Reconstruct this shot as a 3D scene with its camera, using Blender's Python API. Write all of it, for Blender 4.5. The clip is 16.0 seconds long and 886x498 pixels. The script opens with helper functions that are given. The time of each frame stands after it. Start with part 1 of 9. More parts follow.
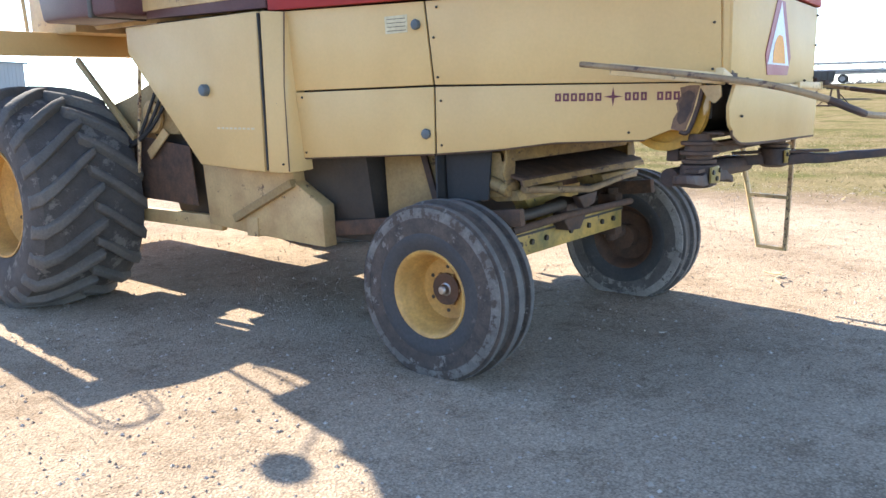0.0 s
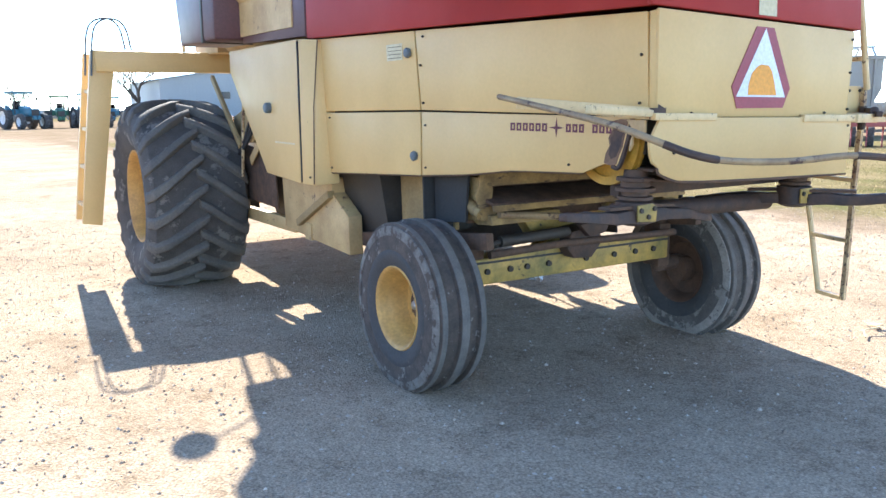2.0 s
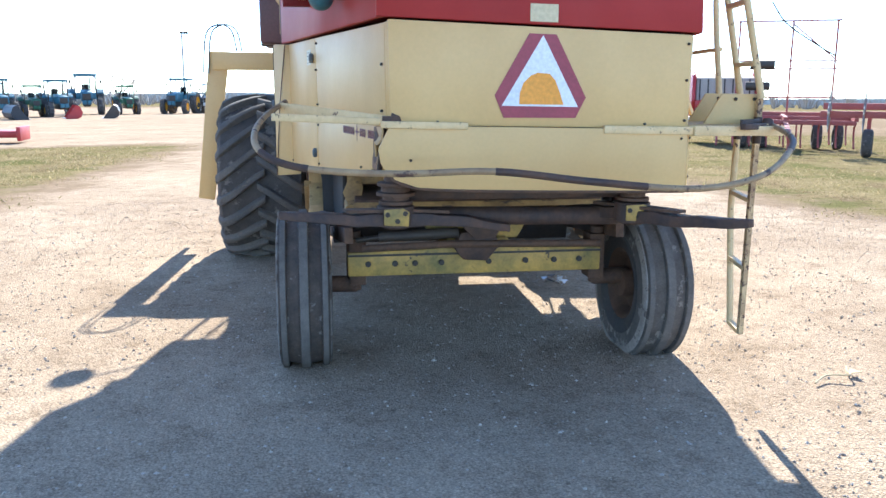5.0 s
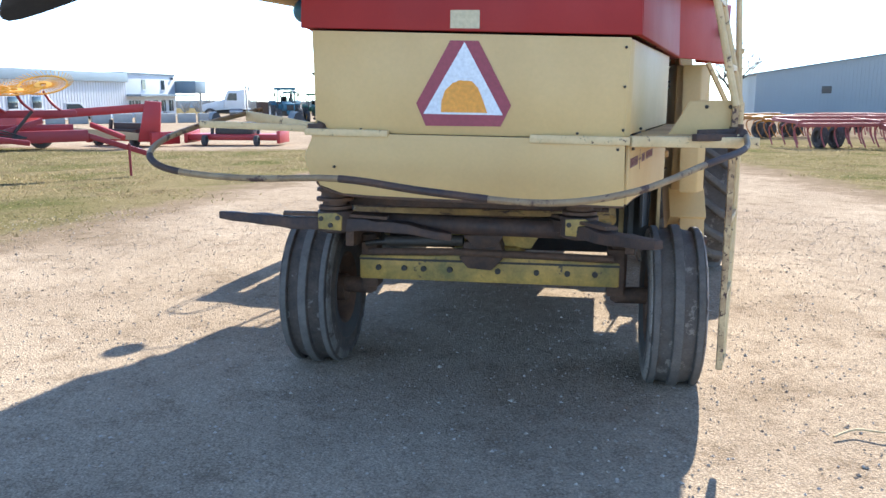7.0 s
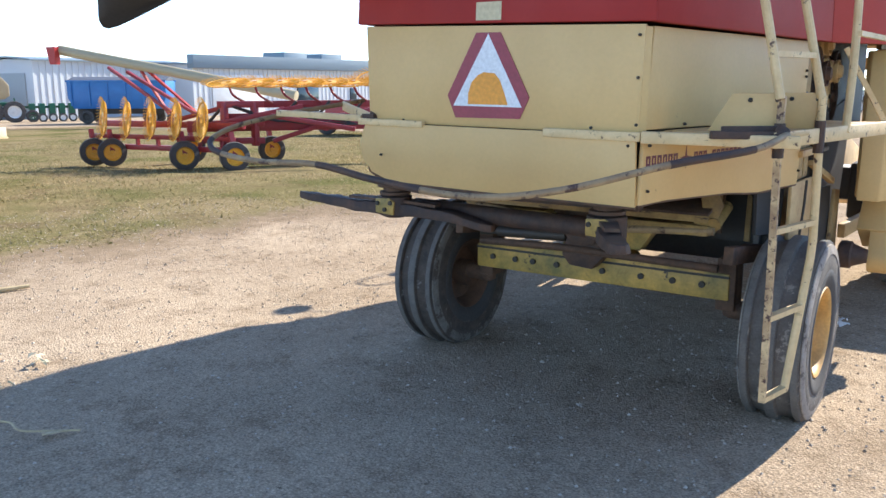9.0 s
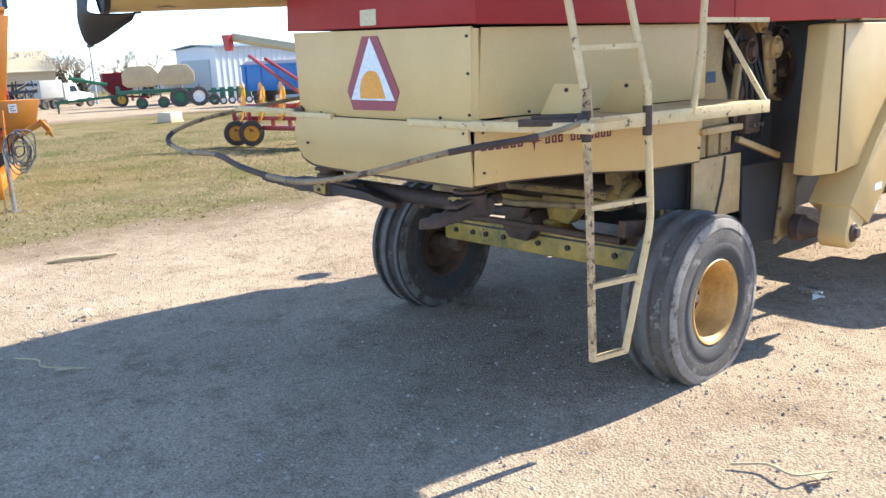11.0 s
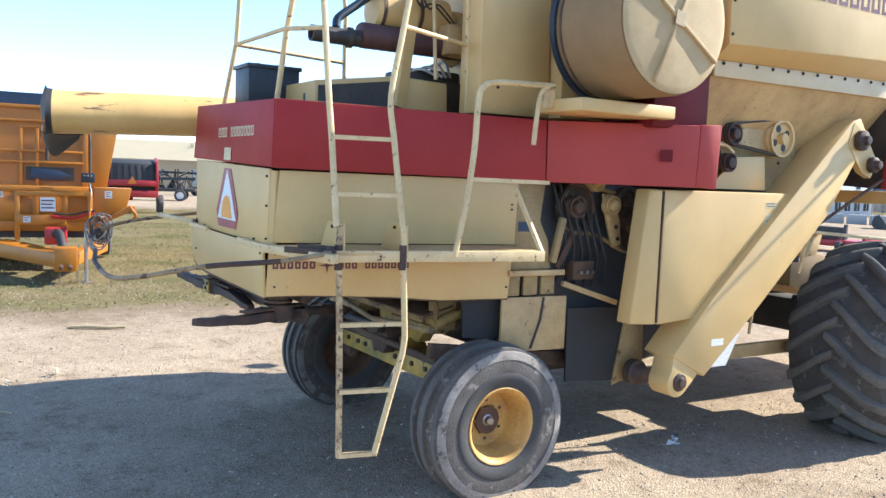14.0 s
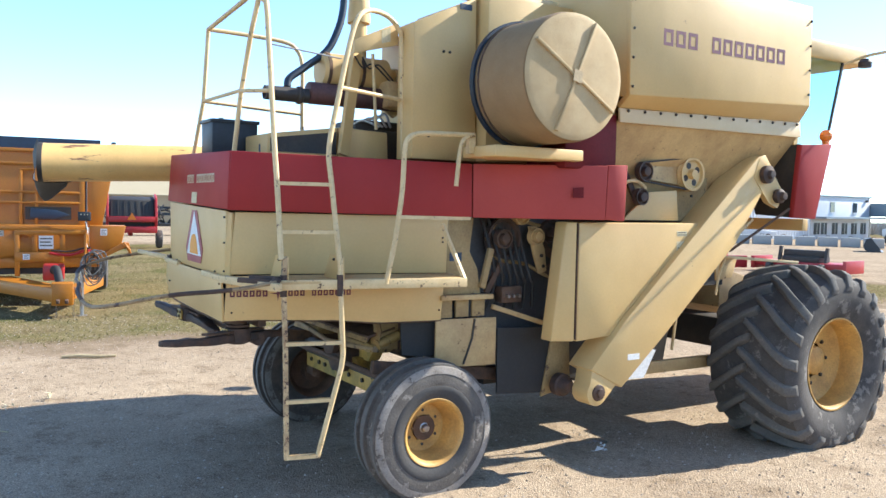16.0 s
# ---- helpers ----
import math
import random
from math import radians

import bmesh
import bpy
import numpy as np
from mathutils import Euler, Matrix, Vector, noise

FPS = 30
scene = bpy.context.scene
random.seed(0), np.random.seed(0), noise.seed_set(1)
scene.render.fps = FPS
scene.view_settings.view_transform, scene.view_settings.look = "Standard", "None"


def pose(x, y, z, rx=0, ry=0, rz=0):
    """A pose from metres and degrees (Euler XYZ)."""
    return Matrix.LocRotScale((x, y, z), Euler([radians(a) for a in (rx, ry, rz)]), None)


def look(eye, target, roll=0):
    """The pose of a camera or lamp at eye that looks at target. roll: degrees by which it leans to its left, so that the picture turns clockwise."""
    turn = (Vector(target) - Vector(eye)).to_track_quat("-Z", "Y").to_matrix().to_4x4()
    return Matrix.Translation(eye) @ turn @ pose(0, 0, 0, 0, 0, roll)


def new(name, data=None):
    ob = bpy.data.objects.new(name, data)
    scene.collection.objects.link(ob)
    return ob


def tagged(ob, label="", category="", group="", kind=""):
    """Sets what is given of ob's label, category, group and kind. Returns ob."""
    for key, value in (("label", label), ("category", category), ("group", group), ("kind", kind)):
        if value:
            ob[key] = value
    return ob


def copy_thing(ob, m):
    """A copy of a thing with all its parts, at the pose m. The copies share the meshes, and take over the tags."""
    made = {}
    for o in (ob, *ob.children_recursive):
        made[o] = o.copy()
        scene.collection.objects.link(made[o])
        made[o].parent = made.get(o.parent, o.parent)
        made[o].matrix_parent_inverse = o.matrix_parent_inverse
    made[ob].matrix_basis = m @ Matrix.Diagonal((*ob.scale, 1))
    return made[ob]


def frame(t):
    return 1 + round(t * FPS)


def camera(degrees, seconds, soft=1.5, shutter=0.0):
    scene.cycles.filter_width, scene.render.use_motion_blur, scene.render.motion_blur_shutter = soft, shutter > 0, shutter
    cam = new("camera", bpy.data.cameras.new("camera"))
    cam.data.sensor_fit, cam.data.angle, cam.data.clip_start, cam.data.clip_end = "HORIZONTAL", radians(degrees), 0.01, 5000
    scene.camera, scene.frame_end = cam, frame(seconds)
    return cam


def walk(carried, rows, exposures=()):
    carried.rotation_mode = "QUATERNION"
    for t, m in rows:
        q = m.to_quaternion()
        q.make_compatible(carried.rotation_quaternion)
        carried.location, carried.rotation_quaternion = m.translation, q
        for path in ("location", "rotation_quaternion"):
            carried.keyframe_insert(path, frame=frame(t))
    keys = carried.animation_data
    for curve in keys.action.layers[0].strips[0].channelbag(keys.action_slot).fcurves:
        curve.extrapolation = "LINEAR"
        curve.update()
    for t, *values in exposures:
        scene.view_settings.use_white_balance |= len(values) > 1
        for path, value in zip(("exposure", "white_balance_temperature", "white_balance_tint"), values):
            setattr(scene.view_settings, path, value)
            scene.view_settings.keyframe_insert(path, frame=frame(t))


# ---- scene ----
cam = camera(57.1, 16.0)
METRES, EYE, TILT, LEAN, TURN = 11.54, 1.50, 0.0, 0.0, -51.5
ROWS = [
    (0.0, 0.0, 0.0, 0.0, -0.33, -11.5, 1.64),
    (0.5, 0.0324, 0.0058, 0.0037, 1.87, -12.02, 0.34),
    (1.0, 0.0638, -0.0006, 0.0062, 7.28, -11.21, 0.94),
    (1.5, 0.0988, 0.0018, 0.0055, 13.26, -10.66, 1.4),
    (2.0, 0.138, 0.0088, 0.0072, 19.4, -10.85, 0.88),
    (2.5, 0.1789, 0.0097, 0.0117, 21.29, -12.52, -0.19),
    (3.0, 0.2113, 0.0265, 0.0109, 27.43, -11.86, -2.02),
    (3.5, 0.2494, 0.041, 0.0113, 32.45, -10.76, -0.85),
    (6.0, 0.3802, 0.1526, 0.0117, 50.62, -11.4, 0.06),
    (6.5, 0.4039, 0.1768, 0.0119, 56.08, -10.94, 0.32),
    (7.0, 0.4154, 0.2054, 0.0109, 61.1, -10.7, 0.68),
    (7.5, 0.4245, 0.2398, 0.011, 66.37, -10.83, 1.08),
    (8.0, 0.4409, 0.2714, 0.0117, 72.56, -11.33, 1.66),
    (8.5, 0.4476, 0.2991, 0.0095, 79.96, -10.86, 0.98),
    (11.0, 0.4984, 0.4448, 0.0162, 98.38, -12.62, 3.13),
    (11.5, 0.4999, 0.48, 0.0182, 98.16, -9.86, 1.61),
    (12.0, 0.5143, 0.5118, 0.0219, 100.92, -8.79, 1.25),
    (12.5, 0.5156, 0.5366, 0.0229, 103.01, -8.44, 0.44),
    (13.0, 0.5155, 0.5604, 0.0261, 104.96, -5.27, 0.41),
    (13.5, 0.5233, 0.5885, 0.0257, 107.37, -5.7, 0.17),
    (14.0, 0.5195, 0.6103, 0.0259, 108.98, -4.57, -1.79),
    (14.5, 0.5239, 0.6336, 0.0289, 111.14, -1.78, -1.88),
    (15.0, 0.5365, 0.6525, 0.0305, 111.12, -1.97, -1.22),
    (15.5, 0.5535, 0.6583, 0.0287, 108.24, -2.66, -1.36),
    (16.0, 0.5643, 0.6656, 0.0305, 109.14, -2.47, -0.82),
]
walk(cam, [(t, pose(0, 0, 0, 0, -0.7, 0) @ pose(-4.30, -2.56, EYE, TILT, LEAN, TURN) @ pose(METRES * x, METRES * y, METRES * z, 90 + pitch, roll, yaw)) for t, x, y, z, yaw, pitch, roll in ROWS], [(0.0, 2.06, 6550, 10), (2.0, 2.22, 6250, 8), (3.5, 2.12, 6000, 8), (7.0, 1.68, 6150, 8), (8.5, 1.52, 6450, 9), (11.0, 1.80, 6400, 8), (13.0, 1.74, 6080, 7), (16.0, 1.52, 6300, 6)])

# ---- light ----
SUN_AZ, SUN_EL = 10.5, 34.5
world = bpy.data.worlds.new("sky")
scene.world = world
world.use_nodes = True
wn = world.node_tree.nodes
sky = wn.new("ShaderNodeTexSky")
sky.sky_type, sky.sun_disc = "NISHITA", False
sky.sun_elevation, sky.sun_rotation = radians(SUN_EL), radians(SUN_AZ)
sky.altitude, sky.air_density, sky.dust_density, sky.ozone_density = 2200, 0.85, 0.0, 2.6
wn["Background"].inputs["Strength"].default_value = 0.15
world.node_tree.links.new(sky.outputs[0], wn["Background"].inputs["Color"])
sun = new("sun", bpy.data.lights.new("sun", "SUN"))
sun.data.energy, sun.data.angle, sun.data.color = 4.0, radians(0.55), (1.0, 0.94, 0.85)
sun_way = Vector((math.sin(radians(SUN_AZ)) * math.cos(radians(SUN_EL)), math.cos(radians(SUN_AZ)) * math.cos(radians(SUN_EL)), math.sin(radians(SUN_EL))))
sun.matrix_basis = look(sun_way * 60, (0, 0, 0))


# ---- materials ----
def material(name, base, dark=None, scale=6.0, rough=0.6, metal=0.0, bump=0.15, grain=60.0, amount=0.5, spots=None, spot_scale=9.0, spot_at=0.66, spec=0.5, coat=0.0, fine_mix=0.35, streaks=0.0, streak_colour=(0.3, 0.17, 0.07), stretch=None, dents=0.0):
    """A node material: base colour broken by large soft stains, fine grain and sharp worn spots."""
    m = bpy.data.materials.new(name)
    m.use_nodes = True
    nt = m.node_tree
    n, l = nt.nodes, nt.links
    b = n["Principled BSDF"]
    tc = n.new("ShaderNodeTexCoord")
    big = n.new("ShaderNodeTexNoise")
    big.inputs["Scale"].default_value, big.inputs["Detail"].default_value, big.inputs["Roughness"].default_value = scale, 6, 0.6
    fine = n.new("ShaderNodeTexNoise")
    fine.inputs["Scale"].default_value, fine.inputs["Detail"].default_value = grain, 4
    for t in (big, fine):
        l.new(tc.outputs["Object"], t.inputs["Vector"])
    dark = dark or tuple(c * 0.75 for c in base)
    ramp = n.new("ShaderNodeMapRange")
    ramp.inputs["From Min"].default_value, ramp.inputs["From Max"].default_value = 0.35, 0.68
    l.new(big.outputs["Fac"], ramp.inputs["Value"])
    mul = n.new("ShaderNodeMath")
    mul.operation = "MULTIPLY"
    mul.inputs[1].default_value = amount
    l.new(ramp.outputs[0], mul.inputs[0])
    mix = n.new("ShaderNodeMix")
    mix.data_type = "RGBA"
    mix.inputs[6].default_value, mix.inputs[7].default_value = (*base, 1), (*dark, 1)
    l.new(mul.outputs[0], mix.inputs[0])
    mix2 = n.new("ShaderNodeMix")
    mix2.data_type, mix2.blend_type = "RGBA", "MULTIPLY"
    mix2.inputs[0].default_value = fine_mix
    bw = n.new("ShaderNodeMapRange")
    bw.inputs["From Min"].default_value, bw.inputs["From Max"].default_value = 0.3, 0.7
    bw.inputs["To Min"].default_value, bw.inputs["To Max"].default_value = 0.55, 1.25
    l.new(fine.outputs["Fac"], bw.inputs["Value"])
    l.new(mix.outputs[2], mix2.inputs[6])
    l.new(bw.outputs[0], mix2.inputs[7])
    out = mix2.outputs[2]
    if streaks:
        mp = n.new("ShaderNodeMapping")
        mp.inputs["Scale"].default_value = (1.9, 1.9, 0.22)
        l.new(tc.outputs["Object"], mp.inputs["Vector"])
        st = n.new("ShaderNodeTexNoise")
        st.inputs["Scale"].default_value, st.inputs["Detail"].default_value = 1.6, 1.5
        l.new(mp.outputs[0], st.inputs["Vector"])
        sr = n.new("ShaderNodeMapRange")
        sr.inputs["From Min"].default_value, sr.inputs["From Max"].default_value, sr.inputs["To Max"].default_value = 0.48, 0.8, streaks
        l.new(st.outputs["Fac"], sr.inputs["Value"])
        mix4 = n.new("ShaderNodeMix")
        mix4.data_type = "RGBA"
        mix4.inputs[7].default_value = (*streak_colour, 1)
        l.new(out, mix4.inputs[6])
        l.new(sr.outputs[0], mix4.inputs[0])
        out = mix4.outputs[2]
    if spots:
        sp = n.new("ShaderNodeTexNoise")
        sp.inputs["Scale"].default_value, sp.inputs["Detail"].default_value, sp.inputs["Roughness"].default_value = spot_scale, 8, 0.7
        if stretch:
            along = n.new("ShaderNodeMapping")
            along.inputs["Scale"].default_value = stretch
            l.new(tc.outputs["Object"], along.inputs["Vector"])
            l.new(along.outputs[0], sp.inputs["Vector"])
        else:
            l.new(tc.outputs["Object"], sp.inputs["Vector"])
        th = n.new("ShaderNodeMapRange")
        th.inputs["From Min"].default_value, th.inputs["From Max"].default_value = spot_at, spot_at + 0.05
        l.new(sp.outputs["Fac"], th.inputs["Value"])
        mix3 = n.new("ShaderNodeMix")
        mix3.data_type = "RGBA"
        mix3.inputs[7].default_value = (*spots, 1)
        l.new(out, mix3.inputs[6])
        l.new(th.outputs[0], mix3.inputs[0])
        out = mix3.outputs[2]
    l.new(out, b.inputs["Base Color"])
    rr = n.new("ShaderNodeMapRange")
    rr.inputs["To Min"].default_value, rr.inputs["To Max"].default_value = max(rough - 0.12, 0.02), min(rough + 0.12, 1.0)
    l.new(big.outputs["Fac"], rr.inputs["Value"])
    l.new(rr.outputs[0], b.inputs["Roughness"])
    b.inputs["Metallic"].default_value = metal
    b.inputs["Specular IOR Level"].default_value = spec
    b.inputs["Coat Weight"].default_value = coat
    if bump:
        bp = n.new("ShaderNodeBump")
        bp.inputs["Strength"].default_value, bp.inputs["Distance"].default_value = bump, 0.004
        l.new(fine.outputs["Fac"], bp.inputs["Height"])
        l.new(bp.outputs[0], b.inputs["Normal"])
        if dents:
            wave, wb = n.new("ShaderNodeTexNoise"), n.new("ShaderNodeBump")
            wave.inputs["Scale"].default_value, wave.inputs["Detail"].default_value = 2.4, 2
            l.new(tc.outputs["Object"], wave.inputs["Vector"])
            wb.inputs["Strength"].default_value, wb.inputs["Distance"].default_value = dents, 0.02
            l.new(wave.outputs["Fac"], wb.inputs["Height"])
            l.new(wb.outputs[0], bp.inputs["Normal"])
    return m


CREAM = material("faded_cream_paint", (0.66, 0.440, 0.180), (0.565, 0.356, 0.132), 1.3, 0.5, bump=0.02, amount=0.75, spots=(0.20, 0.10, 0.05), spot_scale=9, spot_at=0.69, fine_mix=0.07, streaks=0.13, dents=0.35)
CREAM_WORN = material("worn_cream_paint", (0.60, 0.405, 0.18), (0.38, 0.23, 0.095), 4, 0.6, bump=0.1, amount=0.8, spots=(0.10, 0.05, 0.03), spot_scale=11, spot_at=0.62, fine_mix=0.2, streaks=0.2)
AUGER = material("rust_scuffed_yellowed_cream", (0.74, 0.475, 0.175), (0.58, 0.35, 0.115), 2.2, 0.5, bump=0.04, amount=0.8, spots=(0.15, 0.07, 0.04), spot_scale=7, spot_at=0.60, fine_mix=0.12, stretch=(1.6, 0.28, 1.6), dents=0.5)
CREAM_RAIL = material("chipped_cream_rail", (0.70, 0.51, 0.26), (0.52, 0.35, 0.16), 8, 0.55, bump=0.1, amount=0.6, spots=(0.085, 0.042, 0.028), spot_scale=22, spot_at=0.595, fine_mix=0.15)
PIPE = material("dusty_rusted_pipe", (0.36, 0.25, 0.13), (0.17, 0.105, 0.06), 7, 0.65, bump=0.2, amount=0.9, spots=(0.07, 0.036, 0.026), spot_scale=12, spot_at=0.58, fine_mix=0.2)
RUSTY_RAIL = material("rusty_chipped_rail", (0.66, 0.47, 0.24), (0.2, 0.1, 0.05), 9, 0.65, bump=0.2, amount=0.9, spots=(0.075, 0.036, 0.025), spot_scale=34, spot_at=0.53, fine_mix=0.2)
TAN = material("dusty_tan_sheet", (0.40, 0.27, 0.115), (0.25, 0.16, 0.07), 4, 0.75, bump=0.2, amount=0.8, spots=(0.09, 0.05, 0.03), spot_scale=9, spot_at=0.62)
RED = material("faded_red_paint", (0.345, 0.024, 0.021), (0.265, 0.019, 0.018), 1.6, 0.58, spec=0.3, bump=0.02, amount=0.7, spots=(0.38, 0.08, 0.07), spot_scale=5, spot_at=0.76, fine_mix=0.07, streaks=0.15, streak_colour=(0.40, 0.09, 0.08), dents=0.4)
RED_PALE = material("sun_bleached_red_paint", (0.42, 0.062, 0.050), (0.34, 0.045, 0.038), 1.4, 0.62, spec=0.3, bump=0.02, amount=0.8, spots=(0.45, 0.13, 0.10), spot_scale=4, spot_at=0.70, fine_mix=0.07, dents=0.4)
RED_DARK = material("deep_red_paint", (0.15, 0.012, 0.014), None, 3, 0.6, spec=0.2, bump=0.05)
BURN = material("sooty_burnt_steel", (0.040, 0.026, 0.022), (0.115, 0.06, 0.035), 11, 0.7, bump=0.3, amount=0.8)
SCORCH = material("brown_scorched_paint", (0.20, 0.11, 0.06), (0.09, 0.05, 0.035), 9, 0.7, bump=0.2, amount=0.9)
DULL_GREY = material("dull_dark_grey", (0.085, 0.085, 0.09), (0.06, 0.055, 0.055), 3, 0.5, bump=0.05)
# Red paint of the left flank, darkened to hold its shade.
SHADED_RED = material("red_paint_with_shade", (0.105, 0.038, 0.04), (0.07, 0.035, 0.038), 3, 0.5, bump=0.05)
RUST = material("rusty_steel", (0.13, 0.068, 0.038), (0.055, 0.035, 0.025), 12, 0.8, bump=0.4, amount=0.9)
# Greasy black steel; also the black that paints shaded interiors and gaps.
DARK = material("greasy_black_steel_and_shade", (0.034, 0.028, 0.024), (0.065, 0.05, 0.036), 7, 0.6, bump=0.25, amount=0.8)
RUBBER_SHEET = material("black_rubber_sheet", (0.024, 0.022, 0.021), (0.042, 0.038, 0.034), 5, 0.7, bump=0.1)
TYRE = material("dusty_tyre_rubber", (0.085, 0.073, 0.064), (0.045, 0.040, 0.037), 6, 0.9, bump=0.35, grain=90, amount=0.9, spots=(0.17, 0.15, 0.13), spot_scale=5.5, spot_at=0.56)
TYRE_STEER = material("muddy_brown_tyre_rubber", (0.098, 0.074, 0.058), (0.05, 0.042, 0.037), 13, 0.92, bump=0.7, grain=80, amount=0.95, spots=(0.20, 0.178, 0.152), spot_scale=15, spot_at=0.6)
TYRE_WORN = material("worn_grey_tread", (0.15, 0.135, 0.12), (0.085, 0.078, 0.07), 12, 0.9, bump=0.4, grain=120, amount=0.8)
TYRE_DUST = material("grey_dusty_shoulder", (0.19, 0.17, 0.148), (0.10, 0.088, 0.076), 12, 0.95, bump=0.6, grain=80, amount=0.9, spots=(0.075, 0.056, 0.044), spot_scale=13, spot_at=0.51)
TYRE_SIDE = material("dark_sidewall_rubber", (0.047, 0.045, 0.045), (0.07, 0.062, 0.055), 9, 0.8, bump=0.3, amount=0.8, spots=(0.12, 0.10, 0.084), spot_scale=9, spot_at=0.62)
LUG = material("muddy_lug_rubber", (0.088, 0.082, 0.076), (0.15, 0.128, 0.105), 4, 0.9, bump=0.6, amount=0.9, spots=(0.20, 0.165, 0.13), spot_scale=7, spot_at=0.62)
TYRE_PALE = material("dust_coated_tyre_rubber", (0.135, 0.118, 0.102), (0.08, 0.068, 0.058), 8, 0.95, bump=0.6, grain=80, amount=0.9, spots=(0.24, 0.21, 0.18), spot_scale=9, spot_at=0.57)
SHOULDER_PALE = material("pale_dust_on_shoulder", (0.33, 0.29, 0.25), (0.20, 0.172, 0.145), 9, 0.95, bump=0.6, grain=80, amount=0.9, spots=(0.10, 0.082, 0.068), spot_scale=13, spot_at=0.57)
RIM = material("yellow_wheel_paint", (0.62, 0.345, 0.09), (0.36, 0.19, 0.055), 6, 0.55, bump=0.1, amount=0.8, spots=(0.12, 0.06, 0.03), spot_scale=10, spot_at=0.66)
SHEAVE = material("dirty_yellow_sheave_paint", (0.60, 0.32, 0.035), (0.34, 0.17, 0.025), 8, 0.55, bump=0.1, amount=0.8)
DIRTY_YELLOW = material("grimy_yellow_paint", (0.42, 0.265, 0.085), (0.15, 0.09, 0.04), 7, 0.65, bump=0.2, amount=0.9, spots=(0.06, 0.036, 0.025), spot_scale=14, spot_at=0.58, stretch=(0.4, 1.5, 1.5))
AXLE = material("greasy_yellow_green_paint", (0.58, 0.345, 0.075), (0.15, 0.135, 0.045), 5.5, 0.55, bump=0.2, amount=0.9, spots=(0.05, 0.04, 0.03), spot_scale=12, spot_at=0.62)
STEEL = material("bare_steel", (0.42, 0.41, 0.40), (0.25, 0.2, 0.16), 12, 0.4, metal=0.9, bump=0.1)
BOLT = material("dark_bolt_steel", (0.05, 0.042, 0.036), None, 20, 0.55, metal=0.4)
NUT = material("rusty_wheel_nut", (0.26, 0.15, 0.055), (0.16, 0.09, 0.04), 15, 0.6, bump=0.1)
KNOB = material("grey_plastic_knob", (0.10, 0.12, 0.13), None, 15, 0.5)
LABEL = material("yellowed_label", (0.62, 0.53, 0.33), (0.5, 0.4, 0.22), 12, 0.5, bump=0.0)
INK = material("dark_label_ink", (0.10, 0.075, 0.05), None, 10, 0.6, bump=0.0)
PURPLE = material("maroon_decal", (0.13, 0.028, 0.045), (0.18, 0.05, 0.06), 25, 0.5, bump=0.0)
SIGN_RED = material("faded_red_reflective", (0.30, 0.034, 0.058), (0.23, 0.034, 0.052), 9, 0.42, bump=0.03)
SIGN_WHITE = material("weathered_white_film", (0.74, 0.76, 0.78), (0.62, 0.66, 0.69), 5, 0.45, bump=0.03)
SIGN_ORANGE = material("orange_film", (0.80, 0.33, 0.035), (0.72, 0.30, 0.04), 6, 0.5, bump=0.03)
WHITE = material("white_paint", (0.74, 0.73, 0.70), (0.6, 0.58, 0.54), 2.0, 0.5, bump=0.03)
BATTERY = material("black_plastic_case", (0.022, 0.027, 0.034), None, 9, 0.5, bump=0.05)
MUFFLER = material("brown_heat_stained_steel", (0.12, 0.055, 0.05), (0.07, 0.04, 0.04), 9, 0.6, metal=0.3)
HOSE = material("blue_black_hose", (0.016, 0.03, 0.05), None, 12, 0.45, bump=0.05)
# Hose grey that holds the bright highlights of the coil.
HOSE_LIT = material("highlight_grey_hose", (0.16, 0.155, 0.15), (0.09, 0.088, 0.085), 12, 0.45, bump=0.05)
BLUE_BAND = material("dark_blue_strap", (0.02, 0.040, 0.075), None, 10, 0.5)
SCREEN = material("dusty_screen_mesh", (0.30, 0.185, 0.085), (0.21, 0.12, 0.055), 5, 0.8, bump=0.3, grain=220)
AMBER = material("amber_lens", (0.85, 0.22, 0.03), None, 10, 0.25, bump=0.0)
ORANGE = material("orange_machine_paint", (0.47, 0.168, 0.012), (0.33, 0.112, 0.013), 1.5, 0.42, bump=0.03, spots=(0.25, 0.12, 0.05), spot_scale=6, spot_at=0.70)
MACHINE_RED = material("machine_red_paint", (0.42, 0.022, 0.022), (0.30, 0.02, 0.022), 2, 0.42, bump=0.03)
# Implement red, desaturated so that the haze before it sits in the colour.
HAZED_RED = material("haze_paled_implement_red", (0.36, 0.085, 0.070), (0.25, 0.06, 0.05), 2, 0.6, bump=0.05)
RAKE_RED = material("dark_rake_red_paint", (0.27, 0.018, 0.026), (0.20, 0.016, 0.022), 3, 0.45, bump=0.03)
YELLOW = material("machine_yellow_paint", (0.80, 0.40, 0.03), (0.66, 0.32, 0.03), 4, 0.45, bump=0.03)
GREEN = material("machine_green_paint", (0.018, 0.12, 0.055), (0.02, 0.08, 0.04), 3, 0.45, bump=0.03)
BLUE = material("machine_blue_paint", (0.02, 0.16, 0.42), (0.02, 0.11, 0.30), 2, 0.42, bump=0.03)
TEAL = material("dull_teal_paint", (0.03, 0.14, 0.19), (0.03, 0.09, 0.12), 2, 0.45, bump=0.03)
POLY = material("tan_poly_tank", (0.48, 0.35, 0.19), (0.38, 0.27, 0.14), 1.2, 0.6, bump=0.03)
TAN_WALL = material("tan_ribbed_sheet", (0.46, 0.36, 0.22), (0.40, 0.31, 0.19), 0.3, 0.6, bump=0.05)
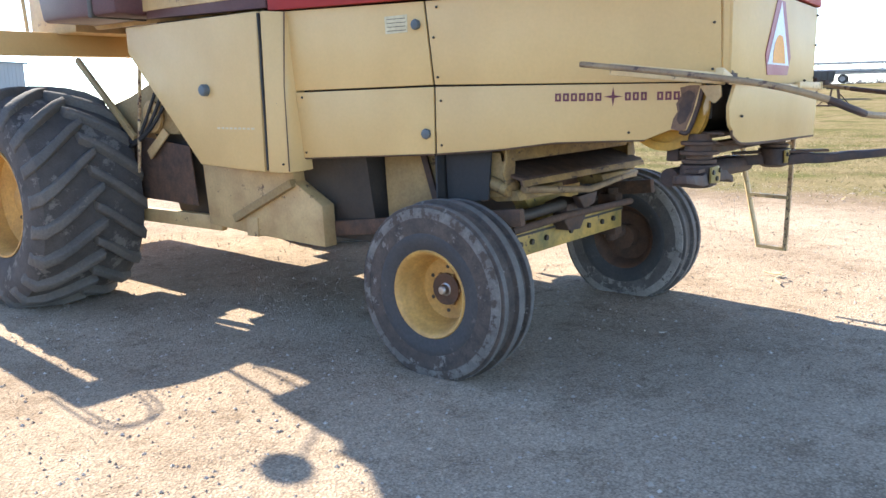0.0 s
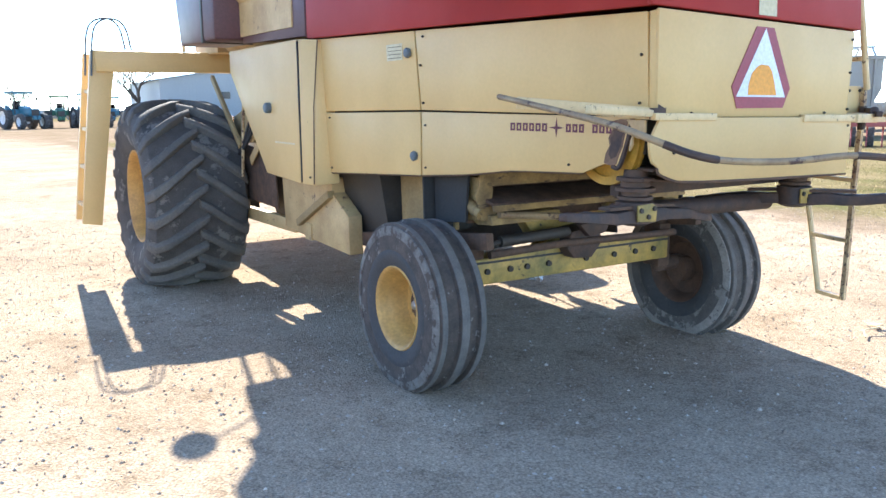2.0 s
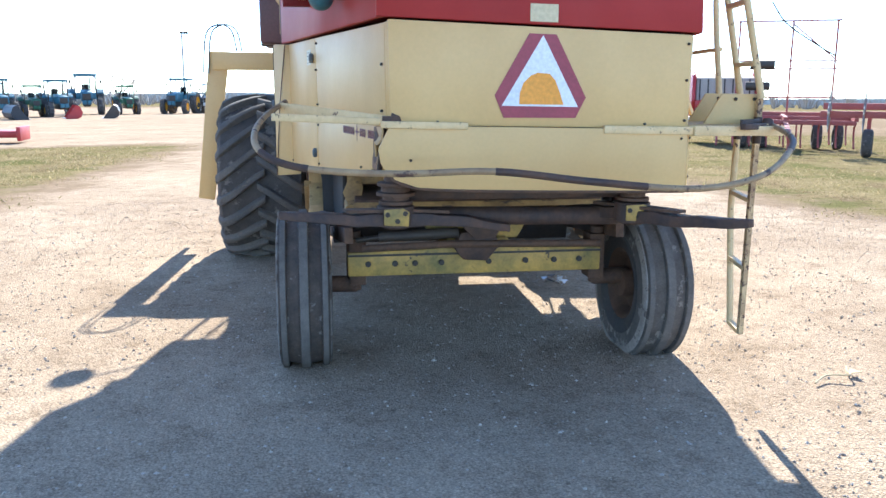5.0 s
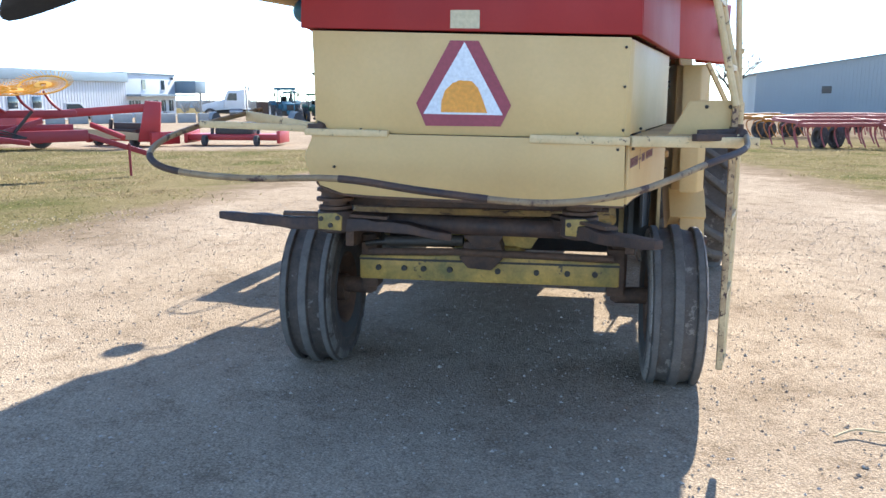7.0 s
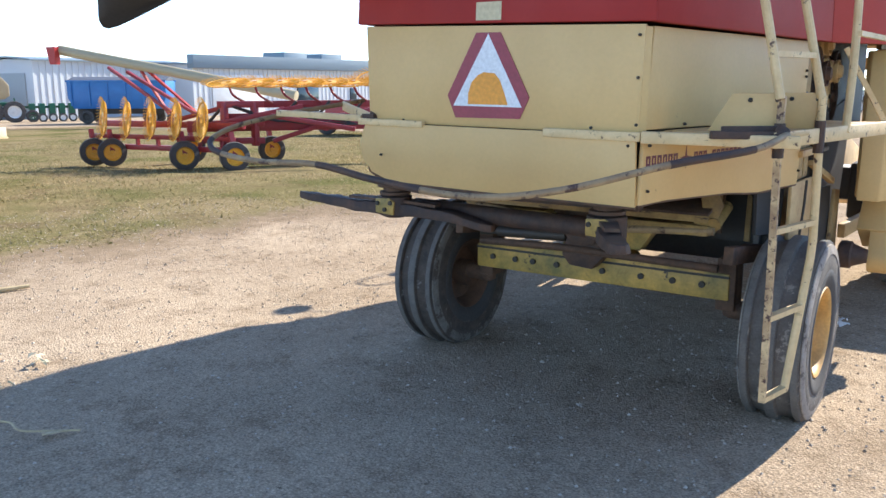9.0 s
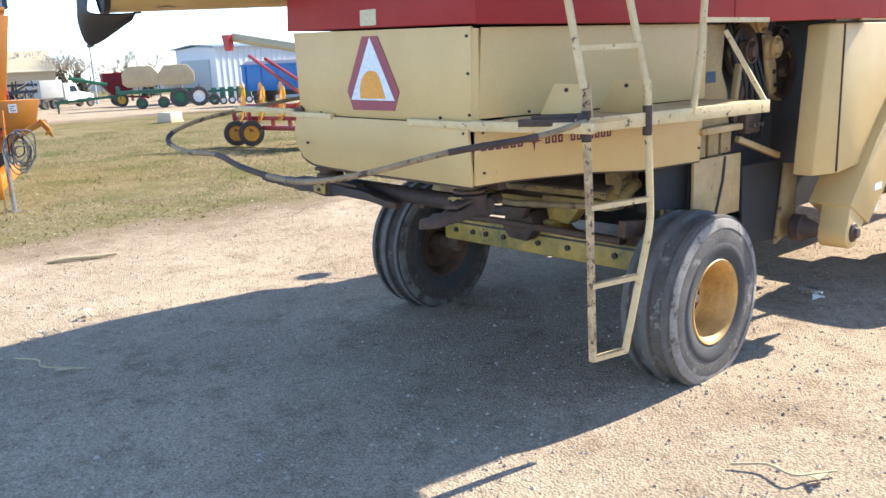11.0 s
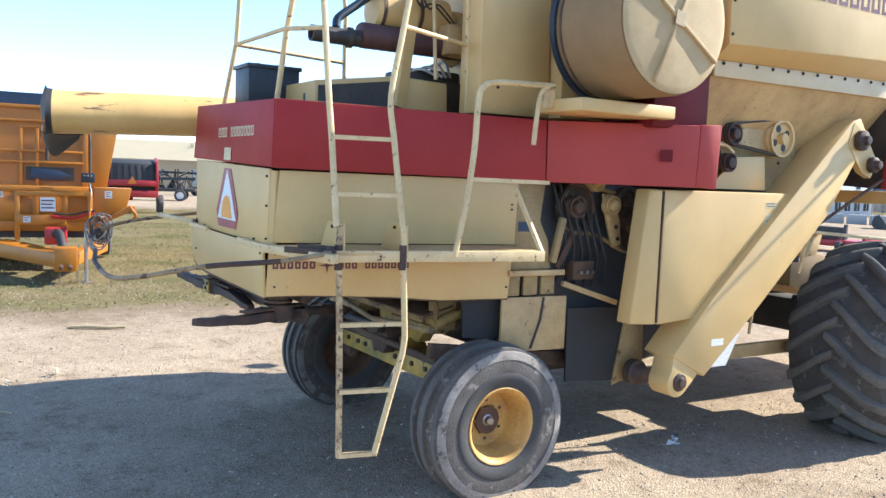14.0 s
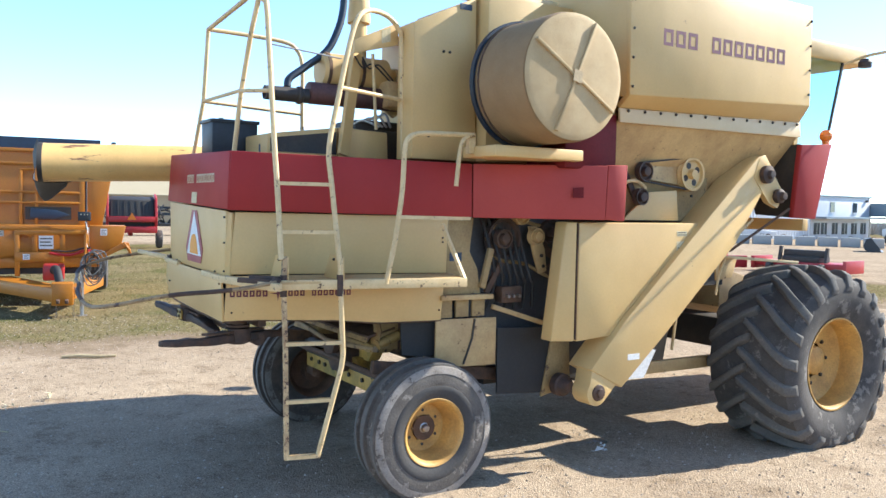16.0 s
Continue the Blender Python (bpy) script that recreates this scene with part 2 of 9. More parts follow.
TAN_ROOF = material("pale_tan_roof_sheet", (0.44, 0.36, 0.22), (0.38, 0.31, 0.19), 0.3, 0.55, bump=0.05)
WHITE_WALL = material("white_ribbed_sheet", (0.56, 0.57, 0.58), (0.50, 0.51, 0.53), 0.3, 0.55, bump=0.05)
BLUE_ROOF = material("blue_grey_roof_sheet", (0.17, 0.22, 0.255), (0.20, 0.25, 0.28), 0.3, 0.5, bump=0.05)
GREY_WALL = material("grey_green_sheet", (0.36, 0.37, 0.36), (0.31, 0.32, 0.31), 0.2, 0.6, bump=0.05)
WEATHERED = material("weathered_grey_brown_sheet", (0.40, 0.345, 0.29), (0.27, 0.225, 0.18), 0.6, 0.8, bump=0.1)
CONCRETE = material("grey_concrete", (0.40, 0.39, 0.36), (0.31, 0.30, 0.28), 2, 0.9, bump=0.25)
BARK = material("grey_bark", (0.10, 0.08, 0.062), (0.06, 0.05, 0.04), 8, 0.95, bump=0.4)
BRUSH = material("bare_brush_twigs", (0.40, 0.35, 0.30), (0.30, 0.26, 0.22), 0.4, 0.95, bump=0.2)
NEEDLES = material("dark_conifer_needles", (0.03, 0.05, 0.028), (0.02, 0.035, 0.02), 1.0, 0.9, bump=0.2)
CARD = material("pale_cardboard", (0.62, 0.50, 0.36), (0.52, 0.42, 0.3), 3, 0.8, bump=0.05)
DRY = material("dry_straw_stalk", (0.55, 0.43, 0.25), (0.40, 0.30, 0.17), 12, 0.9, bump=0.1)
# Pale grey that carries the haze of distance in its colour.
FIELD_HAZE = material("distant_brush_with_haze", (0.46, 0.45, 0.43), (0.52, 0.51, 0.49), 0.05, 1.0, bump=0.0)
INNER_RIM = material("rusty_brown_rim", (0.13, 0.065, 0.035), (0.07, 0.04, 0.025), 9, 0.8, bump=0.3, amount=0.9)
FLANGE = material("pale_cream_flange", (0.64, 0.49, 0.29), (0.52, 0.38, 0.20), 3, 0.5, bump=0.0, fine_mix=0.05)
DRUM_FACE = material("pale_dusty_screen_face", (0.56, 0.40, 0.21), (0.42, 0.28, 0.13), 3.5, 0.75, bump=0.15, grain=260, amount=0.8)


def glass_material():
    m = bpy.data.materials.new("tinted_cab_glass")
    m.use_nodes = True
    b = m.node_tree.nodes["Principled BSDF"]
    b.inputs["Base Color"].default_value = (0.42, 0.66, 0.68, 1)
    b.inputs["Roughness"].default_value = 0.03
    b.inputs["Transmission Weight"].default_value = 1.0
    b.inputs["IOR"].default_value = 1.1
    return m


GLASS = glass_material()


def clear_glass_material():
    m = bpy.data.materials.new("clear_cab_glass")
    m.use_nodes = True
    b = m.node_tree.nodes["Principled BSDF"]
    b.inputs["Base Color"].default_value = (0.84, 0.90, 0.90, 1)
    b.inputs["Roughness"].default_value = 0.02
    b.inputs["Transmission Weight"].default_value = 1.0
    b.inputs["IOR"].default_value = 1.05
    return m


CLEAR = clear_glass_material()


def dark_glass_material():
    m = bpy.data.materials.new("dark_window_glass")
    m.use_nodes = True
    b = m.node_tree.nodes["Principled BSDF"]
    b.inputs["Base Color"].default_value = (0.03, 0.045, 0.055, 1)
    b.inputs["Roughness"].default_value = 0.08
    return m


WINDOW = dark_glass_material()


# ---- mesh tools ----
class Build:
    """Collects solid pieces as vertices and faces."""

    def __init__(self):
        self.v, self.f = [], []

    def add(self, verts, faces):
        k = len(self.v)
        self.v += [tuple(p) for p in verts]
        self.f += [tuple(i + k for i in q) for q in faces]
        return self

    def box(self, c, s, m=None):
        x, y, z = (a / 2 for a in s)
        pts = [Vector((i * x, j * y, k * z)) for i in (-1, 1) for j in (-1, 1) for k in (-1, 1)]
        if m is not None:
            pts = [m @ p for p in pts]
        pts = [p + Vector(c) for p in pts]
        return self.add(pts, [(0, 1, 3, 2), (4, 6, 7, 5), (0, 4, 5, 1), (2, 3, 7, 6), (0, 2, 6, 4), (1, 5, 7, 3)])

    def span(self, a, b):
        return self.box([(p + q) / 2 for p, q in zip(a, b)], [abs(q - p) for p, q in zip(a, b)])

    def slab(self, pts, out):
        """A plate: a planar outline carried along the vector out."""
        pts, out, n = [Vector(p) for p in pts], Vector(out), len(pts)
        return self.add(pts + [p + out for p in pts], [tuple(range(n - 1, -1, -1)), tuple(range(n, 2 * n))] + [(i, (i + 1) % n, n + (i + 1) % n, n + i) for i in range(n)])

    def tube(self, path, r, n=10, caps=True):
        path = [Vector(p) for p in path]
        radii = r if isinstance(r, (list, tuple)) else [r] * len(path)
        rings, prev = [], None
        for i, p in enumerate(path):
            d = (path[min(i + 1, len(path) - 1)] - path[max(i - 1, 0)]).normalized()
            if prev is None:
                u = d.orthogonal().normalized()
            else:
                u = (prev - d * prev.dot(d)).normalized()
            prev, w = u, d.cross(u)
            rings.append([p + (u * math.cos(2 * math.pi * k / n) + w * math.sin(2 * math.pi * k / n)) * radii[i] for k in range(n)])
        faces = [(i * n + k, i * n + (k + 1) % n, (i + 1) * n + (k + 1) % n, (i + 1) * n + k) for i in range(len(path) - 1) for k in range(n)]
        if caps:
            faces += [tuple(range(n - 1, -1, -1)), tuple(range((len(path) - 1) * n, len(path) * n))]
        return self.add([q for ring in rings for q in ring], faces)

    def bar(self, a, b, w, h, up=(0, 0, 1)):
        """A square bar from a to b."""
        a, b = Vector(a), Vector(b)
        d = (b - a).normalized()
        s = d.cross(Vector(up)).normalized() * (w / 2)
        t = s.cross(d).normalized() * (h / 2)
        return self.slab([a - s - t, a + s - t, a + s + t, a - s + t], b - a)

    def lathe(self, profile, n=32, c=(0, 0, 0), axis="x", closed=False):
        """Turns (along, radius) points about an axis through c."""
        c, verts = Vector(c), []
        for a, r in profile:
            for k in range(n):
                t = 2 * math.pi * k / n
                p = {"x": (a, r * math.cos(t), r * math.sin(t)), "y": (r * math.cos(t), a, r * math.sin(t)), "z": (r * math.cos(t), r * math.sin(t), a)}[axis]
                verts.append(c + Vector(p))
        m = len(profile)
        faces = [(i * n + k, i * n + (k + 1) % n, ((i + 1) % m) * n + (k + 1) % n, ((i + 1) % m) * n + k) for i in range(m if closed else m - 1) for k in range(n)]
        if not closed:
            faces += [tuple(range(n)), tuple(range((m - 1) * n, m * n))]
        return self.add(verts, faces)

    def ball(self, c, r, n=12):
        return self.lathe([(-r * math.cos(math.pi * i / 8) if 0 < i < 8 else (-r if i == 0 else r), max(r * math.sin(math.pi * i / 8), 0.001)) for i in range(9)], n, c, "z")


def part(name, b, mat, parent=None, label="", bevel=0.0, smooth=35, at=None):
    """Links collected pieces as one mesh object under a thing or a part."""
    me = bpy.data.meshes.new(name)
    me.from_pydata(b.v, [], b.f)
    bm = bmesh.new()
    bm.from_mesh(me)
    bmesh.ops.recalc_face_normals(bm, faces=bm.faces)
    if bevel:
        edges = [e for e in bm.edges if e.is_manifold and e.calc_face_angle(0) > 0.5]
        bmesh.ops.bevel(bm, geom=edges, offset=bevel, segments=2, profile=0.5, affect="EDGES", clamp_overlap=True)
    bm.to_mesh(me)
    bm.free()
    me.shade_smooth()
    me.set_sharp_from_angle(angle=radians(smooth))
    me.materials.append(mat)
    ob = new(name, me)
    if parent is not None:
        ob.parent = parent
    if at is not None:
        ob.matrix_basis = at
    if label:
        ob["label"] = label
    return ob


def thing(name, label, category, at=None, group="", kind=""):
    ob = new(name)
    ob.empty_display_size = 0.3
    if at is not None:
        ob.matrix_basis = at
    return tagged(ob, label, category, group, kind)


def curve(points, n=6):
    """A smooth path through points."""
    p = [Vector(q) for q in points]
    p = [p[0] * 2 - p[1]] + p + [p[-1] * 2 - p[-2]]
    out = []
    for i in range(1, len(p) - 2):
        for k in range(n):
            t = k / n
            a, b, c, d = p[i - 1 : i + 3]
            out.append(0.5 * (2 * b + (c - a) * t + (2 * a - 5 * b + 4 * c - d) * t * t + (3 * b - a - 3 * c + d) * t ** 3))
    return out + [p[-2]]


def fall(x, y):
    """The height of the ground: level round the machine, then gently falling away, but rising on the open grass side."""
    r = math.hypot(x, y)
    rise = 0.006 * max(0.0, min(x, 92.0) - 18.0) ** 1.42 * max(0.0, min(1.0, (0.62 - abs(y) / max(x, 1.0)) / 0.2))
    return rise - 0.014 * max(0.0, r - 8.0) * min(1.0, max(0.0, r - 8.0) / 6.0)


def spot(x, y, turn=0.0, z=0.0):
    return pose(x, y, fall(x, y) + z, 0, 0, turn)


# ---- ground ----
def ground_material():
    m = bpy.data.materials.new("gravel_yard_and_grass")
    m.use_nodes = True
    n, l = m.node_tree.nodes, m.node_tree.links
    b = n["Principled BSDF"]
    b.inputs["Roughness"].default_value = 0.95
    b.inputs["Specular IOR Level"].default_value = 0.0
    tc = n.new("ShaderNodeTexCoord")

    def noise_at(scale, detail=6, rough=0.6):
        t = n.new("ShaderNodeTexNoise")
        t.inputs["Scale"].default_value, t.inputs["Detail"].default_value, t.inputs["Roughness"].default_value = scale, detail, rough
        l.new(tc.outputs["Object"], t.inputs["Vector"])
        return t.outputs["Fac"]

    def ranged(v, a, b2, c=0.0, d=1.0):
        t = n.new("ShaderNodeMapRange")
        for k, x in zip(("From Min", "From Max", "To Min", "To Max"), (a, b2, c, d)):
            t.inputs[k].default_value = x
        l.new(v, t.inputs["Value"])
        return t.outputs[0]

    def mixed(f, a, b2, mode="MIX"):
        t = n.new("ShaderNodeMix")
        t.data_type, t.blend_type = "RGBA", mode
        for sock, v in ((t.inputs[0], f), (t.inputs[6], a), (t.inputs[7], b2)):
            if isinstance(v, (int, float)):
                sock.default_value = v
            elif isinstance(v, tuple):
                sock.default_value = (*v, 1)
            else:
                l.new(v, sock)
        return t.outputs[2]

    gravel = mixed(ranged(noise_at(0.5, 8), 0.36, 0.66), (0.515, 0.398, 0.280), (0.36, 0.27, 0.186))
    gravel = mixed(ranged(noise_at(3.2, 7, 0.7), 0.50, 0.68, 0, 0.7), gravel, (0.215, 0.152, 0.098))
    gravel = mixed(ranged(noise_at(7.5, 6, 0.8), 0.60, 0.68, 0, 0.75), gravel, (0.13, 0.092, 0.062))
    gravel = mixed(ranged(noise_at(14, 6, 0.75), 0.40, 0.70, 0, 0.45), gravel, (0.50, 0.395, 0.285))
    vo = n.new("ShaderNodeTexVoronoi")
    vo.inputs["Scale"].default_value = 75
    l.new(tc.outputs["Object"], vo.inputs["Vector"])
    gravel = mixed(0.45, gravel, ranged(vo.outputs["Distance"], 0.05, 0.75, 1.25, 0.35), "MULTIPLY")
    for size, weight in ((38, 0.2), (110, 0.36)):
        st = n.new("ShaderNodeTexVoronoi")
        st.inputs["Scale"].default_value = size
        l.new(tc.outputs["Object"], st.inputs["Vector"])
        tone = n.new("ShaderNodeSeparateColor")
        l.new(st.outputs["Color"], tone.inputs[0])
        gravel = mixed(weight, gravel, ranged(tone.outputs[0], 0, 1, 0.5, 1.45), "MULTIPLY")
    grass = mixed(ranged(noise_at(0.35, 6), 0.40, 0.60), (0.245, 0.186, 0.102), (0.150, 0.130, 0.054))
    grass = mixed(ranged(noise_at(0.8, 7, 0.7), 0.52, 0.62, 0, 0.85), grass, (0.135, 0.094, 0.055))
    grass = mixed(ranged(noise_at(2.2, 7, 0.7), 0.52, 0.64, 0, 0.8), grass, (0.30, 0.232, 0.134))
    grass = mixed(ranged(noise_at(9, 8, 0.7), 0.44, 0.62, 0, 0.7), grass, (0.26, 0.202, 0.108))
    grass = mixed(ranged(noise_at(0.55, 5, 0.6), 0.52, 0.62, 0, 0.7), grass, (0.092, 0.100, 0.032))
    grass = mixed(ranged(noise_at(28, 6, 0.7), 0.48, 0.62, 0, 0.7), grass, (0.075, 0.066, 0.034))
    at = n.new("ShaderNodeAttribute")
    at.attribute_name = "grass"
    edge = n.new("ShaderNodeMath")
    edge.operation = "ADD"
    l.new(at.outputs["Fac"], edge.inputs[0])
    l.new(ranged(noise_at(0.9, 8, 0.7), 0.25, 0.75, -0.35, 0.35), edge.inputs[1])
    dirt = mixed(ranged(noise_at(5, 7, 0.7), 0.35, 0.65), (0.25, 0.183, 0.12), (0.165, 0.118, 0.076))
    gravel = mixed(ranged(edge.outputs[0], 0.08, 0.40, 0, 0.85), gravel, dirt)
    col = mixed(ranged(edge.outputs[0], 0.46, 0.72), gravel, grass)
    l.new(col, b.inputs["Base Color"])
    bump = n.new("ShaderNodeBump")
    bump.inputs["Strength"].default_value, bump.inputs["Distance"].default_value = 0.58, 0.015
    add = n.new("ShaderNodeMath")
    add.operation = "ADD"
    l.new(noise_at(26, 8, 0.75), add.inputs[0])
    l.new(ranged(vo.outputs["Distance"], 0, 1, 0.7, 0), add.inputs[1])
    l.new(add.outputs[0], bump.inputs["Height"])
    l.new(bump.outputs[0], b.inputs["Normal"])
    return m


def smooth_step(a, b, x):
    t = min(1.0, max(0.0, (x - a) / (b - a)))
    return t * t * (3 - 2 * t)


def grassy(x, y):
    """How much grass grows at a place, 0 to 1: a verge beside the gravel lane, and one beyond the other side."""
    left = smooth_step(-4.3, -7.5, x - 0.05 * y) * (1 - smooth_step(20.0, 22.6, y + 1.2 * math.sin(0.35 * x))) * (1 - smooth_step(-36, -42, x))
    right = smooth_step(4.6, 8.5, x + 0.14 * y - 0.4) * (1 - smooth_step(30, 42, math.hypot(x, y)) * 0.6 * smooth_step(0.3, 0.5, y / max(x, 1.0)))
    beyond = smooth_step(120, 170, math.hypot(x, y)) * 0.8
    return max(left, right, beyond)


def build_ground():
    rings = [0.0]
    step = 0.35
    while rings[-1] < 3200:
        rings.append(rings[-1] + step)
        step = 0.35 if rings[-1] < 16 else step * 1.16
    n, verts, faces, share = 128, [(0, 0, 0)], [], [0.0]
    for r in rings[1:]:
        for k in range(n):
            x, y = r * math.cos(2 * math.pi * k / n), r * math.sin(2 * math.pi * k / n)
            bumps = 0.012 * noise.noise(Vector((x * 0.7, y * 0.7, 0))) + 0.006 * noise.noise(Vector((x * 2.3, y * 2.3, 4)))
            verts.append((x, y, fall(x, y) + bumps * (1 if r < 200 else 0) - 0.006))
            share.append(grassy(x, y))
    faces += [(0, 1 + k, 1 + (k + 1) % n) for k in range(n)]
    for i in range(len(rings) - 2):
        a, b = 1 + i * n, 1 + (i + 1) * n
        faces += [(a + k, b + k, b + (k + 1) % n, a + (k + 1) % n) for k in range(n)]
    me = bpy.data.meshes.new("ground")
    me.from_pydata(verts, [], faces)
    me.attributes.new("grass", "FLOAT", "POINT").data.foreach_set("value", share)
    me.shade_smooth()
    me.materials.append(ground_material())
    tagged(new("ground", me), "pale packed gravel yard with patchy dry grass verges", "ground", kind="structure")


build_ground()


# ---- the combine ----
combine = thing("combine_harvester", "faded cream and red combine harvester parked on gravel", "combine harvester")


def side(s, y, z, out=0.0):
    """A point on the tapering hood side: s -1 or 1."""
    x = (0.905 if s < 0 else 0.955) + 0.2 * y + out
    return Vector((s * x, y, z))


def hood_plate(name, s, outline, mat, label="", thick=0.018, out=0.0):
    return part(name, Build().slab([side(s, y, z, out) for y, z in outline], Vector((s, -0.2, 0)).normalized() * thick), mat, combine, label, 0.005)


def bolts(parent, places, way, r=0.0065, mat=None, name="bolt"):
    way = Vector(way).normalized()
    for p in places:
        p = Vector(p)
        part(name, Build().tube([p, p + way * 0.008, p + way * 0.012], [r, r, r * 0.6], 6), mat or BOLT, parent)


# hood side panels, worn side
def hood():
    up_rear = hood_plate("side_panel", -1, [(-1.255, 1.465), (0.145, 1.482), (0.19, 1.905), (-1.235, 1.895)], CREAM)
    up_front = hood_plate("side_panel", -1, [(0.155, 1.482), (1.025, 1.468), (1.135, 1.908), (0.20, 1.905)], CREAM)
    low_front = hood_plate("side_panel", -1, [(0.150, 1.125), (0.995, 1.088), (1.022, 1.458), (0.150, 1.472)], CREAM, out=0.004)
    low_rear = hood_plate("side_panel", -1, [(-1.045, 1.252), (-0.93, 1.205), (-0.75, 1.20), (-0.5, 1.19), (-0.2, 1.152), (0.14, 1.126), (0.140, 1.472), (-1.175, 1.462), (-1.168, 1.405), (-1.155, 1.352), (-1.118, 1.248)], CREAM, "dented lower hood panel, torn and scorched", out=0.004)
    for p, places in ((up_rear, [(0.12, 1.87), (0.12, 1.52), (0.14, 1.72), (-1.22, 1.72), (-1.22, 1.52)]), (low_front, [(0.96, 1.12), (0.97, 1.43)]), (low_rear, [(0.105, 1.40), (0.105, 1.17), (-0.86, 1.24)])):
        bolts(p, [side(-1, y, z, 0.02) for y, z in places], (-1, -0.2, 0))
    for y, z in ((0.235, 1.79), (0.14 + 0.05, 1.23)):
        a = side(-1, y, z, 0.02)
        part("panel_latch", Build().lathe([(0, 0.026), (-0.016, 0.029), (-0.024, 0.024), (-0.028, 0.010)], 8, a, "x"), KNOB, combine, "round grey plastic panel latch")
    # the other side
    up = hood_plate("side_panel", 1, [(-1.27, 1.46), (0.165, 1.457), (0.175, 1.845), (-1.235, 1.855)], CREAM)
    low = hood_plate("side_panel", 1, [(-1.30, 1.165), (-1.1, 1.168), (-0.6, 1.15), (-0.3, 1.125), (0.13, 1.128), (0.155, 1.45), (-1.285, 1.45)], CREAM, out=0.006)
    bolts(up, [side(1, y, z, 0.022) for y, z in ((-1.0, 1.475), (0.13, 1.70), (0.13, 1.67))], (1, -0.2, 0), 0.0065)
    bolts(low, [side(1, y, z, 0.028) for y, z in ((-1.26, 1.40), (-1.26, 1.22), (0.11, 1.38), (0.11, 1.2))], (1, -0.2, 0), 0.0065)
    # tail
    y = -1.275
    tail = part("tail_panel", Build().slab([(-0.655, y, 1.462), (0.70, y, 1.442), (0.712, y, 1.86), (-0.665, y, 1.905)], (0, -0.018, 0)), CREAM, combine, "", 0.005)
    bolts(tail, [(0.69, y - 0.018, z) for z in (1.82, 1.66, 1.48)] + [(-0.45, y - 0.018, 1.475), (0.5, y - 0.018, 1.465)], (0, -1, 0))
    skirt = Build().slab([(-0.66, y - 0.03, 1.461), (-0.71, y - 0.02, 1.36), (-0.70, y - 0.02, 1.30), (-0.685, y - 0.02, 1.27), (-0.655, y - 0.02, 1.252), (-0.64, y - 0.02, 1.225), (-0.54, y - 0.02, 1.19), (-0.36, y - 0.02, 1.178), (0.0, y - 0.02, 1.168), (0.705, y - 0.02, 1.158), (0.70, y - 0.03, 1.441)], (0, -0.016, 0))
    sk = part("tail_skirt", skirt, CREAM, combine, "lower tail skirt with scuffed edge", 0.004)
    bolts(sk, [(0.67, y - 0.04, 1.40), (-0.57, y - 0.04, 1.31)], (0, -1, 0))
    part("corner_angle", Build().slab([(0.692, -1.296, 1.45), (0.722, -1.268, 1.45), (0.728, -1.262, 1.85), (0.70, -1.294, 1.855)], (-0.02, 0.03, 0)), CREAM, combine, "", 0.003)
    part("corner_angle", Build().slab([(-0.648, -1.294, 1.47), (-0.668, -1.262, 1.47), (-0.675, -1.255, 1.895), (-0.655, -1.292, 1.90)], (0.02, 0.03, 0)), CREAM, combine, "", 0.003)
    # torn corner of sheet, burnt mount and the yellow sheave behind it
    flap = [(-1.175, 1.45, 0.03), (-1.262, 1.45, 0.03), (-1.268, 1.40, 0.034), (-1.248, 1.372, 0.05), (-1.225, 1.385, 0.055), (-1.222, 1.345, 0.05), (-1.205, 1.318, 0.045), (-1.195, 1.36, 0.03), (-1.205, 1.40, 0.022)]
    part("torn_flap", Build().slab([side(-1, *q) for q in flap], (-0.008, 0.004, 0)), CREAM_WORN, combine, "bent torn corner of cream sheet")
    # Added sheet: black colour stands in for shade behind the torn corner.
    part("corner_shade", Build().slab([(-0.58, -1.08, 1.19), (0.30, -1.08, 1.19), (0.30, -1.08, 1.46), (-0.58, -1.08, 1.46)], (0, 0.02, 0)), DARK, combine, "dark inner sheet, the hood's shade put into its colour")
    rnd = random.Random(12)
    edge = ((-1.085, 1.445), (-1.13, 1.452), (-1.172, 1.452), (-1.166, 1.415), (-1.158, 1.38), (-1.146, 1.33), (-1.13, 1.29), (-1.114, 1.254), (-1.08, 1.25), (-1.05, 1.257), (-1.058, 1.30), (-1.078, 1.335), (-1.066, 1.37), (-1.09, 1.41))
    mid = Vector((-1.112, 1.36))
    for grow, lift, mt, lb in ((1.0, 0.0226, SCORCH, "brown scorched paint"), (0.72, 0.0236, BURN, "sooty burnt paint")):
        pts = []
        for a, b in edge:
            q = mid + (Vector((a, b)) - mid) * (grow + rnd.uniform(-0.12, 0.06))
            pts.append(side(-1, q.x, q.y, lift))
        part("scorched_patch", Build().slab(pts, Vector((-0.0012, 0.0002, 0))), mt, combine, lb)
    part("scorched_patch", Build().slab([(-0.66, -1.2945, 1.455), (-0.60, -1.2945, 1.462), (-0.615, -1.2945, 1.50), (-0.65, -1.2945, 1.515)], (0, -0.0012, 0)), BURN, combine, "sooty burnt paint")
    burnt = [side(-1, a, b, 0.012) for a, b in ((-1.178, 1.452), (-1.17, 1.405), (-1.158, 1.352), (-1.121, 1.246), (-1.085, 1.246))]
    part("burnt_edge", Build().tube(curve(burnt, 4), 0.0125, 6), BURN, combine, "sooty burnt panel edge")
    hub = (-0.63, -0.99, 1.355)
    sheave = Build().lathe([(-0.022, 0.165), (-0.022, 0.204), (-0.008, 0.204), (0, 0.185), (0.008, 0.204), (0.022, 0.204), (0.022, 0.165)], 40, hub, "x", True)
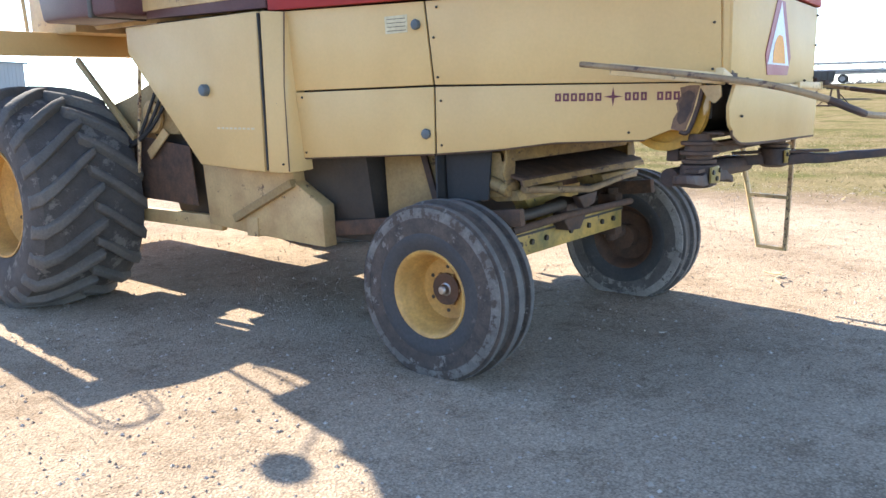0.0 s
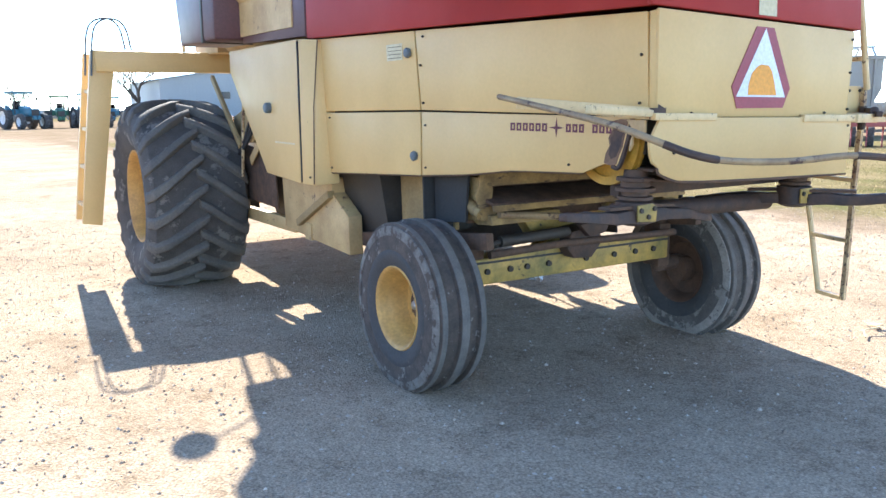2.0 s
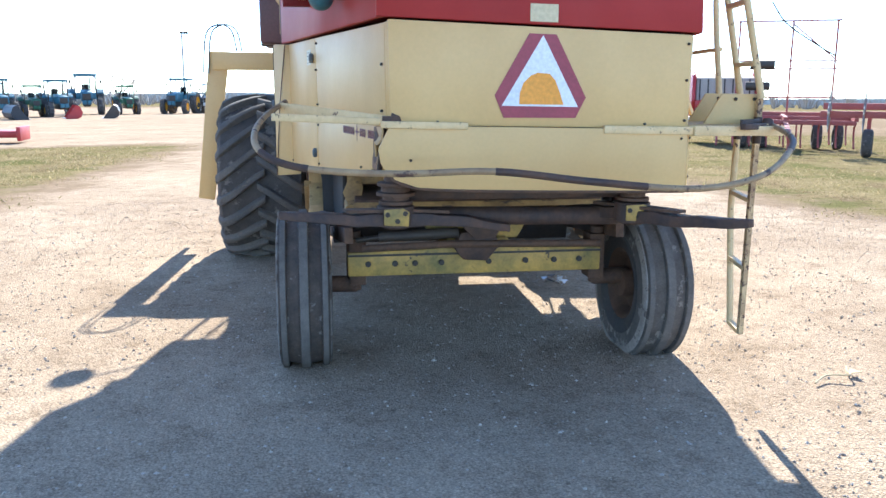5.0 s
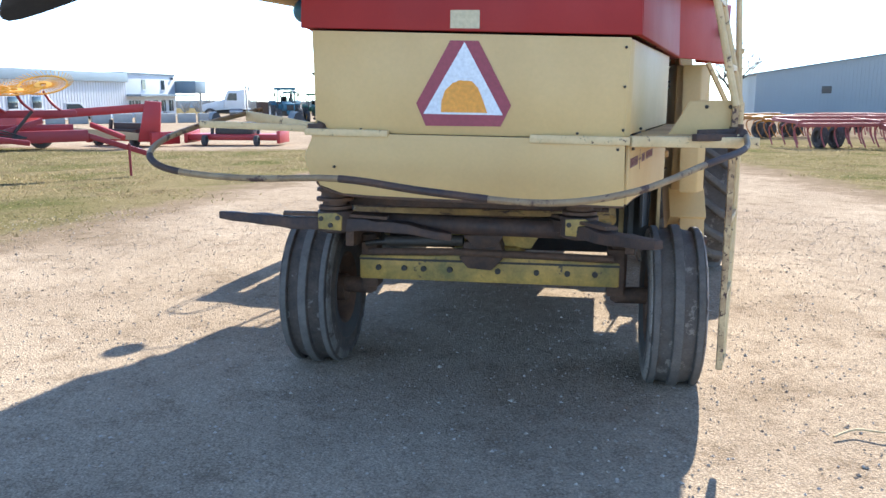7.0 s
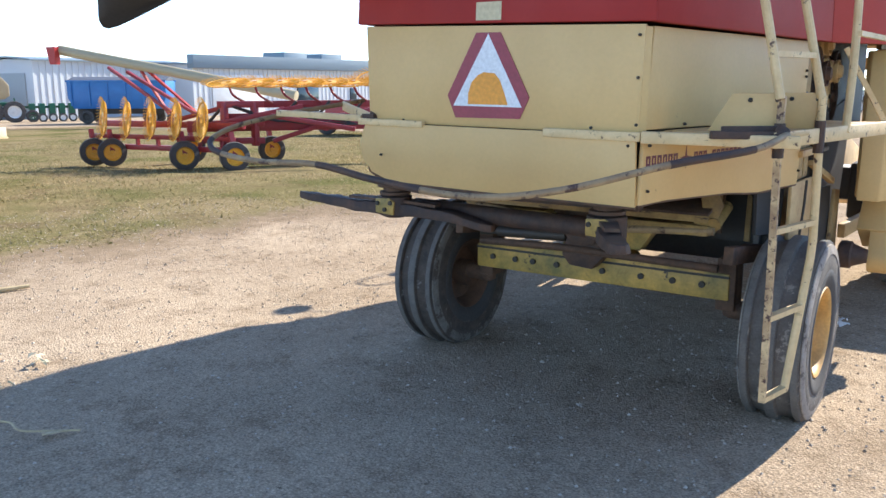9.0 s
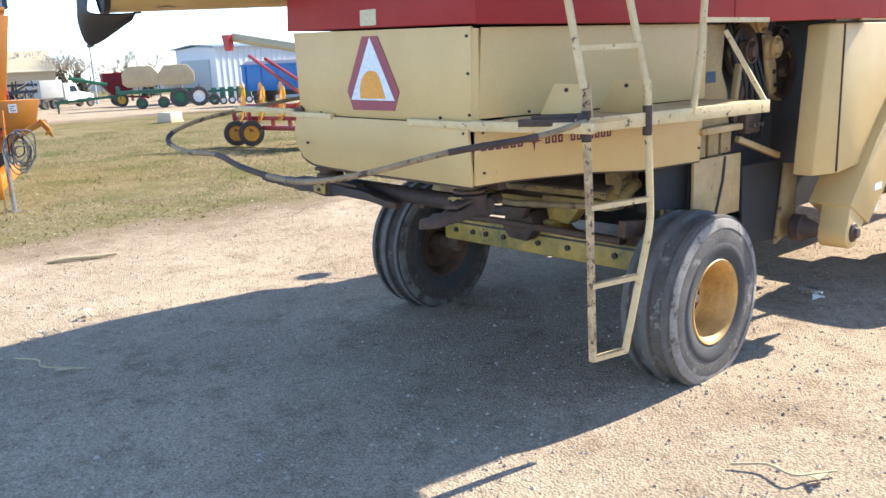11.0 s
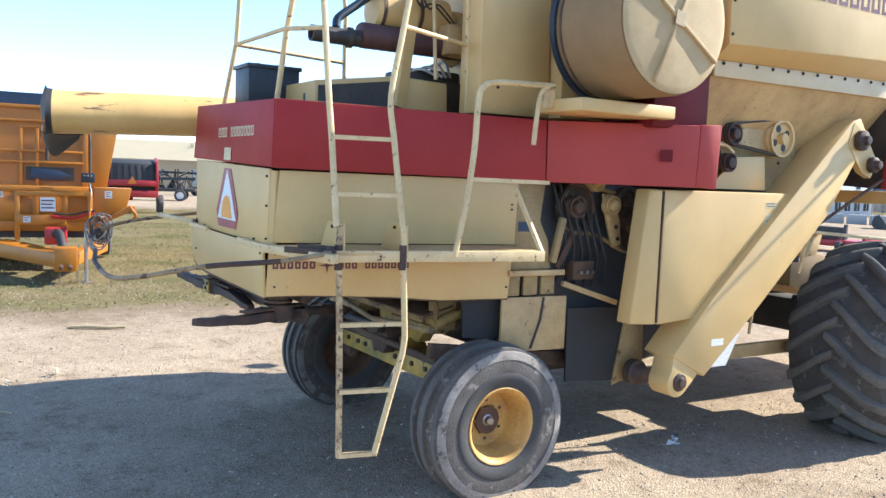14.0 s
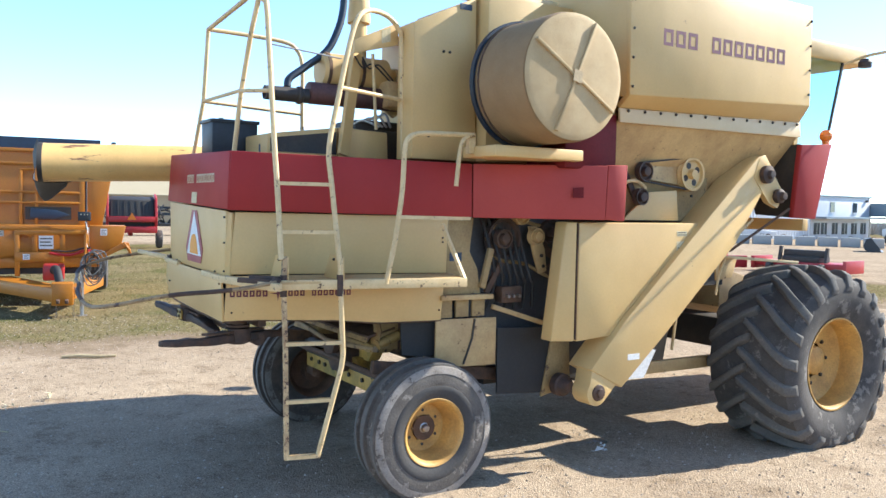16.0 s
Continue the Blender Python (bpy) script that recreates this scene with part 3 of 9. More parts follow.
    sheave.lathe([(-0.006, 0.02), (-0.006, 0.175), (0.006, 0.175), (0.006, 0.02)], 24, hub, "x")
    part("sheave", sheave, SHEAVE, combine, "yellow belt sheave")
    for pts in ([(-0.655, y - 0.03, 1.25), (-0.64, y - 0.03, 1.222), (-0.54, y - 0.032, 1.187), (-0.36, y - 0.034, 1.175), (0.0, y - 0.036, 1.165), (0.35, y - 0.034, 1.160), (0.705, y - 0.03, 1.155)], [side(-1, a, b, 0.014) for a, b in ((-0.93, 1.205), (-0.75, 1.198), (-0.5, 1.188), (-0.2, 1.150), (0.14, 1.124))], [side(1, a, b, 0.016) for a, b in ((-1.30, 1.163), (-1.1, 1.166), (-0.6, 1.148), (-0.3, 1.123), (0.13, 1.126))], [side(-1, a, b, 0.014) for a, b in ((0.155, 1.122), (0.6, 1.104), (0.995, 1.086))]):
        part("rusty_hem", Build().tube(curve(pts, 4), 0.0065, 6), RUST, combine, "rusty folded lower hem")
    # inner shell closes the hood; its black paints the shaded interior
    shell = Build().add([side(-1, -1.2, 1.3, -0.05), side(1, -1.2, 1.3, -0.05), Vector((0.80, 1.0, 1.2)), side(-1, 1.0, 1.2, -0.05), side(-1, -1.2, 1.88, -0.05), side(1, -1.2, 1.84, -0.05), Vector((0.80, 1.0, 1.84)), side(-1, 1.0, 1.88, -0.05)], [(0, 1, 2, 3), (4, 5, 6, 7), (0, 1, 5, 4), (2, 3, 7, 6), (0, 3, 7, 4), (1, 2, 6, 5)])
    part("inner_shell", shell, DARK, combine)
    # maker's lettering as plain bars
    def bars(s, y0, y1, z, h, n, gaps, mat, out):
        w = (y1 - y0) / n
        for i in range(n):
            if i in gaps:
                continue
            a, c = y0 + w * (i + 0.12), y0 + w * (i + 0.86)
            q = h * 0.24
            for u0, u1, v0, v1 in ((a, c, z, z + q), (a, c, z + h - q, z + h), (a, a + q, z + q, z + h - q), (c - q, c, z + q, z + h - q)):
                part("letter_bar", Build().slab([side(s, u0, v0, out), side(s, u1, v0, out), side(s, u1, v1, out), side(s, u0, v1, out)], (s * 0.0012, 0, 0)), mat, combine)

    def star(s, y, z, r, out):
        pts = [side(s, y + (r if k % 2 == 0 else r * 0.2) * math.cos(math.pi * k / 4), z + (r if k % 2 == 0 else r * 0.2) * math.sin(math.pi * k / 4), out) for k in range(8)]
        part("star_mark", Build().slab(pts, (s * 0.0012, 0, 0)), PURPLE, combine)
    bars(-1, -0.735, -0.50, 1.388, 0.038, 6, (), PURPLE, 0.0236)
    star(-1, -0.785, 1.407, 0.045, 0.0236)
    bars(-1, -1.09, -0.835, 1.388, 0.038, 7, (3,), PURPLE, 0.0236)
    bars(1, -1.275, -1.035, 1.318, 0.040, 6, (), PURPLE, 0.0256)
    star(1, -0.975, 1.337, 0.048, 0.0256)
    bars(1, -0.915, -0.50, 1.318, 0.038, 11, (3,), PURPLE, 0.0256)
    # warning label near the latch
    part("warning_label", Build().slab([side(-1, 0.29, 1.755, 0.0196), side(-1, 0.42, 1.75, 0.0196), side(-1, 0.425, 1.84, 0.0196), side(-1, 0.29, 1.845, 0.0196)], (-0.0012, 0, 0)), LABEL, combine, "yellowed warning label with unreadable lines")
    for k in range(4):
        part("label_line", Build().slab([side(-1, 0.30, 1.765 + 0.02 * k, 0.0212), side(-1, 0.41, 1.763 + 0.02 * k, 0.0212), side(-1, 0.41, 1.7665 + 0.02 * k, 0.0212), side(-1, 0.30, 1.7685 + 0.02 * k, 0.0212)], (-0.001, 0, 0)), INK, combine)
    # slow vehicle triangle
    y -= 0.0195
    sx = 0.012
    sign = part("warning_triangle", Build().slab([(sx - 0.060, y, 1.855), (sx + 0.062, y, 1.852), (sx + 0.205, y, 1.582), (sx + 0.160, y, 1.492), (sx - 0.168, y, 1.493), (sx - 0.21, y, 1.59)], (0, -0.003, 0)), SIGN_RED, combine, "red bordered slow vehicle triangle, faded")
    part("triangle_field", Build().slab([(sx + 0.002, y - 0.0034, 1.848), (sx + 0.170, y - 0.0034, 1.540), (sx - 0.178, y - 0.0034, 1.545)], (0, -0.0012, 0)), SIGN_WHITE, sign, "weathered white film")
    blob = [(-0.10, 1.552), (-0.098, 1.60), (-0.082, 1.645), (-0.05, 1.675), (-0.02, 1.688), (0.035, 1.684), (0.062, 1.655), (0.085, 1.60), (0.102, 1.55)]
    part("orange_patch", Build().slab([(sx + a, y - 0.005, z) for a, z in blob], (0, -0.0012, 0)), SIGN_ORANGE, sign, "orange film remnant")


hood()


# red upper shields
def red_shields():
    y = -1.30
    rear = part("rear_shield", Build().slab([(-0.715, y, 1.915), (0.755, y, 1.868), (0.735, y + 0.02, 2.235), (-0.70, y + 0.02, 2.265)], (0, 0.03, 0)), RED, combine, "faded red rear shield", 0.008)
    b = Build().slab([side(1, -1.295, 1.866, 0.06), side(1, 0.32, 1.845, 0.06), side(1, 0.32, 2.215, 0.05), side(1, -1.275, 2.235, 0.05)], (-0.03, 0.006, 0))
    part("side_shield", b, RED, combine, "faded red side shield", 0.008)
    b = Build().slab([(1.078, 0.325, 1.842), (1.49, 1.18, 1.842), (1.50, 1.18, 2.225), (1.07, 0.325, 2.215)], (-0.025, 0.012, 0))
    b.slab([(1.485, 1.185, 1.845), (1.515, 1.345, 1.835), (1.525, 1.345, 2.235), (1.50, 1.19, 2.23)], (-0.03, 0.0, 0))
    b.slab([(1.51, 1.35, 1.835), (1.30, 1.36, 1.85), (1.30, 1.36, 2.235), (1.525, 1.35, 2.235)], (0, -0.02, 0))
    part("side_shield", b, RED_PALE, combine, "sun-bleached red flared shield with a hand hole", 0.008)
    part("hand_hole", Build().slab([(1.3998, 0.95, 1.995), (1.4318, 1.02, 1.995), (1.4318, 1.02, 2.07), (1.3998, 0.95, 2.065)], (0.003, -0.0015, 0)), RED_DARK, combine)
    b = Build().slab([side(-1, -1.295, 1.914, 0.05), side(-1, 1.15, 1.914, 0.05), side(-1, 1.15, 2.25, 0.05), side(-1, -1.275, 2.265, 0.04)], (0.03, 0.006, 0))
    part("side_shield", b, RED, combine, "faded red side shield", 0.008)
    deck = Build().add([side(-1, -1.28, 2.25, 0.03), side(1, -1.28, 2.222, 0.03), side(1, 0.4, 2.20, 0.03), (1.45, 1.3, 2.215), (-1.2, 1.3, 2.24)], [(0, 1, 2, 3, 4)])
    deck.add([side(-1, -1.26, 1.92, 0.0), side(1, -1.26, 1.875, 0.0), side(1, 1.0, 1.86, 0.0), side(-1, 1.0, 1.92, 0.0)], [(0, 1, 2, 3)])
    part("engine_deck", deck, RED_DARK, combine)
    # plate and plain bars for the maker's name
    part("serial_plate", Build().slab([(-0.047, y - 0.0005, 1.905), (0.078, y - 0.0005, 1.902), (0.078, y + 0.003, 1.978), (-0.047, y + 0.003, 1.98)], (0, -0.002, 0)), LABEL, combine, "yellowed label with unreadable lines")
    for k in range(11):
        if k != 3:
            x0, wide, z0, high, q = -0.19 + 0.0595 * k, 0.044, 2.044, 0.058, 0.012
            for u0, u1, v0, v1 in ((x0, x0 + wide, z0, z0 + q), (x0, x0 + wide, z0 + high - q, z0 + high), (x0, x0 + q, z0 + q, z0 + high - q), (x0 + wide - q, x0 + wide, z0 + q, z0 + high - q)):
                part("letter_bar", Build().slab([(u0, y + 0.0085, v0), (u1, y + 0.0085, v0), (u1, y + 0.0115, v1), (u0, y + 0.0115, v1)], (0, -0.0018, 0)), LABEL, rear)
    # front shields beside the cab
    for s in (-1, 1):
        x = 1.50 * s
        if s < 0:
            # Block standing for the left red shield, with its shadow painted in.
            part("fuel_tank", Build().slab([(-1.40, 2.36, 1.975), (-1.40, 3.30, 1.975), (-1.40, 3.44, 2.5), (-1.40, 2.36, 2.5)], (0.66, 0, 0)), SHADED_RED, combine, "left red shield as a block, shade put into its dark red", 0.03)
            part("side_filler", Build().slab([(-1.19, 1.16, 1.93), (-1.19, 2.34, 1.95), (-1.19, 2.34, 2.42), (-1.19, 1.16, 2.30)], (0.04, 0, 0)), SHADED_RED, combine, "dull dark red side sheet", 0.006)
            part("block_strap", Build().span((-1.408, 2.62, 1.967), (-0.73, 2.67, 2.508)), DARK, combine, "", 0.004)
            continue
        b = Build().slab([(x, 3.40, 2.50), (x, 3.84, 2.53), (x - 0.02 * s, 3.83, 2.42), (x - 0.05 * s, 3.72, 1.87), (x - 0.05 * s, 3.40, 1.88)], (-s * 0.05, 0, 0))
        part("front_shield", b, RED, combine, "faded red front shield", 0.01)
        # Rear-facing wing of the red shield; its shade is put into the black.
        b = Build().slab([(s * 0.90, 3.425, 2.47), (s * 1.46, 3.425, 2.51), (s * 1.42, 3.425, 1.88), (s * 1.05, 3.425, 1.90)], (0, 0.03, 0))
        part("shaded_shield_wing", b, DARK, combine)
    part("beacon", Build().ball((1.46, 3.80, 2.60), 0.055, 16).tube([(1.46, 3.80, 2.52), (1.46, 3.80, 2.56)], 0.03, 12), AMBER, combine, "round orange warning beacon")


red_shields()


# wheels
def settled(b, low):
    """Flattens what lies below the height low, as the ground flattens a tyre."""
    b.v = [(x, y, max(z, low)) for x, y, z in b.v]
    return b


def rear_wheel(s):
    """A ribbed steering tyre on a yellow disc wheel; local x points outwards."""
    w = part("rear_wheel", Build().lathe([(-0.14, 0.03), (-0.14, 0.085), (0.0, 0.085), (0.0, 0.03)], 20), INNER_RIM, combine, at=pose(s * 1.06 + 0.005, -0.028 if s > 0 else 0.016, 0.408 if s > 0 else 0.428, 0, 0, 0 if s > 0 else 180))
    R = 0.474
    low = -0.424 if s > 0 else -0.444
    rubber, shoulder = (TYRE_PALE, SHOULDER_PALE) if s > 0 else (TYRE_STEER, TYRE_DUST)
    prof = [(-0.122, 0.212), (-0.138, 0.235), (-0.154, 0.32), (-0.152, 0.40), (-0.142, 0.437)]
    ribs = [(-0.134, -0.098), (-0.026, 0.026), (0.098, 0.134)]
    for a, c in ribs:
        q = R - abs(a + c) * 0.05
        prof += [(a - 0.004, q - 0.022), (a, q), (c, q), (c + 0.004, q - 0.022)]
    prof += [(0.142, 0.437), (0.152, 0.40), (0.154, 0.32), (0.138, 0.235), (0.122, 0.212)]
    part("tyre", settled(Build().lathe(prof, 80, (0, 0, 0), "x", True), low), rubber, w, "three-rib steering tyre, dusty brown")
    for a, c in ribs:
        q = R - abs(a + c) * 0.05
        part("tread_rib", settled(Build().lathe([(a + 0.001, q - 0.004), (a + 0.004, q + 0.003), (c - 0.004, q + 0.003), (c - 0.001, q - 0.004)], 80, (0, 0, 0), "x", True), low - 0.003), TYRE_WORN, w, "worn grey tread rib")
    for sx in (-1, 1):
        part("sidewall", Build().lathe([(sx * 0.132, 0.222), (sx * 0.143, 0.235), (sx * 0.1545, 0.285), (sx * 0.1575, 0.312), (sx * 0.1525, 0.322), (sx * 0.14, 0.29), (sx * 0.127, 0.225)], 72, (0, 0, 0), "x", True), TYRE_SIDE, w, "smooth black sidewall band")
        part("shoulder_ring", Build().lathe([(sx * 0.150, 0.40), (sx * 0.1545, 0.398), (sx * 0.152, 0.428), (sx * 0.146, 0.446), (sx * 0.140, 0.448)], 72, (0, 0, 0), "x", True), shoulder, w, "grey dusty worn shoulder")
    rim = [(0.125, 0.2265), (0.1408, 0.233), (0.1471, 0.2283), (0.1426, 0.217), (0.1302, 0.2068), (0.0968, 0.1975), (0.0748, 0.1873), (0.060, 0.178), (0.0064, 0.1724), (-0.0194, 0.1612), (-0.0247, 0.1116), (-0.0159, 0.0651), (-0.0194, 0.0009), (-0.0388, 0.0009), (-0.0388, 0.1488), (-0.03, 0.1767), (0.1056, 0.2143)]
    part("rim", Build().lathe(rim, 56, (0, 0, 0), "x", True), RIM, w, "yellow deep-dish steel rim, rust stained")
    part("inner_rim", Build().lathe([(-0.042, 0.06), (-0.05, 0.172), (-0.09, 0.19), (-0.128, 0.209), (-0.139, 0.225), (-0.132, 0.229), (-0.115, 0.218), (-0.037, 0.186), (-0.037, 0.06)], 48, (0, 0, 0), "x", True), INNER_RIM, w, "rusty inner rim")
    part("hub_cap", Build().lathe([(-0.03, 0.036), (0.0, 0.035), (0.004, 0.026), (0.030, 0.025), (0.038, 0.018), (0.040, 0.002)], 18), STEEL, w, "bare steel hub cap")
    for k in range(6):
        t = 2 * math.pi * k / 6
        part("lug_nut", Build().lathe([(-0.020, 0.012), (-0.006, 0.011), (-0.002, 0.002)], 6, (0, 0.082 * math.cos(t), 0.082 * math.sin(t)), "x"), NUT, w)
    for k in range(6):
        t = 2 * math.pi * (k + 0.5) / 6
        part("bolt_hole", Build().lathe([(-0.024, 0.011), (-0.0215, 0.011)], 10, (0, 0.118 * math.cos(t), 0.118 * math.sin(t)), "x"), DARK, w)
    return w


def front_wheel(s):
    """A wide drive tyre with slanting lugs."""
    high = 0.672 if s > 0 else 0.742
    low = -high - 0.014
    w = part("front_wheel", Build().lathe([(-0.28, 0.08), (-0.28, 0.16), (0.10, 0.16), (0.10, 0.08)], 20), RIM, combine, at=pose(s * 1.475 + 0.02, 3.50 if s > 0 else 3.44, high, 0, 0, 0 if s > 0 else 180))
    prof = [(-0.33, 0.385), (-0.37, 0.44), (-0.405, 0.56), (-0.395, 0.66), (-0.36, 0.715), (-0.25, 0.74), (0, 0.75), (0.25, 0.74), (0.36, 0.715), (0.395, 0.66), (0.405, 0.56), (0.37, 0.44), (0.33, 0.385)]
    part("tyre", settled(Build().lathe(prof, 72, (0, 0, 0), "x", True), low), TYRE, w, "wide drive tyre with deep lugs, muddy")
    n = 20
    for sx in (-1, 1):
        for k in range(n):
            t0 = 2 * math.pi * (k + (0.5 if sx > 0 else 0)) / n
            verts = []
            for a, dt, r, wid in ((-0.035, 0.0, 0.746, 0.040), (0.07, 0.085, 0.744, 0.046), (0.17, 0.185, 0.738, 0.050), (0.27, 0.285, 0.725, 0.055), (0.36, 0.365, 0.690, 0.062), (0.405, 0.40, 0.630, 0.060)):
                lift = 0.062 if a < 0.38 else 0.022
                for q, rr in ((-1.3, r - 0.014), (-0.82, r + lift), (0.82, r + lift), (1.3, r - 0.014)):
                    th = t0 + s * dt + q * wid
                    verts.append((sx * a * (1.025 if rr > r else 1), rr * math.cos(th), rr * math.sin(th)))
            m = 6
            faces = [(i * 4 + j, i * 4 + j + 1, (i + 1) * 4 + j + 1, (i + 1) * 4 + j) for i in range(m - 1) for j in range(3)]
            faces += [(0, 1, 2, 3), tuple(4 * m - 4 + q for q in range(4))]
            part("tread_lug", settled(Build().add(verts, faces), low - 0.004), LUG, w, "", 0.009, 50)
    rim = [(0.325, 0.385), (0.345, 0.39), (0.345, 0.377), (0.32, 0.362), (0.22, 0.35), (0.16, 0.345), (0.12, 0.25), (0.10, 0.16), (0.10, 0.002), (0.06, 0.002), (0.06, 0.25), (0.0, 0.35), (-0.3, 0.36), (-0.34, 0.385), (-0.32, 0.39), (0.0, 0.372)]
    part("rim", Build().lathe(rim, 56, (0, 0, 0), "x", True), RIM, w, "yellow steel drive rim")
    part("hub_cap", Build().lathe([(0.09, 0.13), (0.16, 0.12), (0.18, 0.09), (0.182, 0.002)], 20), RIM, w)
    for k in range(8):
        t = 2 * math.pi * k / 8
        part("lug_nut", Build().lathe([(0.10, 0.018), (0.125, 0.016), (0.13, 0.002)], 6, (0, 0.2 * math.cos(t), 0.2 * math.sin(t)), "x"), BOLT, w)
    return w


for s in (-1, 1):
    rear_wheel(s)
    front_wheel(s)


# axles, frame and underside
def underside():
    ax = part("rear_axle", Build().slab([(-0.80, -0.10, 0.515), (0.76, -0.10, 0.515), (0.76, -0.10, 0.66), (0.22, -0.10, 0.675), (0.16, -0.10, 0.735), (-0.20, -0.10, 0.735), (-0.26, -0.10, 0.675), (-0.80, -0.10, 0.66)], (0, 0.16, 0)), AXLE, combine, "rear axle beam, greasy yellow with green patches", 0.01)
    part("flange_lip", Build().slab([(-0.80, -0.108, 0.636), (0.76, -0.108, 0.636), (0.76, -0.108, 0.648), (-0.80, -0.108, 0.648)], (0, 0.01, 0)), DARK, ax)
    for x in (-0.68, -0.52, -0.40, -0.24, 0.05, 0.28, 0.46, 0.62):
        part("bolt", Build().lathe([(-0.115, 0.017), (-0.10, 0.018)], 10, (x, 0, 0.59), "y"), BOLT, ax)
    for s in (-1, 1):
        kp = Build().span((s * 0.74 - 0.05, -0.09, 0.46), (s * 0.74 + 0.05, 0.05, 0.74))
        kp.tube([(s * 0.76, -0.02, 0.42), (s * 0.76, -0.02, 0.78)], 0.045, 14).tube([(s * 0.74, -0.02, 0.455), (s * 0.98, 0, 0.455)], 0.05, 14)
        part("steering_knuckle", kp, RUST, combine, "", 0.008)
    part("tie_rod", Build().tube([(-0.72, -0.18, 0.70), (-0.2, -0.20, 0.72), (0.72, -0.18, 0.70)], 0.022, 10), RUST, combine)
    part("pivot_bracket", Build().slab([(-0.12, -0.19, 0.62), (0.02, -0.19, 0.61), (0.10, -0.19, 0.70), (0.06, -0.19, 0.80), (-0.14, -0.19, 0.78), (-0.17, -0.19, 0.68)], (0, 0.24, 0)), BURN, combine, "burnt greasy axle pivot bracket", 0.01)
    part("steering_cylinder", Build().tube([(-0.15, -0.16, 0.78), (-0.62, -0.14, 0.76)], 0.032, 12).tube([(-0.6, -0.14, 0.76), (-0.75, -0.13, 0.74)], 0.015, 10), DARK, combine)
    for s in (-1, 1):
        part("frame_rail", Build().bar((s * 0.50, 0.02, 1.02), (s * 0.55, 2.6, 0.78), 0.10, 0.15), CREAM_WORN, combine, "cream chassis rail", 0.008)
    part("cross_beam", Build().bar((-0.62, -1.02, 1.13), (0.62, -1.02, 1.13), 0.06, 0.06), BURN, combine, "", 0.006)
    # folded channels of the straw outlet
    part("outlet_back", Build().slab([(-0.76, -0.03, 0.86), (0.68, -0.03, 0.86), (0.70, -0.03, 1.22), (-0.78, -0.03, 1.22)], (0, 0.02, 0)), RUST, combine, "greasy rusty back sheet")
    part("top_channel", Build().slab([(-0.77, -0.05, 1.165), (-0.77, -0.19, 1.15), (-0.77, -0.19, 1.08), (-0.77, -0.15, 1.075), (-0.77, -0.14, 1.12), (-0.77, -0.05, 1.12)], (1.45, 0, 0)), DIRTY_YELLOW, combine, "dirty yellow folded channel", 0.004)
    part("middle_channel", Build().slab([(-0.76, -0.05, 1.055), (-0.76, -0.27, 0.995), (-0.76, -0.28, 0.955), (-0.76, -0.265, 0.955), (-0.76, -0.255, 0.982), (-0.76, -0.05, 1.03)], (1.44, 0, 0)), RUST, combine, "rusty sloping channel", 0.003)
    part("channel_lip", Build().slab([(-0.765, -0.281, 0.952), (0.685, -0.281, 0.952), (0.685, -0.274, 0.984), (-0.765, -0.274, 0.984)], (0, -0.006, 0)), DIRTY_YELLOW, combine, "dirty yellow lip")
    for x0, wide in ((-0.75, 0.48), (0.20, 0.47)):
        part("lower_pan", Build().slab([(x0, -0.06, 0.93), (x0, -0.23, 0.925), (x0, -0.25, 0.875), (x0, -0.10, 0.862), (x0, -0.06, 0.88)], (wide, 0, 0)), DIRTY_YELLOW, combine, "dirty yellow outlet pan", 0.005)
    part("pan_bridge", Build().slab([(-0.28, -0.10, 0.945), (0.21, -0.10, 0.945), (0.21, -0.10, 0.90), (0.08, -0.10, 0.93), (-0.14, -0.10, 0.93), (-0.28, -0.10, 0.90)], (0, 0.03, 0)), RUST, combine)
    for s in (-1, 1):
        e = s * 0.79 if s < 0 else 0.70
        part("idler_roller", Build().tube([(e - s * 0.01, 0.0, 1.0), (e - s * 0.01, -0.20, 0.93)], 0.036, 16), DIRTY_YELLOW, combine, "short dirty yellow roller")
        part("roller_bracket", Build().slab([(e, -0.20, 0.90), (e - s * 0.09, -0.20, 0.89), (e - s * 0.12, -0.20, 0.95), (e - s * 0.07, -0.20, 1.0), (e - s * 0.08, -0.20, 1.06), (e - s * 0.05, -0.20, 1.17), (e + s * 0.01, -0.20, 1.17), (e + s * 0.01, -0.20, 1.09), (e + s * 0.035, -0.20, 1.03), (e + s * 0.01, -0.20, 0.97)], (0, 0.014, 0)), DIRTY_YELLOW, combine, "bent dirty yellow roller bracket", 0.003)
        part("outlet_end", Build().slab([(e - s * 0.02, -0.19, 0.90), (e - s * 0.02, 0.0, 0.88), (e - s * 0.02, 0.0, 1.2), (e - s * 0.02, -0.10, 1.2), (e - s * 0.02, -0.19, 1.09)], (-s * 0.012, 0, 0)), TAN, combine, "", 0.003)
    part("axle_hanger", Build().slab([(-0.28, -0.04, 0.72), (0.24, -0.04, 0.72), (0.46, 0.02, 1.06), (-0.50, 0.02, 1.06)], (0, 0.10, 0)), AXLE, combine, "", 0.008)
    # rotor discharge, belts and shields seen under the hood
    for s in (-1, 1):
        part("rubber_curtain", Build().slab([side(s, 0.13, 0.86, -0.06), side(s, -0.10, 0.88, -0.06), side(s, -0.12, 1.17, -0.06), side(s, 0.14, 1.14, -0.06)], (-s * 0.015, 0, 0)), RUBBER_SHEET, combine, "black rubber curtain")
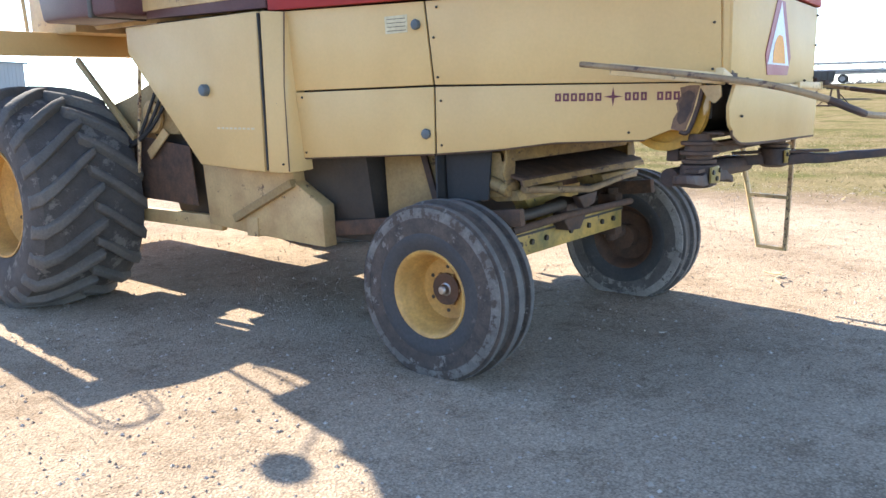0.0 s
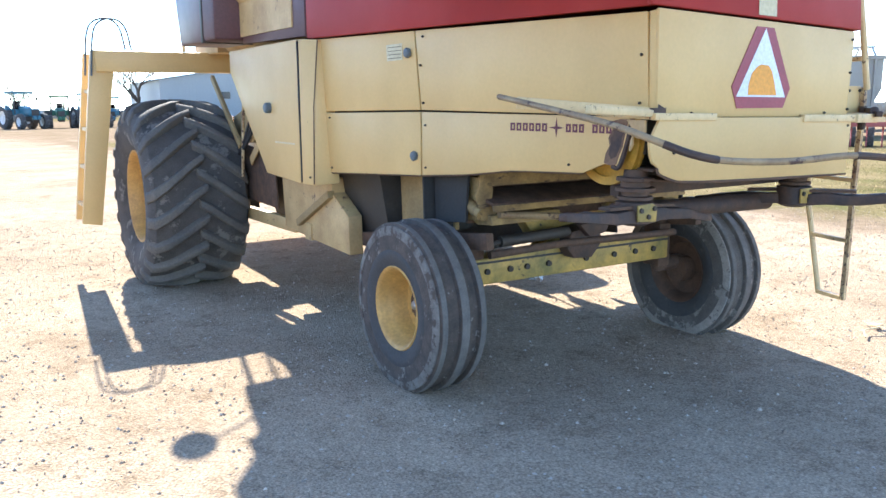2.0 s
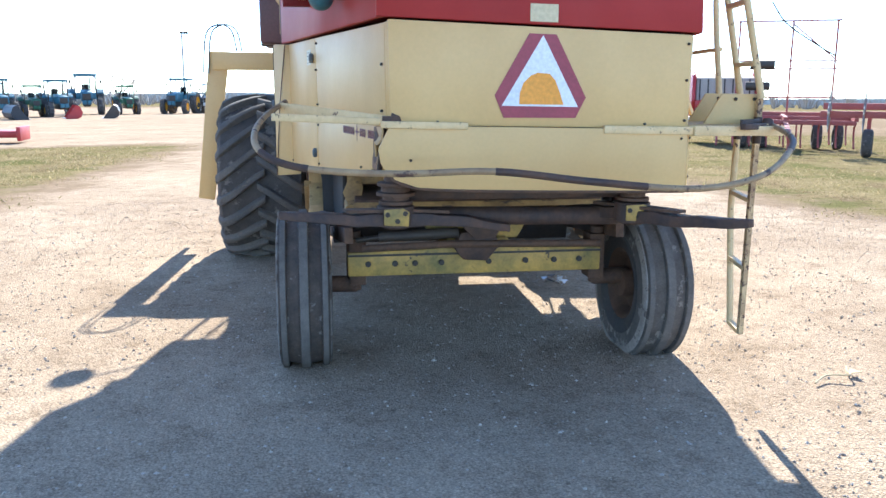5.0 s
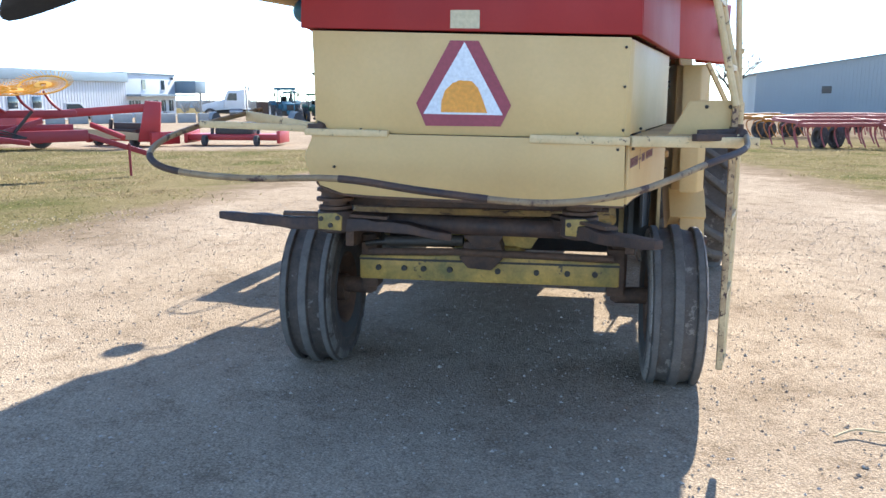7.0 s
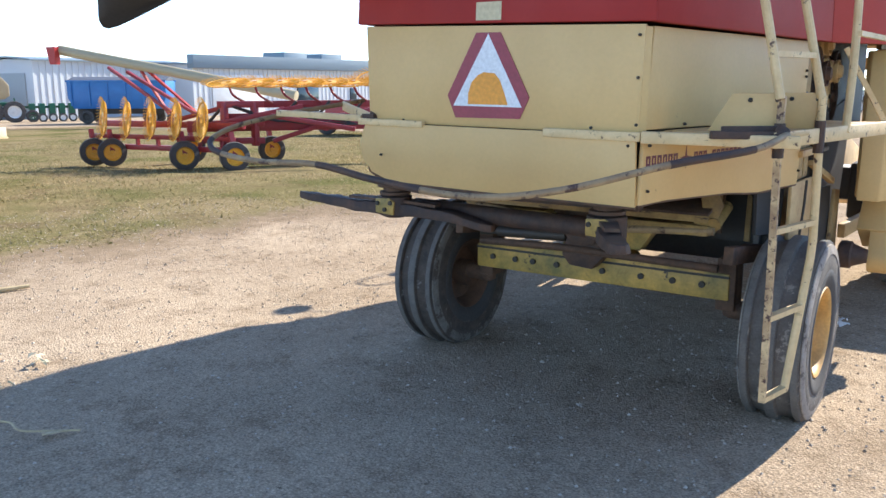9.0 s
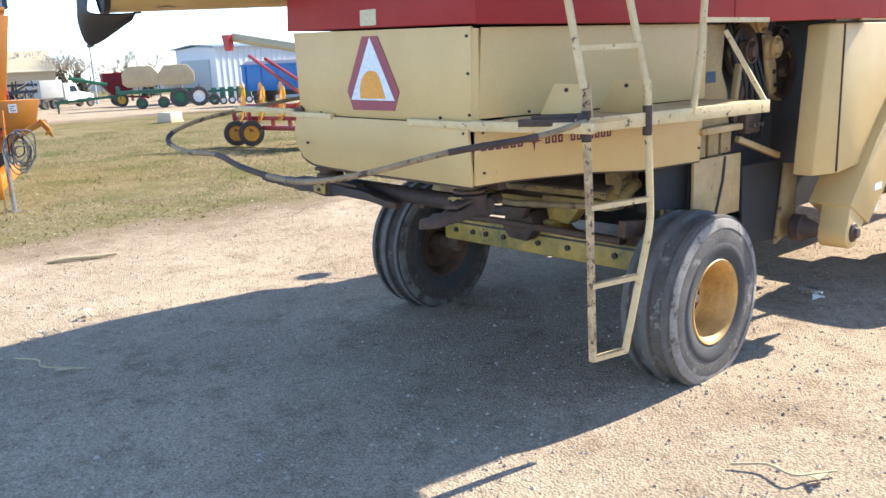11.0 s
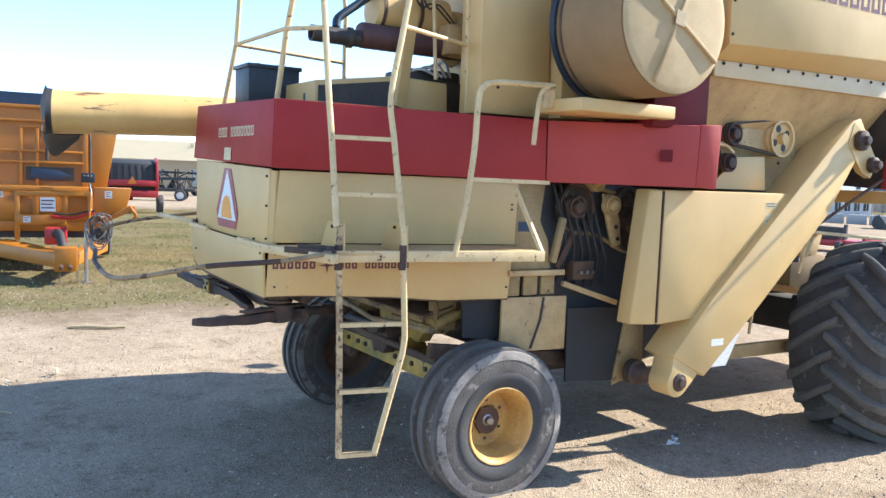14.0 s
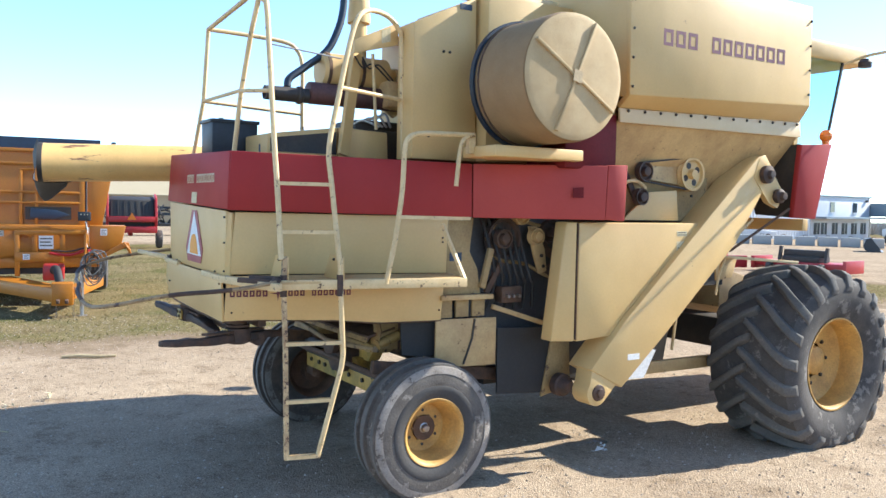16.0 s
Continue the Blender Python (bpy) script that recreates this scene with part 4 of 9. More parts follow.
        part("rubber_curtain", Build().slab([(s * 0.60, 0.16, 0.80), (s * 0.93, 0.15, 0.78), (s * 0.94, 0.15, 1.15), (s * 0.60, 0.16, 1.16)], (0, 0.012, 0)), RUBBER_SHEET, combine, "black rubber curtain")
        part("lower_side", Build().slab([side(s, 0.14, 0.80, -0.20), side(s, 0.62, 0.66, -0.22), side(s, 0.64, 1.10, -0.22), side(s, 0.16, 1.14, -0.20)], (-s * 0.03, 0, 0)), TAN, combine, "dusty tan lower side sheet", 0.005)
        part("lower_side_strap", Build().bar(side(s, 0.26, 0.76, -0.18), side(s, 0.36, 1.12, -0.18), 0.02, 0.035), BURN, combine)
        part("sieve_support", Build().bar((s * 0.80, -0.3, 0.80), (s * 0.92, 1.2, 0.62), 0.05, 0.09), RUST, combine, "", 0.005)
    for x in (-0.62, 0.52):
        spool = [(1.10, 0.055), (1.10, 0.078), (1.114, 0.078), (1.118, 0.060), (1.135, 0.060), (1.139, 0.088), (1.153, 0.088), (1.157, 0.066), (1.18, 0.066), (1.184, 0.084), (1.198, 0.084), (1.202, 0.055), (1.232, 0.05), (1.232, 0.002), (1.10, 0.002)]
        part("gear_housing", Build().lathe(spool, 22, (x, -1.15, 0), "z"), RUST, combine, "ribbed rusty gear housing")
        part("mount_plate", Build().slab([(x - 0.06, -1.235, 1.012), (x + 0.05, -1.235, 1.005), (x + 0.055, -1.235, 1.07), (x + 0.025, -1.235, 1.088), (x - 0.06, -1.235, 1.083)], (0, 0.012, 0)), AXLE, combine, "yellow bolted mount plate", 0.003)
        for dx, z in ((-0.045, 1.06), (0.0, 1.03), (0.035, 1.065)):
            part("bolt", Build().lathe([(-1.243, 0.011), (-1.235, 0.012)], 8, (x + dx, 0, z), "y"), BOLT, combine)
        part("rotor_hub", Build().tube([(x, -1.15, 0.985), (x, -1.15, 1.0), (x, -1.15, 1.09), (x, -1.15, 1.1)], [0.05, 0.085, 0.085, 0.05], 14), BURN, combine, "burnt greasy rotor hub")
    part("top_plate", Build().slab([(-0.64, -1.27, 1.228), (-0.42, -1.27, 1.228), (0.70, -1.27, 1.20), (0.72, -1.05, 1.20), (-0.60, -1.05, 1.228)], (0, 0, 0.012)), RUST, combine, "bent rusty top plate", 0.003)
    part("brace_plate", Build().slab([(-0.66, -1.24, 1.19), (-0.36, -1.24, 1.16), (-0.36, -1.10, 1.16), (-0.62, -1.10, 1.19)], (0, 0, 0.01)), RUST, combine, "", 0.002)
    part("drag_link", Build().tube([(-0.70, -0.24, 0.93), (0.0, -0.26, 0.86), (0.70, -0.22, 0.90)], 0.02, 10), PIPE, combine, "dusty steering drag link")
    part("drive_tube", Build().tube([(-0.60, -1.0, 1.02), (0.50, -1.0, 1.0)], 0.045, 14), BURN, combine)
    part("pivot_pad", Build().slab([(-0.14, -0.26, 0.83), (0.10, -0.26, 0.84), (0.06, -0.26, 0.77), (-0.06, -0.26, 0.75)], (0, 0.05, 0)), BURN, combine, "black pivot pad", 0.006)
    # spreader arms
    def arm(p, a, dip, length, seed):
        rnd = random.Random(seed)
        d = Vector((math.cos(radians(a)), math.sin(radians(a)), 0))
        q = Vector((-d.y, d.x, 0))
        verts, faces, n = [], [], 9
        for k in range(n):
            f = k / (n - 1)
            c = p + d * length * f + Vector((0, 0, dip * f * f * 1.2 + rnd.uniform(-0.004, 0.004)))
            w = (0.058 - 0.016 * f) * rnd.uniform(0.88, 1.1) * (0.55 if k == n - 1 else 1)
            h = 0.032 - 0.014 * f
            verts += [c - q * w - Vector((0, 0, h)), c + q * w - Vector((0, 0, h * 0.9)), c + q * w * 0.8 + Vector((0, 0, h)), c - q * w * 0.9 + Vector((0, 0, h * rnd.uniform(0.7, 1.2)))]
        for k in range(n - 1):
            for m in range(4):
                faces.append((4 * k + m, 4 * k + (m + 1) % 4, 4 * k + 4 + (m + 1) % 4, 4 * k + 4 + m))
        faces += [(0, 1, 2, 3), tuple(4 * n - 4 + m for m in range(4))]
        blade = part("spreader_arm", Build().add(verts, faces), BURN, combine, "black rubber and steel spreader arm", 0.005)
        part("arm_bracket", Build().slab([p + d * 0.05 - q * 0.04 + Vector((0, 0, 0.034)), p + d * 0.05 + q * 0.04 + Vector((0, 0, 0.034)), p + d * length * 0.45 + q * 0.03 + Vector((0, 0, 0.032 + dip * 0.25)), p + d * length * 0.45 - q * 0.03 + Vector((0, 0, 0.032 + dip * 0.25))], (0, 0, 0.014)), RUST, blade, "rusty flat steel bracket")
    arm(Vector((-0.62, -1.15, 1.03)), 194, 0.04, 0.54, 1)
    arm(Vector((-0.62, -1.15, 1.03)), 5, -0.05, 0.55, 2)
    arm(Vector((0.52, -1.15, 1.03)), 118, -0.03, 0.5, 3)
    arm(Vector((0.52, -1.15, 1.03)), -62, 0.03, 0.64, 4)
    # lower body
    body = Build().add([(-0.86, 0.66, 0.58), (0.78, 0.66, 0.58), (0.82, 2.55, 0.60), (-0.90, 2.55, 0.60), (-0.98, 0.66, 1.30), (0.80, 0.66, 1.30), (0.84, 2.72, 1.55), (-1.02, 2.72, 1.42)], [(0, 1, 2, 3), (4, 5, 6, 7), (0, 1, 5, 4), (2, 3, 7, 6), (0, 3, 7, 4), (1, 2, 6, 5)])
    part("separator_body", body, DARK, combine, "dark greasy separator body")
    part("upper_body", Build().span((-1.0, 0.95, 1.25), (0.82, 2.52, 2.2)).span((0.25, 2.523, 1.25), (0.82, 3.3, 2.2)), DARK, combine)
    boot = Build().slab([(-1.02, 2.10, 1.03), (-1.02, 2.06, 0.60), (-1.02, 1.56, 0.57), (-1.02, 0.95, 0.55), (-1.02, 0.96, 0.80), (-1.02, 1.20, 0.93), (-1.02, 1.20, 1.03)], (0.10, 0, 0))
    part("cleaning_shoe_side", boot, CREAM_WORN, combine, "dusty cream lower side sheet with a folded rib", 0.006)
    part("folded_rib", Build().bar((-1.03, 1.76, 0.665), (-1.03, 1.19, 0.925), 0.05, 0.05), TAN, combine, "", 0.004)
    part("shoe_bracket", Build().span((-1.03, 1.55, 0.56), (-0.98, 1.66, 0.68)), CREAM_WORN, combine)
    # drive side gap
    part("front_axle", Build().span((-1.1, 3.3, 0.66), (1.1, 3.6, 0.94)), DARK, combine, "", 0.02)
    for s in (-1, 1):
        part("final_drive", Build().span((s * 0.92 - 0.14, 3.28, 0.50), (s * 0.92 + 0.14, 3.66, 0.98)), DARK, combine, "greasy final drive housing", 0.03)
        part("step_bar", Build().bar((s * 0.95, 2.0, 0.60), (s * 1.05, 3.1, 0.62), 0.05, 0.10), CREAM_WORN, combine, "", 0.005)
        if s > 0:
            part("tank_strut", Build().bar((1.12, 3.3, 1.86), (1.02, 2.35, 1.15), 0.02, 0.03), CREAM_RAIL, combine, "", 0.004)
            part("tank_strut", Build().bar((1.05, 2.55, 1.8), (1.05, 2.40, 0.75), 0.018, 0.022), CREAM_RAIL, combine, "", 0.004)
    part("tank_strut", Build().bar((-1.12, 3.40, 1.735), (-1.12, 2.72, 1.17), 0.03, 0.045), TAN, combine, "tan angle strut", 0.004)
    part("tank_strut", Build().tube([(-1.12, 2.57, 1.76), (-1.12, 2.594, 1.614), (-1.12, 2.706, 0.93)], 0.013, 8), RUSTY_RAIL, combine, "thin rusty rod")
    part("side_sheet", Build().slab([(-1.03, 2.30, 1.20), (-1.03, 3.1, 1.20), (-1.03, 3.1, 1.40), (-1.03, 2.85, 1.46), (-1.03, 2.55, 1.56), (-1.03, 2.30, 1.62)], (-0.015, 0, 0)), TAN, combine, "dusty tan side sheet", 0.004)
    part("belt_disc", Build().lathe([(-1.06, 0.105), (-1.085, 0.11), (-1.095, 0.075), (-1.08, 0.03), (-1.10, 0.025), (-1.102, 0.002)], 22, (0, 2.55, 1.32), "x"), CREAM_WORN, combine, "worn cream belt disc")
    part("gusset_plate", Build().slab([(-1.075, 2.62, 1.02), (-1.075, 2.38, 1.20), (-1.075, 2.44, 1.24), (-1.075, 2.66, 1.08)], (0.012, 0, 0)), CREAM_WORN, combine, "", 0.003)
    part("side_sheet", Build().slab([(-1.03, 2.15, 0.72), (-1.03, 3.0, 0.74), (-1.03, 3.0, 1.20), (-1.03, 2.2, 1.12)], (-0.012, 0, 0)), RUST, combine, "", 0.004)
    for k in range(3):
        part("hydraulic_hose", Build().tube(curve([(-1.08, 2.2 + 0.1 * k, 1.6), (-1.12, 2.5 + 0.1 * k, 1.25 - 0.05 * k), (-1.1, 2.9, 1.1 + 0.06 * k), (-1.05, 3.2, 1.3)], 5), 0.013, 6), RUBBER_SHEET, combine)
    part("feeder_house", Build().slab([(-0.55, 3.6, 1.0), (-0.55, 5.4, 0.35), (-0.55, 5.4, 0.95), (-0.55, 3.6, 1.38)], (1.1, 0, 0)), CREAM_WORN, combine, "", 0.01)


underside()


# shields on both flanks and the elevators
def flanks():
    # left
    x = -1.245
    b = Build().slab([(x, 2.515, 1.905), (x, 2.515, 1.74), (x, 1.80, 1.03), (x, 1.186, 1.008), (x, 1.178, 1.912)], (0.16, 0, 0))
    sh = part("flank_shield", b, CREAM, combine, "large cream hinged flank shield", 0.012)
    part("shield_latch", Build().lathe([(0, 0.036), (-0.03, 0.036), (-0.04, 0.028), (-0.042, 0.004)], 12, (x, 1.685, 1.485), "x"), KNOB, sh, "dark rubber latch")
    for k in range(9):
        part("letter_bar", Build().span((x - 0.0015, 1.255 + 0.04 * k, 1.252), (x - 0.0003, 1.283 + 0.04 * k, 1.264)), LABEL, sh)
    b = Build().add([(x, 1.146, 1.912), (x, 1.152, 1.008), (x + 0.01, 0.985, 1.01), (-1.155, 1.05, 1.905), (x + 0.16, 1.146, 1.912), (x + 0.16, 1.152, 1.008), (-1.07, 0.96, 1.02), (-1.06, 1.05, 1.905)], [(0, 1, 2, 3), (4, 5, 6, 7), (0, 1, 5, 4), (2, 3, 7, 6), (0, 3, 7, 4), (1, 2, 6, 5)])
    part("flank_post", b, CREAM, combine, "", 0.008)
    # Added dark strips paint the shade of the gaps beside the post.
    part("gap_shade_strip", Build().slab([(x - 0.003, 1.153, 1.02), (x - 0.003, 1.163, 1.02), (x - 0.003, 1.162, 1.30), (x - 0.003, 1.171, 1.55), (x - 0.003, 1.164, 1.72), (x - 0.003, 1.172, 1.90), (x - 0.003, 1.163, 1.90), (x - 0.003, 1.156, 1.70), (x - 0.003, 1.158, 1.50), (x - 0.003, 1.152, 1.28)], (0.02, 0, 0)), RUBBER_SHEET, combine, "dark strip painting the shade of the open gap")
    part("gap_shade_strip", Build().tube([(-1.160, 1.040, 1.90), (-1.205, 1.022, 1.50), (-1.236, 0.982, 1.02)], [0.0045, 0.003, 0.0045], 6), RUST, combine, "dark strip painting the shade of the open gap")
    bolts(combine, [(-1.24, 1.02, 1.06), (-1.225, 1.06, 1.40)], (-1, 0, 0))
    # right
    x = 1.365
    b = Build().slab([(x, 1.052, 1.822), (x, 2.62, 1.822), (x, 2.25, 1.50), (x, 1.50, 0.99), (x, 1.056, 0.965)], (-0.22, 0, 0))
    sh = part("flank_shield", b, CREAM, combine, "large cream hinged flank shield", 0.012)
    part("shield_latch", Build().lathe([(0, 0.036), (0.03, 0.036), (0.04, 0.028), (0.042, 0.004)], 12, (x, 1.62, 1.16), "x"), KNOB, sh, "dark rubber latch")
    bolts(sh, [(x, 2.30, 1.75)], (1, 0, 0), 0.022)
    for z0, z1 in ((1.72, 1.76), (1.60, 1.68)):
        part("warning_label", Build().span((x + 0.0002, 2.06, z0), (x + 0.0016, 2.17, z1)), LABEL, sh, "yellowed warning label")
        for k in range(2):
            part("label_line", Build().span((x + 0.0017, 2.07, z0 + 0.008 + 0.018 * k), (x + 0.0027, 2.16, z0 + 0.014 + 0.018 * k)), INK, sh)
    b = Build().slab([(x, 1.028, 1.825), (x, 1.033, 0.968), (x - 0.065, 0.873, 0.969), (x - 0.065, 0.985, 1.824)], (-0.12, 0, 0))
    part("flank_post", b, CREAM, combine, "", 0.01)
    # Added dark strip paints the shade of the gap along this shield.
    part("gap_shade_strip", Build().slab([(x + 0.003, 1.041, 0.98), (x + 0.003, 1.048, 0.98), (x + 0.003, 1.044, 1.40), (x + 0.003, 1.046, 1.815), (x + 0.003, 1.039, 1.815), (x + 0.003, 1.039, 1.40)], (-0.02, 0, 0)), RUST, combine, "dark strip painting the shade of the open gap")
    # grain elevator
    x0, x1 = 1.16, 1.415
    b = Build().slab([(x1, 1.16, 0.76), (x1, 1.506, 1.115), (x1, 2.355, 1.862), (x1, 2.95, 2.375), (x1, 3.04, 2.40), (x1, 3.16, 2.27), (x1, 2.70, 1.66), (x1, 1.94, 0.99), (x1, 1.47, 0.60)], (x0 - x1, 0, 0))
    el = part("grain_elevator", b, CREAM, combine, "slanting cream grain elevator", 0.008)
    b = Build()
    c = Vector((x1 - 0.01, 1.236, 0.582))
    pts = [(c.x, c.y + 0.098 * math.cos(t), c.z + 0.098 * math.sin(t)) for t in [radians(138 + 15 * k) for k in range(13)]]
    b.slab([(c.x, 1.43, 0.632), (c.x, 1.18, 0.752)] + pts, (-0.17, 0, 0))
    boot = part("elevator_boot", b, CREAM, el, "rounded elevator boot", 0.006)
    part("boot_bearing", Build().lathe([(c.x, 0.062), (c.x + 0.012, 0.056), (c.x + 0.016, 0.035), (c.x + 0.035, 0.030), (c.x + 0.037, 0.003)], 14, (0, c.y + 0.01, c.z + 0.0), "x"), BURN, boot)
    part("boot_sheave", Build().lathe([(1.08, 0.07), (1.09, 0.085), (1.15, 0.085), (1.16, 0.07), (1.24, 0.04)], 24, (0, 1.13, 0.60), "x"), BURN, el)
    part("spec_label", Build().slab([(x1 + 0.0005, 1.52, 0.80), (x1 + 0.0005, 1.64, 0.80), (x1 + 0.0005, 1.64, 0.845), (x1 + 0.0005, 1.52, 0.845)], (0.0015, 0, 0)), WHITE, el, "small white label")
    part("dust_lip", Build().slab([(x1 - 0.06, 1.50, 0.64), (x1 - 0.06, 1.76, 0.635), (x1 - 0.06, 1.88, 0.84), (x1 - 0.06, 1.80, 0.86)], (-0.02, 0, 0)), WHITE, el, "bare white sheet lip")
    # drive sheaves at the elevator's head
    for yy, zz, r in ((3.03, 2.235, 0.075), (3.20, 2.06, 0.06)):
        part("head_sheave", Build().lathe([(x1 + 0.0, 0.03), (x1 + 0.01, r), (x1 + 0.05, r), (x1 + 0.06, 0.04), (x1 + 0.09, 0.03), (x1 + 0.092, 0.002)], 20, (0, yy, zz), "x"), BURN, el)
    part("head_guard", Build().slab([(x1 + 0.004, 2.96, 2.36), (x1 + 0.004, 3.12, 2.28), (x1 + 0.004, 3.30, 2.08), (x1 + 0.004, 3.22, 1.96), (x1 + 0.004, 3.10, 2.0), (x1 + 0.004, 2.90, 2.2)], (-0.05, 0, 0)), CREAM, el)
    # sheaves and belts above the shield
    def pulley(y, z, r, x, mat, label="", holes=4):
        p = Build().lathe([(x, r * 0.5), (x, r), (x + 0.012, r), (x + 0.026, r * 0.9), (x + 0.04, r), (x + 0.052, r), (x + 0.052, r * 0.86), (x + 0.03, r * 0.8), (x + 0.03, 0.04), (x + 0.07, 0.035), (x + 0.072, 0.002)], 28, (0, y, z), "x")
        q = part("sheave", p, mat, combine, label)
        if r > 0.09:
            for k in range(holes):
                t = 2 * math.pi * (k + 0.3) / holes
                part("sheave_hole", Build().lathe([(x + 0.0302, r * 0.2), (x + 0.033, r * 0.2)], 10, (0, y + 0.55 * r * math.cos(t), z + 0.55 * r * math.sin(t)), "x"), DARK, q)
        return q
    pulley(2.33, 2.215, 0.135, 1.22, CREAM, "cream four-hole belt sheave")
    pulley(1.78, 2.215, 0.075, 1.24, BURN)
    pulley(1.75, 2.02, 0.065, 1.24, BURN)
    part("belt", Build().bar((1.25, 1.78, 2.285), (1.25, 2.30, 2.345), 0.03, 0.012).bar((1.25, 1.78, 2.145), (1.25, 2.36, 2.085), 0.03, 0.012), RUBBER_SHEET, combine)
    part("belt_cover", Build().slab([(1.20, 1.86, 2.26), (1.20, 2.24, 2.32), (1.20, 2.26, 2.12), (1.20, 1.86, 2.16)], (0.02, 0, 0)), CREAM_WORN, combine)
    part("drive_guard", Build().slab([(1.22, 1.60, 1.84), (1.22, 2.21, 1.84), (1.22, 2.18, 2.08), (1.22, 1.88, 2.06), (1.22, 1.78, 1.98)], (0.02, 0, 0)), CREAM, combine, "", 0.004)
    part("idler_arm", Build().bar((1.21, 1.76, 2.0), (1.21, 1.62, 2.22), 0.025, 0.05), BURN, combine, "", 0.004)
    part("idler_arm", Build().bar((1.21, 1.78, 2.2), (1.21, 2.0, 2.38), 0.02, 0.045), CREAM_WORN, combine, "", 0.004)
    part("tension_spring", Build().tube([(1.24 + 0.018 * math.cos(0.9 * k), 1.66 + 0.007 * k, 2.36 + 0.018 * math.sin(0.9 * k)) for k in range(50)], 0.004, 5), STEEL, combine, "steel tension spring")
    part("chain_guard", Build().tube(curve([(1.24, 1.55, 2.0), (1.25, 1.60, 2.12), (1.25, 1.72, 2.14), (1.25, 1.82, 2.09)], 4), 0.014, 8), CREAM_RAIL, combine)
    for k in range(6):
        t = 2 * math.pi * k / 6
        part("bolt", Build().lathe([(1.17, 0.012), (1.18, 0.011)], 8, (0, 2.33 + 0.2 * math.cos(t), 2.215 + 0.2 * math.sin(t)), "x"), BOLT, combine)
    part("drive_plate", Build().slab([(1.14, 1.40, 1.84), (1.14, 2.62, 1.84), (1.14, 2.62, 2.45), (1.14, 1.40, 2.45)], (0.03, 0, 0)), TAN, combine)
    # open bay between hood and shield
    # Added back sheet; the bay's shaded depth is put into its dark grey.
    part("bay_shade_back", Build().slab([(0.84, 0.12, 0.70), (0.84, 1.30, 0.60), (0.84, 1.30, 1.88), (0.84, 0.12, 1.88)], (-0.03, 0, 0)), DULL_GREY, combine)
    part("bay_sheet", Build().slab([(0.985, 0.13, 1.30), (0.985, 0.47, 1.30), (0.985, 0.44, 1.48), (0.985, 0.37, 1.60), (0.985, 0.40, 1.84), (0.985, 0.15, 1.84)], (-0.02, 0, 0)), TAN, combine, "dusty tan inner sheet", 0.004)
    part("bay_beam", Build().bar((1.0, 0.12, 1.282), (1.0, 0.56, 1.277), 0.05, 0.035), CREAM_WORN, combine, "", 0.004)
    part("bay_beam", Build().bar((0.98, 0.58, 1.20), (1.02, 1.02, 1.06), 0.035, 0.035), CREAM_WORN, combine, "", 0.004)
    for k, (y0, y1) in enumerate(((0.13, 0.24), (0.27, 0.38), (0.41, 0.52))):
        part("bay_panel", Build().span((0.955, y0, 1.135), (0.975, y1, 1.262)), TAN, combine, "", 0.004)
    part("bay_sheet", Build().slab([(0.99, 0.10, 0.80), (0.99, 0.40, 0.78), (0.99, 0.615, 0.775), (0.99, 0.615, 1.12), (0.99, 0.10, 1.13)], (-0.02, 0, 0)), CREAM_WORN, combine, "dusty cream lower sheet", 0.004)
    part("bay_seam", Build().tube([(0.995, 0.33, 0.80), (0.995, 0.40, 0.98), (0.995, 0.42, 1.12)], 0.008, 6), DARK, combine)
    part("bay_strut", Build().bar((0.99, 0.55, 1.62), (1.0, 0.47, 1.34), 0.03, 0.05), TAN, combine, "", 0.004)
    part("bay_strut", Build().bar((0.97, 0.66, 1.52), (0.98, 0.52, 1.30), 0.025, 0.045), RUST, combine, "", 0.004)
    part("lower_curtain", Build().slab([(1.0, 0.62, 1.04), (1.0, 1.12, 1.02), (1.01, 1.12, 0.52), (1.01, 0.62, 0.56)], (-0.015, 0, 0)), RUBBER_SHEET, combine, "black rubber side sheet")
    for k in range(6):
        part("hydraulic_hose", Build().tube(curve([(0.90, 0.52 + 0.06 * k, 1.86), (0.99, 0.56 + 0.07 * k, 1.56 - 0.03 * k), (0.95, 0.62 + 0.07 * k, 1.36), (0.90, 0.56 + 0.09 * k, 1.16)], 5), 0.012, 6), RUBBER_SHEET, combine)
    part("bearing_arm", Build().slab([(0.93, 0.92, 1.78), (0.93, 1.0, 1.78), (0.93, 1.08, 1.60), (0.93, 1.10, 1.44), (0.93, 1.03, 1.42), (0.93, 0.97, 1.58)], (0.03, 0, 0)), CREAM_WORN, combine, "greasy cream bearing arm", 0.008)
    for y, z in ((1.0, 1.66), (1.04, 1.56), (1.06, 1.48)):
        part("bolt", Build().lathe([(0.96, 0.014), (0.97, 0.013)], 8, (0, y, z), "x"), BOLT, combine)
    part("valve_block", Build().span((0.90, 0.66, 1.22), (0.99, 0.84, 1.34)), RUST, combine, "rusty hydraulic valve block", 0.006)
    for k in range(3):
        part("valve_fitting", Build().tube([(0.99, 0.70 + 0.05 * k, 1.27), (1.025, 0.70 + 0.05 * k, 1.27)], 0.012, 8), STEEL, combine)
    part("shoe_panel", Build().slab([(1.03, 1.02, 0.50), (1.03, 1.30, 0.56), (1.03, 1.28, 0.98), (1.03, 1.12, 1.0)], (-0.02, 0, 0)), TAN, combine, "", 0.004)
